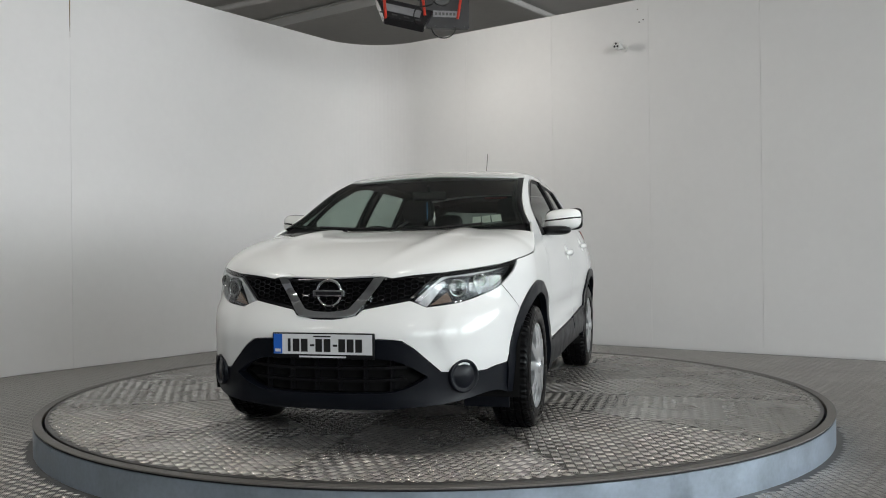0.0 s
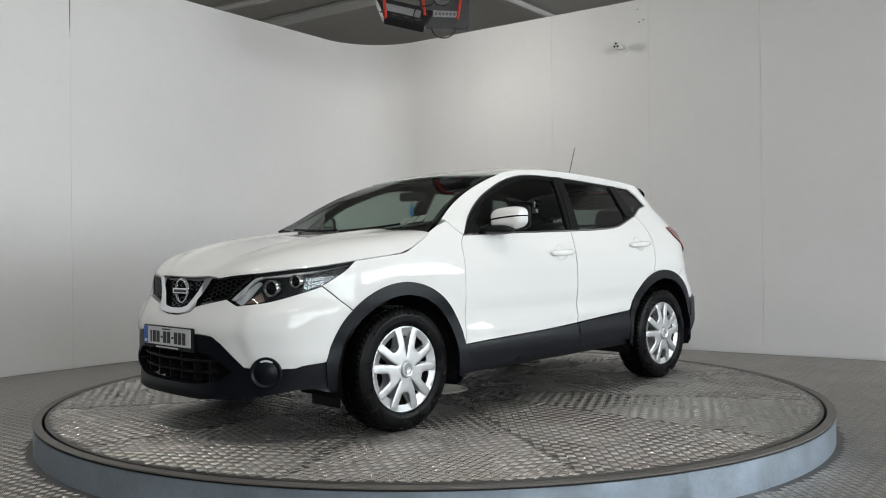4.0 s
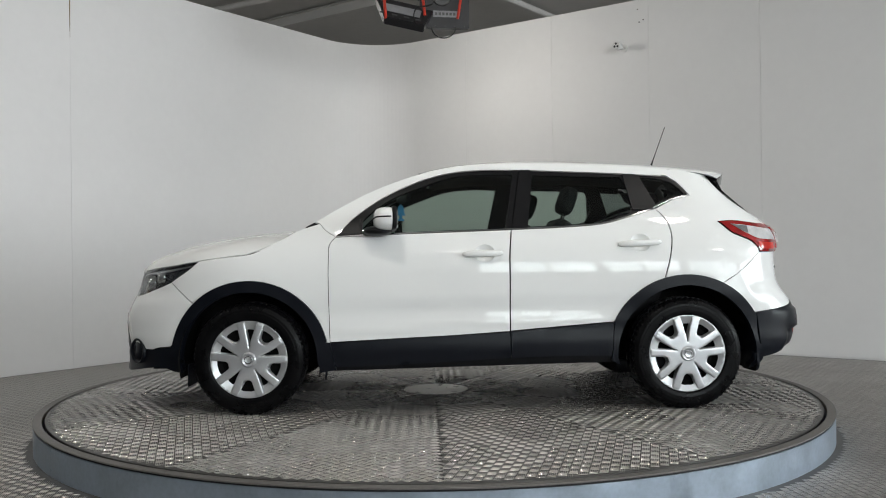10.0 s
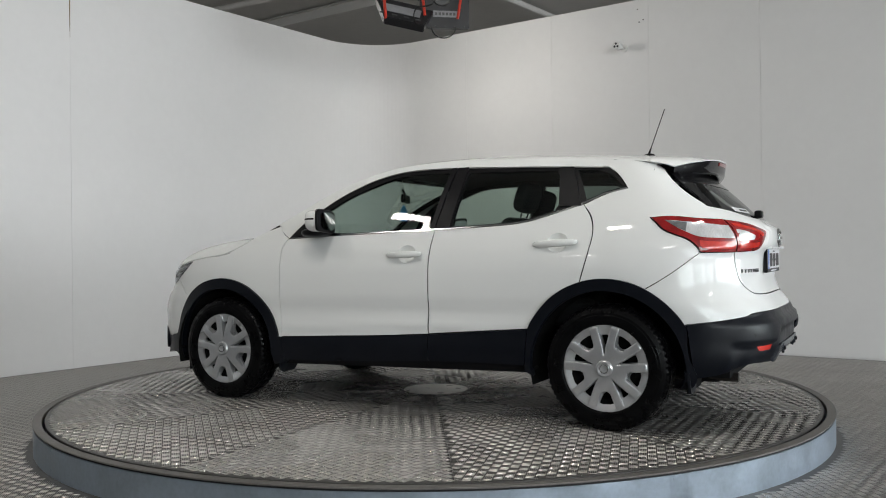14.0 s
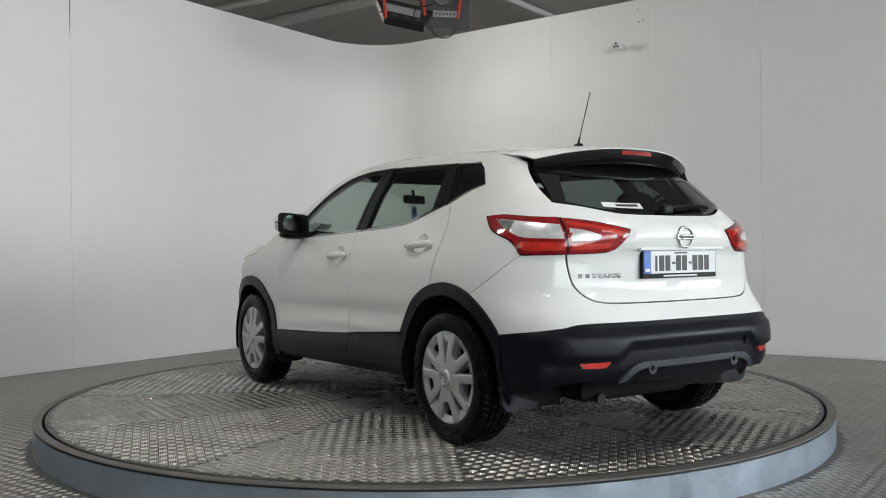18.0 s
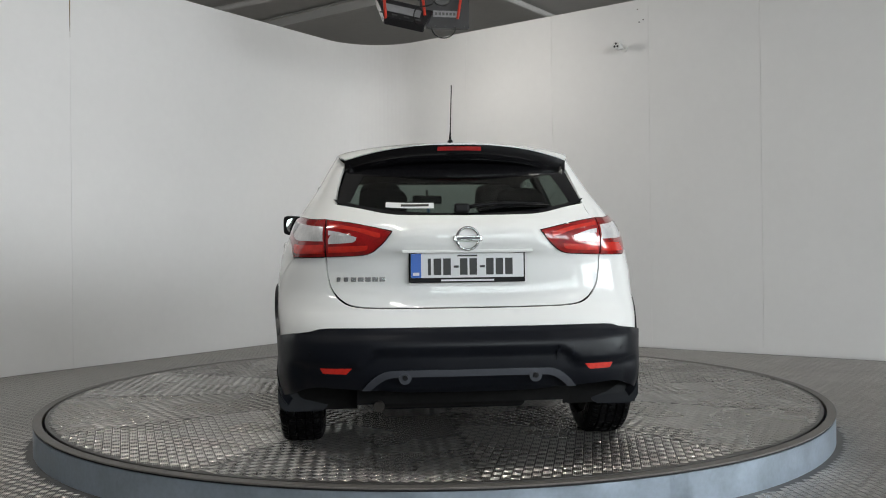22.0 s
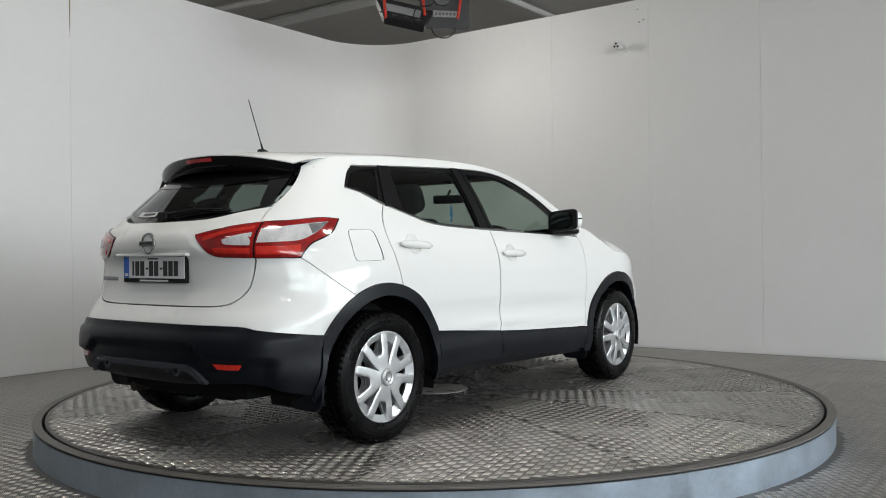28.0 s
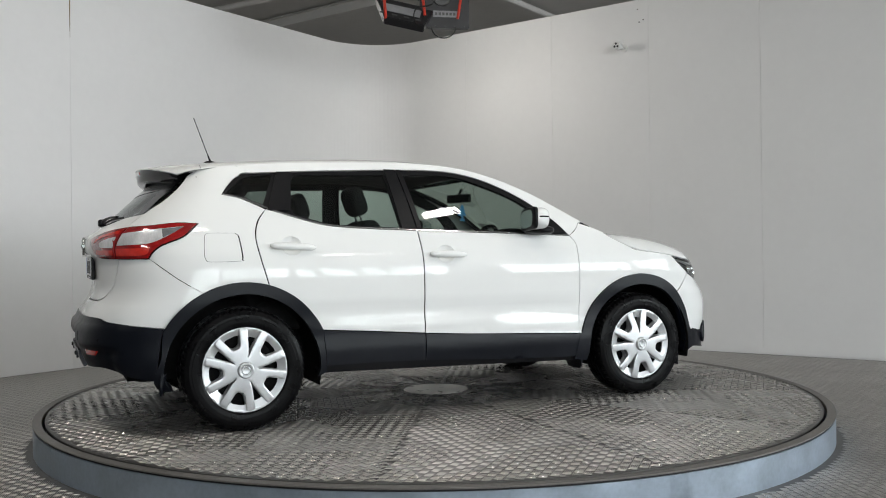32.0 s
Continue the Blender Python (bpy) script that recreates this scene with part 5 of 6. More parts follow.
def cowl():
    bm = bmesh.new()
    rows = []
    for k in range(25):
        w = -1 + 2 * k / 24
        p = screen_map(w, 0.05)
        h = hood_map(1.085, w * 0.97)
        rows.append([bm.verts.new(p - Vector((0, 0, 0.012))), bm.verts.new((h.x + 0.03, h.y, h.z - 0.030)), bm.verts.new((h.x + 0.03, h.y, h.z - 0.10)), bm.verts.new(p - Vector((0.02, 0, 0.10)))])
    for a, b in zip(rows, rows[1:]):
        for i in range(4):
            bm.faces.new((a[i], a[(i + 1) % 4], b[(i + 1) % 4], b[i]))
    return bm


def rear_glass(car):
    loop = outline([(-1, 0), (-0.5, 0), (0, 0), (0.5, 0), (1, 0)], [(1, 0), (1, 1)], [(1, 1), (0, 1), (-1, 1)], [(-1, 1), (-1, 0)], seg=0.07)
    f = lambda w, h: rear_glass_map(-w, h)
    glass = sheet("rear_window", [loop], f, M_GLASS_DARK, car, steps=(0.08, 0.08), flange=0.006, label="dark rear window in the tailgate")
    for e in (-1, 1):
        band = outline([(e, 0), (e, 1)], [(e, 1), (e * 0.80, 1), (e * 0.86, 0.5), (e * 0.90, 0.1)], [(e * 0.90, 0.1), (e, 0)], seg=0.06)
        sheet("window_edge", [band], f, M_GLOSS_BLACK, glass, steps=(0.06, 0.06), flange=0, off=0.002)
        under = outline([(e * 1.0, 0.30), (e * 1.025, 0.96)], [(e * 1.025, 0.96), (e * 0.94, 0.96)], [(e * 0.94, 0.96), (e * 0.94, 0.30)], [(e * 0.94, 0.30), (e * 1.0, 0.30)], seg=0.06)
        sheet("window_edge", [under], f, M_TRIM, glass, steps=(0.06, 0.06), flange=0, off=-0.012)
    low = outline([(-1, 0), (0, 0), (1, 0)], [(1, 0), (0.95, 0.07), (0, 0.05), (-0.95, 0.07), (-1, 0)], seg=0.06)
    sheet("window_edge", [low], f, M_GLOSS_BLACK, glass, steps=(0.06, 0.03), flange=0, off=0.002)
    top = outline([(-1, 0.70), (0, 0.64), (1, 0.70)], [(1, 0.70), (1, 1)], [(1, 1), (0, 1), (-1, 1)], [(-1, 1), (-1, 0.70)], seg=0.06)
    sheet("window_edge", [top], f, M_GLOSS_BLACK, glass, steps=(0.06, 0.06), flange=0, off=0.002)
    st = lambda w0, w1, h0, h1: outline([(w0, h0), (w1, h0 + 0.02)], [(w1, h0 + 0.02), (w1, h1 + 0.02)], [(w1, h1 + 0.02), (w0, h1)], [(w0, h1), (w0, h0)], seg=0.05)
    stick = sheet("sticker", [st(-0.62, -0.24, 0.100, 0.190)], f, M_PLATE, glass, steps=(0.05, 0.05), flange=0, off=0.004, label="white dealer sticker with a dark band")
    sheet("sticker_print", [st(-0.50, -0.28, 0.130, 0.168)], f, M_INK, stick, steps=(0.05, 0.05), flange=0, off=0.005)
    # wiper
    base = f(0.02, 0.10)
    arm = [f(0.02 + 0.62 * i / 8, 0.10 + 0.05 * math.sin(math.pi * i / 8)) + Vector((-0.022, 0, 0.014)) for i in range(9)]
    wp = part("rear_wiper", tube([base + Vector((-0.02, 0, 0.012))] + arm[1:], 0.010, 8, 0.005), M_TRIM, car, "black rear wiper arm", smooth=True)
    part("wiper_pivot", soft_box(base.x - 0.045, base.x, -0.02, 0.05, base.z - 0.015, base.z + 0.03, 0.012), M_TRIM, wp)
    blade = [f(0.12 + 0.58 * i / 8, 0.085 + 0.05 * math.sin(math.pi * i / 8)) + Vector((-0.008, 0, 0.006)) for i in range(9)]
    part("wiper_blade", tube(blade, 0.006, 6), M_TRIM, wp)


def spoiler(car):
    """White roof wing with a gloss black rear lip that holds the high brake light."""
    def edge(w):
        a = abs(w)
        return -1.795 + 0.165 * a ** 2.2, 0.552 * w

    def top(w, t):
        xe, ye = edge(w)
        r = roof_map(-1.503, w * 0.985)
        x = r.x + (xe - r.x) * t
        y = r.y + (ye - r.y) * t
        ze = 1.487 - 0.062 * abs(w) ** 2.4
        return Vector((x, y, r.z + (ze - r.z) * t + 0.006 * math.sin(math.pi * t)))
    loop = outline([(-1, 0), (0, 0), (1, 0)], [(1, 0), (1, 1)], [(1, 1), (0.5, 1), (0, 1), (-0.5, 1), (-1, 1)], [(-1, 1), (-1, 0)], seg=0.06)
    wing = sheet("roof_spoiler", [loop], top, M_PAINT, car, steps=(0.06, 0.1), flange=0.006, label="white roof spoiler with gloss black underside")
    # black rear lip and underside down to the window
    bm = bmesh.new()
    rows = []
    for k in range(33):
        w = -1 + 2 * k / 32
        p = top(w, 1.0)
        g = rear_glass_map(w, 0.97)
        rows.append([bm.verts.new(q) for q in (p + Vector((0.001, 0, -0.005)), p + Vector((0.012, 0, -0.070)), p + Vector((0.05, 0, -0.086)), (p + g) / 2 + Vector((0.02, 0, -0.040)), g + Vector((0.0, 0, 0.004)))])
    for a, b in zip(rows, rows[1:]):
        for i in range(4):
            bm.faces.new((a[i], b[i], b[i + 1], a[i + 1]))
    part("spoiler_lip", bm, M_GLOSS_BLACK, wing, "gloss black lip and underside", smooth=True)
    for e in (-1, 1):
        # black side blade from the wing's end down the window's edge
        bm = bmesh.new()
        a = [top(e, 1.0) + Vector((0, 0, -0.006)), top(e, 0.30) + Vector((0.0, 0, -0.012)), rear_glass_map(e * 0.985, 0.92), rear_glass_map(e * 0.985, 0.62), rear_glass_map(e * 0.93, 0.97)]
        vs = [bm.verts.new(p) for p in a]
        vi = [bm.verts.new(p - Vector((0, e * 0.02, 0))) for p in a]
        bm.faces.new(vs)
        bm.faces.new(vi[::-1])
        for i in range(len(a)):
            bm.faces.new((vs[i], vs[(i + 1) % len(a)], vi[(i + 1) % len(a)], vi[i]))
        part("side_blade", bm, M_GLOSS_BLACK, wing, "gloss black blade beside the rear window")
    bm = bmesh.new()
    rows = []
    for k in range(9):
        w = -0.19 + 0.38 * k / 8
        p = top(w, 1.0)
        rows.append([bm.verts.new(p + Vector((-0.001, 0, -0.015))), bm.verts.new(p + Vector((0.001, 0, -0.034))), bm.verts.new(p + Vector((0.02, 0, -0.034))), bm.verts.new(p + Vector((0.02, 0, -0.015)))])
    for a, b in zip(rows, rows[1:]):
        for i in range(4):
            bm.faces.new((a[i], b[i], b[(i + 1) % 4], a[(i + 1) % 4]))
    bm.faces.new(rows[0])
    bm.faces.new(rows[-1][::-1])
    part("high_brake_light", bm, M_RED_LENS, wing, "red high-level brake light")


def number_plate(car, x, z0, z1, face):
    """A white plate with its characters as plain bars, in a black holder."""
    fx = lambda d: sorted((x + face * d[0], x + face * d[1]))
    holder = part("number_plate", soft_box(*fx((-0.012, 0.008)), -0.262, 0.262, z0 - 0.016, z1 + 0.006, 0.005), M_TRIM, car, "white number plate with a blue end band in a black holder")
    part("plate_face", box(*fx((0.006, 0.0105)), -0.254, 0.254, z0 + 0.006, z1), M_PLATE, holder)
    left = -face       # the plate's own left side lies at this side of y
    ys = lambda a, b: sorted((left * a, left * b))
    part("plate_blue_band", box(*fx((0.0100, 0.0115)), *ys(0.2535, 0.208), z0 + 0.0065, z1 - 0.0005), M_PLATE_BLUE, holder)
    part("band_bar", box(*fx((0.0110, 0.0122)), *ys(0.245, 0.216), z0 + 0.016, z0 + 0.030), M_PLATE, holder)
    zc0, zc1 = z0 + 0.018, z1 - 0.022
    y = 0.178
    for k in range(10):
        wide = 0.034
        if k in (3, 6):
            part("plate_bar", box(*fx((0.0102, 0.0118)), *ys(y - 0.004, y - 0.026), (zc0 + zc1) / 2 - 0.005, (zc0 + zc1) / 2 + 0.005), M_INK, holder)
            y -= 0.032
        else:
            part("plate_bar", box(*fx((0.0102, 0.0118)), *ys(y, y - (0.014 if k == 0 else wide)), zc0, zc1), M_INK, holder)
            y -= 0.026 if k == 0 else 0.043
    part("plate_small_bar", box(*fx((0.0102, 0.0118)), -0.045, 0.045, z1 - 0.014, z1 - 0.007), M_INK, holder)
    part("holder_bar", box(*fx((0.0078, 0.0088)), -0.12, 0.12, z0 - 0.010, z0 - 0.002), M_PLATE, holder)


def superellipsoid(a, b, c, e1, e2, at, nu=28, nv=18):
    bm = bmesh.new()
    sp = lambda v, e: math.copysign(abs(v) ** e, v)
    rows = []
    for i in range(nv + 1):
        t = -math.pi / 2 + math.pi * i / nv
        rows.append([bm.verts.new((at[0] + a * sp(math.cos(t), e1) * sp(math.cos(2 * math.pi * k / nu), e2), at[1] + b * sp(math.cos(t), e1) * sp(math.sin(2 * math.pi * k / nu), e2), at[2] + c * sp(math.sin(t), e1))) for k in range(nu)])
    for p, q in zip(rows, rows[1:]):
        for k in range(nu):
            bm.faces.new((p[k], p[(k + 1) % nu], q[(k + 1) % nu], q[k]))
    bmesh.ops.remove_doubles(bm, verts=bm.verts, dist=1e-5)
    return bm


def fittings(car, doors_f, doors_r, cup_f, cup_r):
    number_plate(car, nose_x(0.52) + 0.004, 0.478, 0.580, 1)
    number_plate(car, tail_x(0.90) - 0.010, 0.846, 0.960, -1)
    for i, sy in enumerate((1, -1)):
        # door mirror
        housing = superellipsoid(0.072, 0.114, 0.068, 0.62, 0.72, (0.505, sy * 0.925, 1.160))
        for v in housing.verts:
            v.co.x = max(v.co.x, 0.458)
            t = (abs(v.co.y) - 0.83) / 0.17
            v.co.x -= 0.02 * t
            v.co.z += 0.012 * t
        mi = part("door_mirror", housing, M_PAINT, car, "white door mirror with black base", smooth=True)
        ring = [(0.092 * math.copysign(abs(math.cos(t)) ** 0.6, math.cos(t)), 0.055 * math.copysign(abs(math.sin(t)) ** 0.6, math.sin(t))) for t in [2 * math.pi * k / 32 for k in range(32)]]
        glass = bmesh.new()
        g0 = [glass.verts.new((0.426 - 0.118 * y_, sy * (0.925 + y_), 1.166 + z_ + 0.07 * y_)) for y_, z_ in ring]
        g1 = [glass.verts.new((0.445 - 0.118 * y_, sy * (0.925 + y_), 1.166 + z_ + 0.07 * y_)) for y_, z_ in ring]
        glass.faces.new(g0)
        glass.faces.new(g1[::-1])
        for k in range(32):
            glass.faces.new((g0[k], g0[(k + 1) % 32], g1[(k + 1) % 32], g1[k]))
        part("mirror_glass", glass, M_MIRROR, mi)
        rim = superellipsoid(0.016, 0.117, 0.071, 0.35, 0.45, (0.459, sy * 0.925, 1.160), 28, 12)
        for v in rim.verts:
            t = (abs(v.co.y) - 0.83) / 0.17
            v.co.x -= 0.02 * t
            v.co.z += 0.012 * t
        part("mirror_rim", rim, M_TRIM, mi, smooth=True)
        base = superellipsoid(0.085, 0.100, 0.030, 0.8, 0.8, (0.545, sy * 0.880, 1.098))
        part("mirror_base", base, M_TRIM, mi, smooth=True)
        ind = superellipsoid(0.0735, 0.1155, 0.0125, 0.62, 0.72, (0.505, sy * 0.925, 1.160))
        for v in ind.verts:
            v.co.x = max(v.co.x, 0.478)
            t = (abs(v.co.y) - 0.83) / 0.17
            v.co.x -= 0.02 * t
            v.co.z += 0.016 * t
        part("mirror_indicator", ind, M_GLOSS_BLACK, mi, "thin dark indicator strip", smooth=True)
        tri = outline([S(0.79, 1.075), S(0.655, 1.082)], [S(0.655, 1.082), S(0.655, 1.175)], [S(0.655, 1.175), S(0.735, 1.125), S(0.79, 1.075)])
        sheet("mirror_mount", [tri], WW, M_TRIM, car, off=0.004, flange=0.01, mirror=sy < 0)
        # door handles in their cups
        for door, cup, x0, x1, z, zt in ((doors_f[i], cup_f, -0.212, 0.028, 0.955, 0.003), (doors_r[i], cup_r, -1.175, -0.915, 1.008, 0.006)):
            uc, zc = np.mean([q[0] for q in cup]), np.mean([q[1] for q in cup])
            sheet("handle_cup", [cup], WW, M_PAINT, door, step=0.012, flange=0, mirror=sy < 0, relief=lambda u, zz, uc=uc, zc=zc: -0.030 * max(0.0, 1 - ((u - uc) / 0.062) ** 2 - ((zz - zc) / 0.054) ** 2) ** 0.8)
            bm = bmesh.new()
            rings = []
            for k in range(13):
                t = k / 12
                x = x0 + (x1 - x0) * t
                y = SY(x, z) + 0.010 + 0.030 * math.sin(math.pi * min(max(t * 1.06 - 0.03, 0.02), 0.98)) ** 0.45
                hh = 0.0205 * (0.78 + 0.25 * math.sin(math.pi * t)) * (0.55 if k in (0, 12) else 1)
                zz = z + zt * (0.5 - t) * 2
                rings.append([bm.verts.new((x, sy * (y + dy), zz + dz)) for dy, dz in ((-0.012, -hh * 0.7), (-0.004, -hh), (0.004, -hh * 0.7), (0.007, 0), (0.004, hh * 0.7), (-0.004, hh), (-0.012, hh * 0.7))])
            for p, q in zip(rings, rings[1:]):
                for j in range(7):
                    bm.faces.new((p[j], p[(j + 1) % 7], q[(j + 1) % 7], q[j]))
            bm.faces.new(rings[0])
            bm.faces.new(rings[-1][::-1])
            part("door_handle", bm, M_PAINT, door, smooth=True)
        # mud flaps
        for x, zb, lean, y0, y1, top in ((0.885, 0.195, -6, 0.66, 0.872, 0.19), (-1.745, 0.215, 4, 0.635, 0.872, 0.30)):
            m = Matrix.Translation((x, 0, zb)) @ Matrix.Rotation(radians(lean), 4, "Y")
            rim = [(y0, top)] + [(y0 + 0.05 - 0.05 * math.cos(radians(a)), 0.05 - 0.05 * math.sin(radians(a))) for a in range(0, 91, 15)] + [(y1 - 0.06 + 0.06 * math.sin(radians(a)), 0.06 - 0.06 * math.cos(radians(a))) for a in range(0, 91, 15)] + [(y1, top)]
            bm = bmesh.new()
            fr = [bm.verts.new(m @ Vector((0.007 - 0.02 * ((y - y0) / (y1 - y0)) ** 2, sy * y, z))) for y, z in rim]
            bk = [bm.verts.new(m @ Vector((-0.007 - 0.02 * ((y - y0) / (y1 - y0)) ** 2, sy * y, z))) for y, z in rim]
            bm.faces.new(fr)
            bm.faces.new(bk[::-1])
            for k in range(len(rim)):
                bm.faces.new((fr[k], fr[(k + 1) % len(rim)], bk[(k + 1) % len(rim)], bk[k]))
            part("mud_flap", bm, M_CLAD, car, "black moulded mud flap")
        # tray corner flap under the front bumper
        part("air_flap", soft_box(1.70, 1.71, *sorted((sy * 0.56, sy * 0.80)), 0.165, 0.30, 0.004), M_CLAD, car)
    # fuel filler flap on the right rear wing
    fl = outline([S(-1.525, 1.060), S(-1.518, 1.076), S(-1.500, 1.083), S(-1.380, 1.083), S(-1.358, 1.078), S(-1.345, 1.058), S(-1.335, 0.962), S(-1.338, 0.940), S(-1.355, 0.930), S(-1.500, 0.928), S(-1.522, 0.935), S(-1.530, 0.955)], [S(-1.530, 0.955), S(-1.525, 1.060)])
    sheet("fuel_flap_gap", [inset(fl, -0.0013), fl], WW, M_LAMP_DARK, car, off=0.0012, flange=0, mirror=True, step=0.05)
    sheet("fuel_flap", [fl], WW, M_PAINT, car, off=0.0016, flange=0, mirror=True, step=0.035, label="white fuel filler flap")
    # aerial
    base = superellipsoid(0.045, 0.016, 0.026, 0.9, 0.9, (-1.335, 0, roof_z(-1.335) + 0.004), 20, 12)
    for v in base.verts:
        v.co.x -= (v.co.z - 1.53) * 0.5
    ae = part("aerial", base, M_TRIM, car, "black roof aerial leaning back", smooth=True)
    p0, p1 = Vector((-1.345, 0, 1.552)), Vector((-1.448, 0, 1.832))
    part("aerial_collar", tube([p0, p0 + (p1 - p0) * 0.18], 0.008, 10, 0.0035), M_TRIM, ae, smooth=True)
    part("aerial_rod", tube([p0 + (p1 - p0) * t for t in (0.1, 0.4, 0.7, 1.0)], 0.0030, 8, 0.0026), M_TRIM, ae, smooth=True)
    # front wipers
    for y0, y1 in ((-0.50, -0.02), (0.02, 0.48)):
        pts = [screen_map((y0 + (y1 - y0) * t) / 0.70, 0.018 + 0.022 * t) + Vector((0.008, 0, 0.012)) for t in (0, 0.25, 0.5, 0.75, 1)]
        wp = part("front_wiper", tube(pts, 0.008, 8, 0.005), M_TRIM, car, "black windscreen wiper", smooth=True)
        blade = [p + Vector((0.006, 0, -0.004)) for p in pts]
        part("wiper_blade", tube(blade, 0.006, 6), M_TRIM, wp)
    for y in (-0.32, 0.32):
        h = hood_map(1.14, y / 0.8)
        part("washer_jet", soft_box(h.x - 0.015, h.x + 0.01, y - 0.012, y + 0.012, h.z - 0.004, h.z + 0.008, 0.004), M_TRIM, car)


def seat(car, y, name="front_seat", fwd=0.0):
    s = part(name, soft_box(-0.52 + fwd, 0.02 + fwd, y - 0.25, y + 0.25, 0.50, 0.68, 0.06, segs=4), M_SEAT, car, "charcoal cloth seat")
    lean = Matrix.Translation((-0.46 + fwd, y, 0.62)) @ Matrix.Rotation(radians(-19), 4, "Y")
    back = soft_box(-0.07, 0.07, -0.24, 0.24, 0.0, 0.58, 0.06, segs=4)
    for v in back.verts:
        v.co.y *= 1 - 0.22 * max(v.co.z - 0.30, 0) / 0.28
    bmesh.ops.transform(back, matrix=lean, verts=back.verts)
    part("backrest", back, M_SEAT, s, smooth=True)
    head = superellipsoid(0.055, 0.125, 0.095, 0.6, 0.6, (0.01, 0, 0.71))
    bmesh.ops.transform(head, matrix=lean, verts=head.verts)
    part("headrest", head, M_SEAT, s, smooth=True)
    for dy in (-0.05, 0.05):
        part("headrest_post", cyl(0.006, 0.10, lean @ Matrix.Translation((0, dy, 0.61)), 8), M_CHROME, s)


def interior(car):
    seat(car, 0.36)
    seat(car, -0.36, fwd=0.17)
    bench = part("rear_bench", soft_box(-1.22, -0.76, -0.62, 0.62, 0.52, 0.70, 0.06, segs=4), M_SEAT, car, "charcoal cloth rear bench")
    lean = Matrix.Translation((-1.16, 0, 0.62)) @ Matrix.Rotation(radians(-24), 4, "Y")
    part("backrest", soft_box(-0.06, 0.06, -0.60, 0.60, 0.0, 0.56, 0.05, lean, segs=4), M_SEAT, bench, smooth=True)
    for y in (-0.36, 0.36):
        head = superellipsoid(0.05, 0.125, 0.075, 0.6, 0.6, (0.01, y, 0.655))
        bmesh.ops.transform(head, matrix=lean, verts=head.verts)
        part("headrest", head, M_SEAT, bench, smooth=True)
    # dashboard, wheel, mirror and what hangs from it
    dash = bmesh.new()
    prof = [(0.98, 1.075), (0.80, 1.085), (0.60, 1.050), (0.53, 0.99), (0.56, 0.80), (0.70, 0.55), (0.95, 0.55)]
    a = [dash.verts.new((x, -0.72, z)) for x, z in prof]
    b = [dash.verts.new((x, 0.72, z)) for x, z in prof]
    dash.faces.new(a)
    dash.faces.new(b[::-1])
    for i in range(len(prof)):
        j = (i + 1) % len(prof)
        dash.faces.new((a[i], b[i], b[j], a[j]))
    bmesh.ops.bevel(dash, geom=dash.edges[:], offset=0.02, segments=2, affect="EDGES")
    d = part("dashboard", dash, M_DASH, car, "black dashboard")
    part("instrument_hood", superellipsoid(0.10, 0.17, 0.05, 0.8, 0.8, (0.62, -0.36, 1.075)), M_DASH, d, smooth=True)
    bm = spin([(0.172, -0.014), (0.182, -0.016), (0.190, 0.0), (0.182, 0.016), (0.172, 0.014), (0.166, 0.0), (0.172, -0.014)], 40)
    m = Matrix.Translation((0.40, -0.36, 0.98)) @ Matrix.Rotation(radians(-66), 4, "Y")
    for k in range(3):
        add_box(bm, -0.012, 0.012, 0.03, 0.175, -0.008, 0.008, 0, Matrix.Rotation(radians(90 + k * 120), 4, "Z"))
    add_cyl(bm, 0.055, 0.04, Matrix(), 20)
    bmesh.ops.transform(bm, matrix=m, verts=bm.verts)
    part("steering_wheel", bm, M_DASH, car, smooth=False)
    mir = part("rear_view_mirror", soft_box(-0.017, 0.017, -0.115, 0.115, -0.031, 0.031, 0.015, Matrix.Translation((0.405, 0, 1.350)) @ Matrix.Rotation(radians(20), 4, "Z")), M_TRIM, car, "black rear-view mirror")
    part("mirror_stem", tube([(0.405, 0, 1.375), (0.430, 0, 1.418)], 0.010), M_TRIM, mir)
    fr = bmesh.new()
    shape = [(0, 0.055), (0.022, 0.030), (0.014, 0.030), (0.032, 0.004), (0.020, 0.004), (0.040, -0.026), (0.010, -0.026), (0.010, -0.048), (0.026, -0.052), (0.026, -0.064), (-0.026, -0.064), (-0.026, -0.052), (-0.010, -0.048), (-0.010, -0.026), (-0.040, -0.026), (-0.020, 0.004), (-0.032, 0.004), (-0.014, 0.030), (-0.022, 0.030)]
    va = [fr.verts.new((0.427 + 0.9 * y, -0.012 + 0.3 * y, 1.254 + z)) for y, z in shape]
    vb = [fr.verts.new((0.425 + 0.9 * y, -0.009 + 0.3 * y, 1.254 + z)) for y, z in shape]
    fr.faces.new(va)
    fr.faces.new(vb[::-1])
    for i in range(len(shape)):
        j = (i + 1) % len(shape)
        fr.faces.new((va[i], va[j], vb[j], vb[i]))
    hang = part("air_freshener", fr, M_BLUE_CARD, car, "blue cut-out air freshener on a string")
    part("string", tube([(0.426, -0.010, 1.307), (0.412, -0.005, 1.345)], 0.0012, 5), M_TRIM, hang)
    quad = lambda w0, w1, h0, h1: outline([(w0, h0), (w1, h0)], [(w1, h0), (w1, h1)], [(w1, h1), (w0, h1)], [(w0, h1), (w0, h0)], seg=0.05)
    for w0, w1 in ((0.60, 0.67), (0.68, 0.75), (0.76, 0.84)):
        sheet("tax_disc", [quad(w0, w1, 0.10, 0.20)], screen_map, M_PAPER, car, off=-0.012, flange=0, steps=(0.05, 0.05), label="paper disc behind the windscreen")
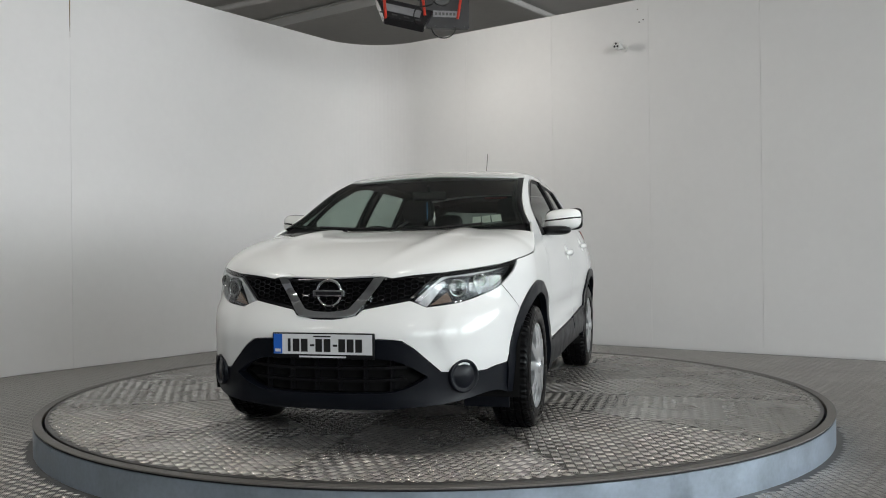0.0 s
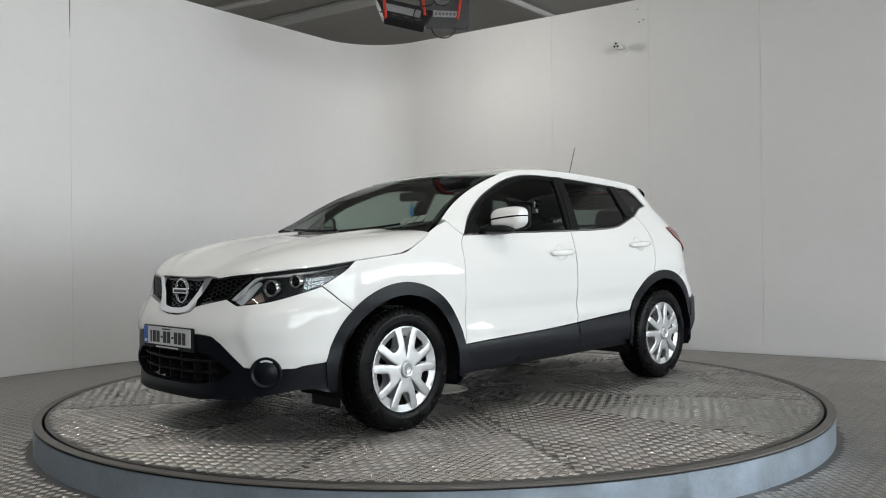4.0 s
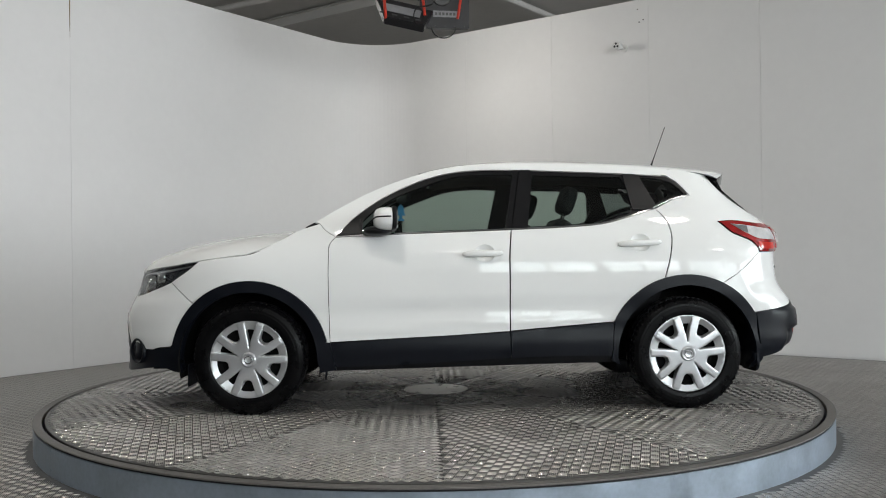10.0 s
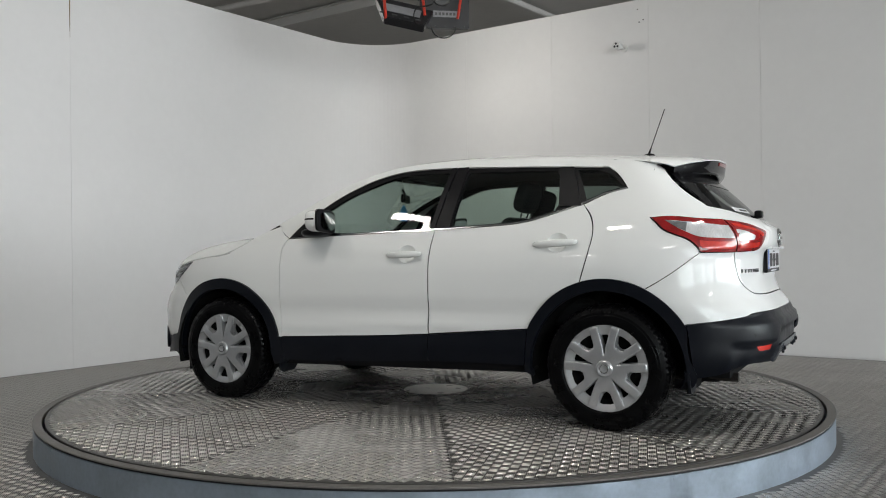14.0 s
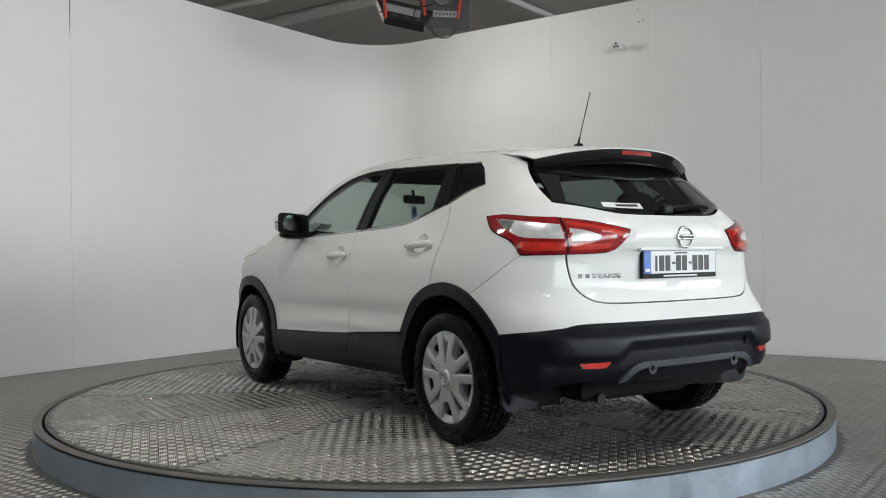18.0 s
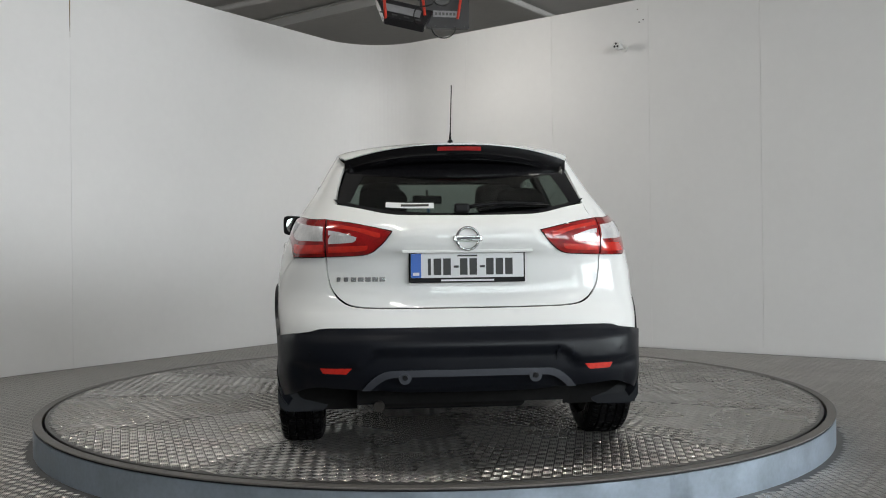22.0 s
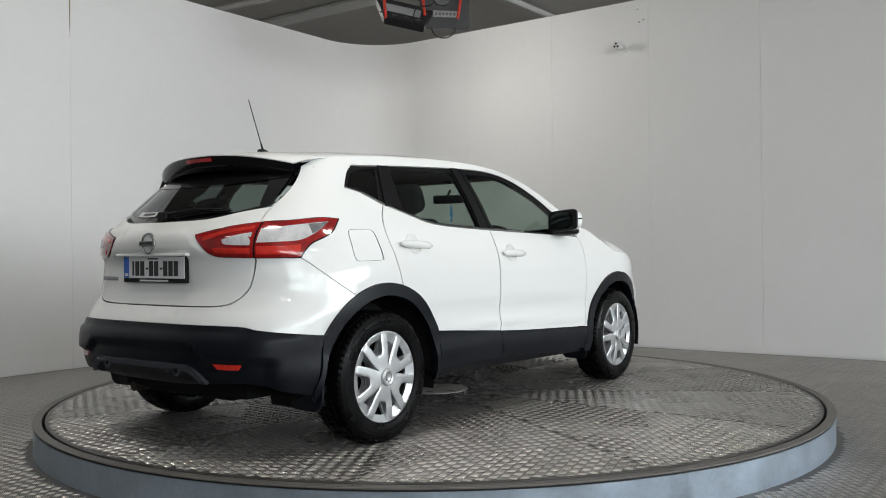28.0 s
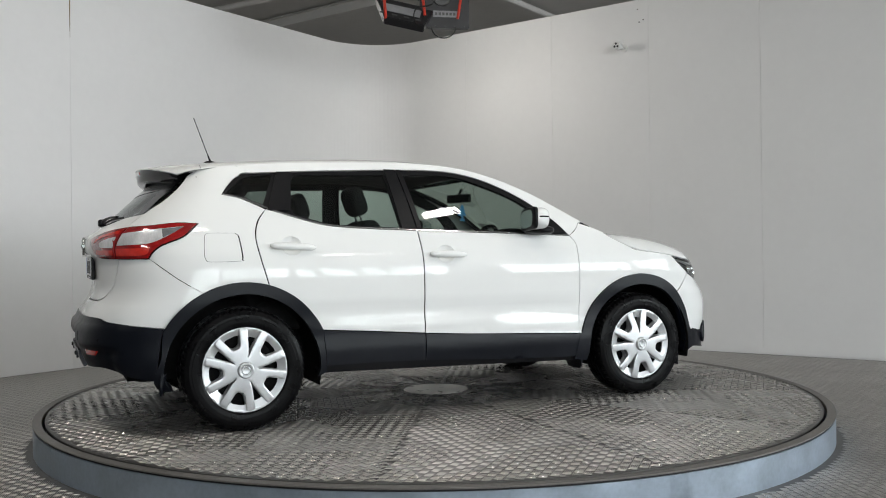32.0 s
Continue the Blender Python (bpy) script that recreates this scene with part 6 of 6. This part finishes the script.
    # inner linings and load space
    for mi in (False, True):
        lining = outline([S(0.82, 0.32), S(0.82, 1.055)], [S(0.82, 1.055), S(0.08, 1.080), S(-0.61, 1.105), S(-0.82, 1.12), S(-1.40, 1.296)], [S(-1.40, 1.296), S(-1.26, 1.428), S(-1.245, 1.436)], [S(-1.245, 1.436), S(-1.55, 1.430)], [S(-1.55, 1.430), S(-1.72, 1.17)], [S(-1.72, 1.17), S(-1.70, 0.80)], [S(-1.70, 0.80), S(-0.88, 0.80)], [S(-0.88, 0.80), S(-0.86, 0.32)], [S(-0.86, 0.32), S(0.82, 0.32)])
        sheet("inner_lining", [lining], WW, M_DASH, car, off=-0.055, flange=0, step=0.08, mirror=mi)
        top = [(0.80, 1.085), (0.708, 1.185), (0.571, 1.288), (0.431, 1.366), (0.253, 1.437), (0.074, 1.478), (-0.284, 1.490), (-0.857, 1.468), (-1.245, 1.444)]
        strip = outline([S(x, z - 0.03) for x, z in top], [S(x, min(z + 0.03, rail_z(x))) for x, z in top[::-1]])
        sheet("pillar_lining", [strip], WW, M_DASH, car, off=-0.030, flange=0, step=0.06, mirror=mi)
    part("load_cover", soft_box(-1.82, -1.25, -0.56, 0.56, 1.06, 1.085, 0.01), M_DASH, car, "black load cover")
    part("tailgate_lining", soft_box(-1.93, -1.90, -0.52, 0.52, 0.74, 1.10, 0.01), M_DASH, car)


def underbody(car):
    bm = bmesh.new()
    add_box(bm, -0.88, 0.86, -0.70, 0.70, 0.265, 0.36)
    add_box(bm, -1.90, -0.88, -0.50, 0.50, 0.265, 0.70)
    add_box(bm, 0.86, 2.02, -0.46, 0.46, 0.235, 0.72)
    add_box(bm, 1.76, 1.96, -0.60, 0.60, 0.26, 0.66)
    add_box(bm, -1.98, -1.76, -0.62, 0.62, 0.36, 0.66)
    part("floor_pan", bm, M_UNDER, car, "dark underbody")
    for fx, r in ((FAX, 0.425), (RAX, 0.435)):
        for sy in (1, -1):
            bm = bmesh.new()
            n = 28
            rows = []
            for k in range(n + 1):
                a = radians(-14 + 208 * k / n)
                rows.append([bm.verts.new((fx + r * math.cos(a), sy * y, HUB_Z + r * math.sin(a))) for y in (0.50, 0.70, 0.862)])
            for p, q in zip(rows, rows[1:]):
                for j in range(2):
                    bm.faces.new((p[j], p[j + 1], q[j + 1], q[j]))
            part("wheel_arch_liner", bm, M_UNDER, car, "black wheel arch liner")
            part("brake_disc", cyl(0.15, 0.02, Matrix.Translation((fx, sy * 0.72, HUB_Z)) @ Matrix.Rotation(math.pi / 2, 4, "X"), 28), M_DISC, car)
            part("suspension_arm", tube([(fx, sy * 0.74, HUB_Z - 0.05), (fx - 0.04, sy * 0.40, 0.27)], 0.025), M_UNDER, car)
    part("rear_axle_beam", tube([(RAX + 0.05, -0.70, 0.27), (RAX + 0.05, 0.70, 0.27)], 0.035), M_UNDER, car)
    part("exhaust_pipe", tube([(-1.55, 0.36, 0.25), (-1.80, 0.40, 0.262), (-1.93, 0.40, 0.258)], 0.026, 12), M_RUST, car, "dull steel exhaust tail pipe")
    part("silencer", soft_box(-1.84, -1.60, -0.30, 0.42, 0.225, 0.30, 0.03), M_UNDER, car)


def wheels(car):
    R0 = 0.232

    def dish(u, v):
        r = math.hypot(u, v)
        return Vector((u, v, -0.052 + 0.049 * (r / R0) ** 2 - 0.006 * max(0.0, (r - 0.226) / 0.010) ** 2))

    def arm_map(u, v):
        r = math.hypot(u, v)
        return Vector((u, v, 0.008 - 0.009 * (r / R0) ** 2))
    plate_loops = [[(R0 * math.cos(2 * math.pi * k / 72), R0 * math.sin(2 * math.pi * k / 72)) for k in range(72)]]
    star = []
    # five forked spokes: a long pointed slot between two forks, a short round notch within each
    polar = lambda r, a: (r * math.cos(a), r * math.sin(a))
    half_w = 0.0228
    for k in range(5):
        for a, gap_to, fork in ((72 * k - 15.5, 31, False), (72 * k + 15.5, 41, True)):
            a, m, b = radians(a), radians(a + gap_to / 2), radians(a + gap_to)
            tip = math.asin(half_w / 0.224)
            star += [polar(0.2265, a - tip * 0.6), polar(0.2265, a + tip * 0.6)]
            flank = lambda r: m - a - math.asin(half_w / r)
            valley = [(0.222, flank(0.222)), (0.19, flank(0.19)), (0.155, flank(0.155))]
            valley += [(0.136, flank(0.136)), (0.125, 0.11)] if fork else [(0.130, flank(0.130)), (0.105, 0.062), (0.085, 0.040), (0.071, 0.02)]
            star += [polar(r, m - d) for r, d in valley] + [polar(r, m + d) for r, d in valley[::-1]]
            edge = [(0.190, 0.96 * flank(0.190)), (0.165, 0.95 * flank(0.165)), (0.140, 0.9 * flank(0.140)), (0.127, 0.07)] if fork else [(0.176, 0.93 * flank(0.176)), (0.150, 0.92 * flank(0.150)), (0.125, 0.088), (0.100, 0.050), (0.080, 0.02)]
            hole = [polar(r, m - d) for r, d in edge] + [polar(r, m + d) for r, d in edge[::-1]]
            hole += [polar(edge[0][0] + 0.004, m + edge[0][1] * 0.5), polar(edge[0][0] + 0.004, m - edge[0][1] * 0.5)]
            plate_loops.append(hole)
    star = outline(*[[p_, q_] for p_, q_ in zip(star, star[1:] + star[:1])], seg=0.012)
    star_edge = np.array(star)

    def rounded(u, v):
        """A narrow chamfer along the spokes' flanks."""
        d = float(np.min(np.hypot(star_edge[:, 0] - u, star_edge[:, 1] - v)))
        return -0.0030 * max(0.0, 1 - d / 0.005)
    tyre_prof = [(0.220, -0.080), (0.232, -0.094), (0.236, -0.103), (0.243, -0.1065), (0.262, -0.1095), (0.284, -0.1095), (0.287, -0.1080), (0.300, -0.1070), (0.303, -0.1055), (0.322, -0.098), (0.334, -0.086), (0.3385, -0.070)]
    groove = []
    for y in (-0.060, -0.022, 0.022, 0.060):
        groove += [(0.340, y - 0.005), (0.331, y - 0.004), (0.331, y + 0.004), (0.340, y + 0.005)]
    prof = tyre_prof + groove + [(r, -h) for r, h in tyre_prof[::-1]]
    first = {}
    for fx, sy, ang in ((FAX, 1, 51), (RAX, 1, 55), (FAX, -1, 25), (RAX, -1, 5)):
        drum = spin([(0.0, -0.02), (0.10, -0.02), (0.11, 0.02), (0.175, 0.03), (0.205, 0.060), (0.218, 0.082), (0.224, 0.080), (0.222, -0.09), (0.0, -0.09)], 48) if not first else None
        side = Matrix.Rotation(-math.pi / 2 * sy, 4, "X")
        if drum is not None:
            wheel = part("wheel", drum, M_UNDER, car, "steel wheel with black tyre and silver cover", smooth=False)
            first["wheel"] = wheel.data
        else:
            wheel = new("wheel", first["wheel"])
            wheel.parent = car
            wheel["label"] = "steel wheel with black tyre and silver cover"
        wheel.matrix_basis = Matrix.Translation((fx, sy * 0.782, HUB_Z + 0.010)) @ side @ Matrix.Rotation(radians(ang), 4, "Z")
        if "tyre" not in first:
            bm = spin(prof, 192)
            for v in bm.verts:
                r, a = math.hypot(v.co.x, v.co.y), math.atan2(v.co.y, v.co.x)
                k = round(a / (2 * math.pi / 192)) + (1 if v.co.z > 0 else 0)
                if r > 0.330 and abs(v.co.z) > 0.055 and k % 3 == 0 or r > 0.337 and abs(v.co.z) < 0.05 and k % 6 == 0:
                    v.co.x *= 1 - 0.006 / r
                    v.co.y *= 1 - 0.006 / r
            tyre = part("tyre", bm, M_TYRE, wheel, "black road tyre with fine tread", smooth=False)
            first["tyre"] = tyre.data
            cov = sheet("wheel_cover", plate_loops, dish, M_ALLOY, wheel, step=0.014, flange=0.016, label="silver wheel cover with ten openings")
            first["cover"] = cov.data
            arms = sheet("spokes", [star], arm_map, M_ALLOY, wheel, step=0.008, flange=0.034, relief=rounded, label="raised silver forked spokes")
            first["arms"] = arms.data
            cap = spin([(0.0, 0.008), (0.030, 0.008), (0.035, 0.013), (0.042, 0.011), (0.048, -0.006)], 32)
            ob = part("hub_cap", cap, M_ALLOY, wheel, smooth=True)
            first["cap"] = ob.data
            rg = spin([(0.020, 0.0), (0.020, 0.004), (0.024, 0.004), (0.024, 0.0)], 28)
            ob2 = part("hub_ring", rg, M_CHROME, wheel)
            first["ring"] = ob2.data
            obs = [tyre, cov, ob, ob2, arms]
        else:
            obs = []
            for nm, key in (("tyre", "tyre"), ("wheel_cover", "cover"), ("hub_cap", "cap"), ("hub_ring", "ring"), ("spokes", "arms")):
                o = new(nm, first[key])
                o.parent = wheel
                obs.append(o)
        obs[1].location.z = 0.103
        obs[4].location.z = 0.103
        obs[2].location.z = 0.112
        obs[3].location.z = 0.119


CAR = build_car()


# ---- lamps, camera and roof steel ----
def flood_lamp(at, aim, lit, size=(0.46, 0.34), label=""):
    """A hung work light: finned black case, glass face, stirrup with red clamps. Its face looks down its own -z."""
    w, h = size
    ob = thing("flood_lamp", label or "black hung flood lamp with red clamps and a lit face", "lamp", look(at, aim), group="flood lamps round the turntable")
    body = bmesh.new()
    vs = add_box(body, -w / 2, w / 2, -h / 2, h / 2, 0.0, 0.07)
    for v in vs:
        if v.co.z > 0.05:
            v.co.x *= 0.82
            v.co.y *= 0.75
    bmesh.ops.bevel(body, geom=body.edges[:], offset=0.008, segments=2, affect="EDGES")
    part("case", body, M_LAMP_CASE, ob)
    for k in range(9):
        y = -h * 0.33 + h * 0.66 * k / 8
        part("cooling_fin", box(-w * 0.34, w * 0.34, y - 0.003, y + 0.003, 0.070, 0.105), M_LAMP_CASE, ob)
    rim = bmesh.new()
    for x0, x1, y0, y1 in ((-w / 2, w / 2, -h / 2, -h / 2 + 0.025), (-w / 2, w / 2, h / 2 - 0.025, h / 2), (-w / 2, -w / 2 + 0.025, -h / 2 + 0.025, h / 2 - 0.025), (w / 2 - 0.025, w / 2, -h / 2 + 0.025, h / 2 - 0.025)):
        add_box(rim, x0, x1, y0, y1, -0.012, 0.0)
    part("face_frame", rim, M_LAMP_CASE, ob)
    part("glass_face", box(-w / 2 + 0.026, w / 2 - 0.026, -h / 2 + 0.026, h / 2 - 0.026, -0.006, -0.001), M_LAMP_GLASS if lit else M_LAMP_OFF, ob)
    for s in (-1, 1):
        part("stirrup_arm", soft_box(s * (w / 2 + 0.012) - 0.004, s * (w / 2 + 0.012) + 0.004, -0.02, 0.02, 0.0, 0.26, 0.003), M_LAMP_CASE, ob)
        part("red_clamp", soft_box(s * (w / 2 + 0.022) - 0.010, s * (w / 2 + 0.022) + 0.010, -0.014, 0.014, 0.02, 0.16, 0.006), M_RED_PLASTIC, ob)
    part("stirrup_bar", soft_box(-w / 2 - 0.016, w / 2 + 0.016, -0.02, 0.02, 0.255, 0.268, 0.003), M_LAMP_CASE, ob)
    up = ob.matrix_world.inverted() @ Vector((at[0], at[1], HALL_H))
    part("hanger", tube([(0, 0, 0.262), up], 0.012, 8), M_STEEL_DARK, ob)
    return ob


def build_lamps():
    for eye, target, power in FLOODS:
        flood_lamp(eye, target, True, (0.52, 0.23) if eye[1] < 0 else (0.40, 0.26))
    # the pair of work lights hung before the rounded corner, turned to the wall
    rig = thing("hung_work_lights", "pair of black work lights with red handles hung on chains", "lamp", Matrix.Translation((-0.09, 3.30, 3.62)))

    def lamp(name, m, w, h, d, label, taper=1.0):
        bm = bmesh.new()
        vs = add_box(bm, -w / 2, w / 2, -d / 2, d / 2, -h / 2, h / 2)
        for v in vs:
            if v.co.z < 0:
                v.co.x = v.co.x * taper + (w / 2) * (1 - taper) * 0.45
        bmesh.ops.bevel(bm, geom=bm.edges[:], offset=0.008, segments=2, affect="EDGES")
        bmesh.ops.transform(bm, matrix=m, verts=bm.verts)
        ob = part(name, bm, M_LAMP_CASE, rig, label)
        for k in range(4):
            x = -w * 0.2 + w * 0.6 * k / 3
            part("bolt", cyl(0.006, 0.008, m @ Matrix.Translation((x, -d / 2 - 0.002, -h / 2 + 0.02)) @ Matrix.Rotation(math.pi / 2, 4, "X"), 8), M_STEEL_DARK, ob)
        return ob
    tilt = Matrix.Translation((-0.23, 0.0, 0.10)) @ Matrix.Rotation(radians(13), 4, "Y") @ Matrix.Rotation(radians(-38), 4, "X")
    a = lamp("work_light", tilt, 0.66, 0.32, 0.10, "black work light with a pale back panel", 0.66)
    part("back_panel", box(-0.20, 0.20, -0.056, -0.049, -0.05, 0.07, 0, tilt), M_PANEL, a, "pale grey panel")
    for x in (-0.20, -0.07, 0.06, 0.19):
        part("hinge", box(x - 0.03, x + 0.03, -0.058, -0.048, -0.105, -0.085, 0, tilt), M_STEEL_DARK, a)
    tilt2 = Matrix.Translation((0.23, 0.10, 0.23)) @ Matrix.Rotation(radians(8), 4, "Z")
    b = lamp("work_light", tilt2, 0.54, 0.52, 0.09, "black work light seen from behind")
    part("maker_plate", box(-0.13, 0.15, -0.053, -0.044, -0.145, -0.075, 0, tilt2), M_PANEL, b, "grey maker's plate")
    for k in range(6):
        part("maker_bar", box(-0.11 + k * 0.04, -0.085 + k * 0.04, -0.055, -0.051, -0.125, -0.095, 0, tilt2), M_STEEL_DARK, b)
    fan = spin([(0.02, 0.0), (0.09, 0.0), (0.10, 0.012), (0.11, 0.0)], 28)
    bmesh.ops.transform(fan, matrix=tilt2 @ Matrix.Translation((-0.03, -0.048, 0.08)) @ Matrix.Rotation(math.pi / 2, 4, "X"), verts=fan.verts)
    part("fan_grille", fan, M_STEEL_DARK, b)
    for x0, z0, x1, z1 in ((-0.40, 0.03, -0.42, 0.30), (0.02, 0.06, -0.01, 0.32), (0.37, 0.02, 0.42, 0.32)):
        part("red_handle", tube([(x0, -0.12, z0), (x1, -0.10, z1)], 0.016, 8), M_RED_PLASTIC, rig, "red clamp handle")
    for x in (-0.45, -0.05, 0.40):
        part("chain", tube([(x, -0.02, 0.25), (x, -0.02, HALL_H - 3.62)], 0.008, 6), M_STEEL_DARK, rig)
    cable = [(-0.02 + 0.20 * math.sin(t * 2.3) * (1 - 0.3 * t), -0.16, 0.35 - 0.16 * t + 0.03 * math.sin(5 * t)) for t in [i * 0.16 for i in range(16)]]
    part("cable", tube(cable, 0.007, 6), M_BLACK, rig)
    loop = [(0.22 + 0.13 * math.cos(t), -0.10, -0.06 - 0.12 * math.sin(t)) for t in [math.pi * i / 12 for i in range(13)]]
    part("cable", tube(loop, 0.007, 6), M_BLACK, rig)
    for i, (sx, sy) in enumerate(FILL_STRIPS):
        s = thing("fill_strip", "white ceiling strip, unseen, added as fill light", "lamp", Matrix.Translation((sx, sy, HALL_H)), group="strip lights of the hall")
        part("tray", soft_box(-0.75, 0.75, -0.15, 0.15, -0.10, 0.0, 0.01), M_WHITE_PLASTIC, s)


def build_wall_camera():
    p = Vector((2.235, 4.118, 3.60)) + Vector((RIGHT_DIR.x, RIGHT_DIR.y, 0)) * 0.05 - Vector((0, 0, 0.085))
    n = Vector((-0.592, -0.806, 0)).normalized()
    cam_ = thing("security_camera", "small white wall-mounted security camera", "camera", Matrix.Translation(p) @ Matrix.Scale(0.72, 4))
    side = Matrix.Rotation(math.atan2(n.y, n.x), 4, "Z") @ Matrix.Rotation(math.pi / 2, 4, "Y")
    part("mount", cyl(0.062, 0.03, side @ Matrix.Translation((0, 0, 0.020)), 24, bevel=0.004), M_WHITE_PLASTIC, cam_, smooth=False)
    part("arm", tube([n * 0.03, n * 0.10, n * 0.19 + Vector((-0.02, -0.02, 0.0))], 0.024, 10), M_WHITE_PLASTIC, cam_, smooth=True)
    d = Vector((-0.55, -0.82, -0.12)).normalized()
    c = n * 0.21 + Vector((-0.03, -0.03, 0.0))
    q = d.to_track_quat("Z", "Y").to_matrix().to_4x4()
    m = Matrix.Translation(c) @ q
    body = spin([(0.0, -0.08), (0.052, -0.08), (0.062, -0.065), (0.064, 0.065), (0.060, 0.08), (0.052, 0.076), (0.0, 0.076)], 28)
    bmesh.ops.transform(body, matrix=m, verts=body.verts)
    b = part("body", body, M_WHITE_PLASTIC, cam_, smooth=False)
    for a in (90, 210, 330):
        part("lens", cyl(0.017, 0.006, m @ Matrix.Translation((0.029 * math.cos(radians(a)), 0.029 * math.sin(radians(a)), 0.078)), 14), M_LAMP_CASE, b)
    part("knob", cyl(0.012, 0.05, Matrix.Translation(c + Vector((0, 0, -0.055))), 12), M_WHITE_PLASTIC, cam_)
    # screw holes and scuffs left on the board
    for dx, dz in ((0.19, 0.40), (0.17, 0.55), (0.24, 0.42)):
        q2 = p + Vector((0.806, -0.592, 0)) * dx + n * 0.011 + Vector((0, 0, dz - 0.12))
        tagged(mesh_object("wall_plug", cyl(0.008, 0.004, Matrix.Translation(q2) @ side, 8), M_STEEL_DARK), "small dark plug hole in the board", "plug", group="wall plugs")


def build_roof_steel():
    for p, q, r, m_, nm in (((-3.26, 7.21), (-2.45, 6.73), 0.045, M_STEEL_LIGHT, "pale round roof pipe"), ((1.20, 6.84), (1.86, 7.70), 0.045, M_STEEL_LIGHT, "pale round steel roof strut")):
        a, b = Vector((*p, HALL_H - 0.10)), Vector((*q, HALL_H - 0.10))
        d = (b - a).normalized()
        tagged(mesh_object("roof_pipe", tube([a - d * 4, b + d * 0.25] if q[0] > 0 else [a - d * 5, b + d * 6], r, 12), m_), nm, "pipe")
    turn = Matrix.Rotation(math.atan2(RIGHT_DIR.y, RIGHT_DIR.x), 4, "Z")
    for v in (-6.0, 0.6, 4.96, 9.0):
        bm = bmesh.new()
        for z0, z1, w in ((HALL_H - 0.20, HALL_H - 0.19, 0.06), (HALL_H - 0.19, HALL_H - 0.03, 0.006), (HALL_H - 0.045, HALL_H - 0.032, 0.06)):
            add_box(bm, -7.5, 7.5, v - w, v + w, z0, z1, 0, turn)
        tagged(mesh_object("roof_beam", bm, M_CEIL), "grey steel roof beam", "beam", group="roof beams")


build_lamps()
build_wall_camera()
build_roof_steel()


# ---- what moves ----
def motions():
    """The plate and the car on it turn together, clockwise seen from above."""
    turn = [(0, 0.0), (2, 14.52), (4, 29.25), (6, 43.96), (8, 58.5), (10, 73.17), (12, 87.66), (14, 102.17), (16, 116.69), (18, 131.04),
            (20, 145.19), (22, 159.35), (24, 173.41), (26, 187.48), (28, 201.63), (30, 215.77), (32, 229.78)]
    for ob in (TURNTABLE, CAR):
        walk(ob, [(t, pose(0, 0, DISC_TOP, 0, 0, HEADING - a)) for t, a in turn])


motions()
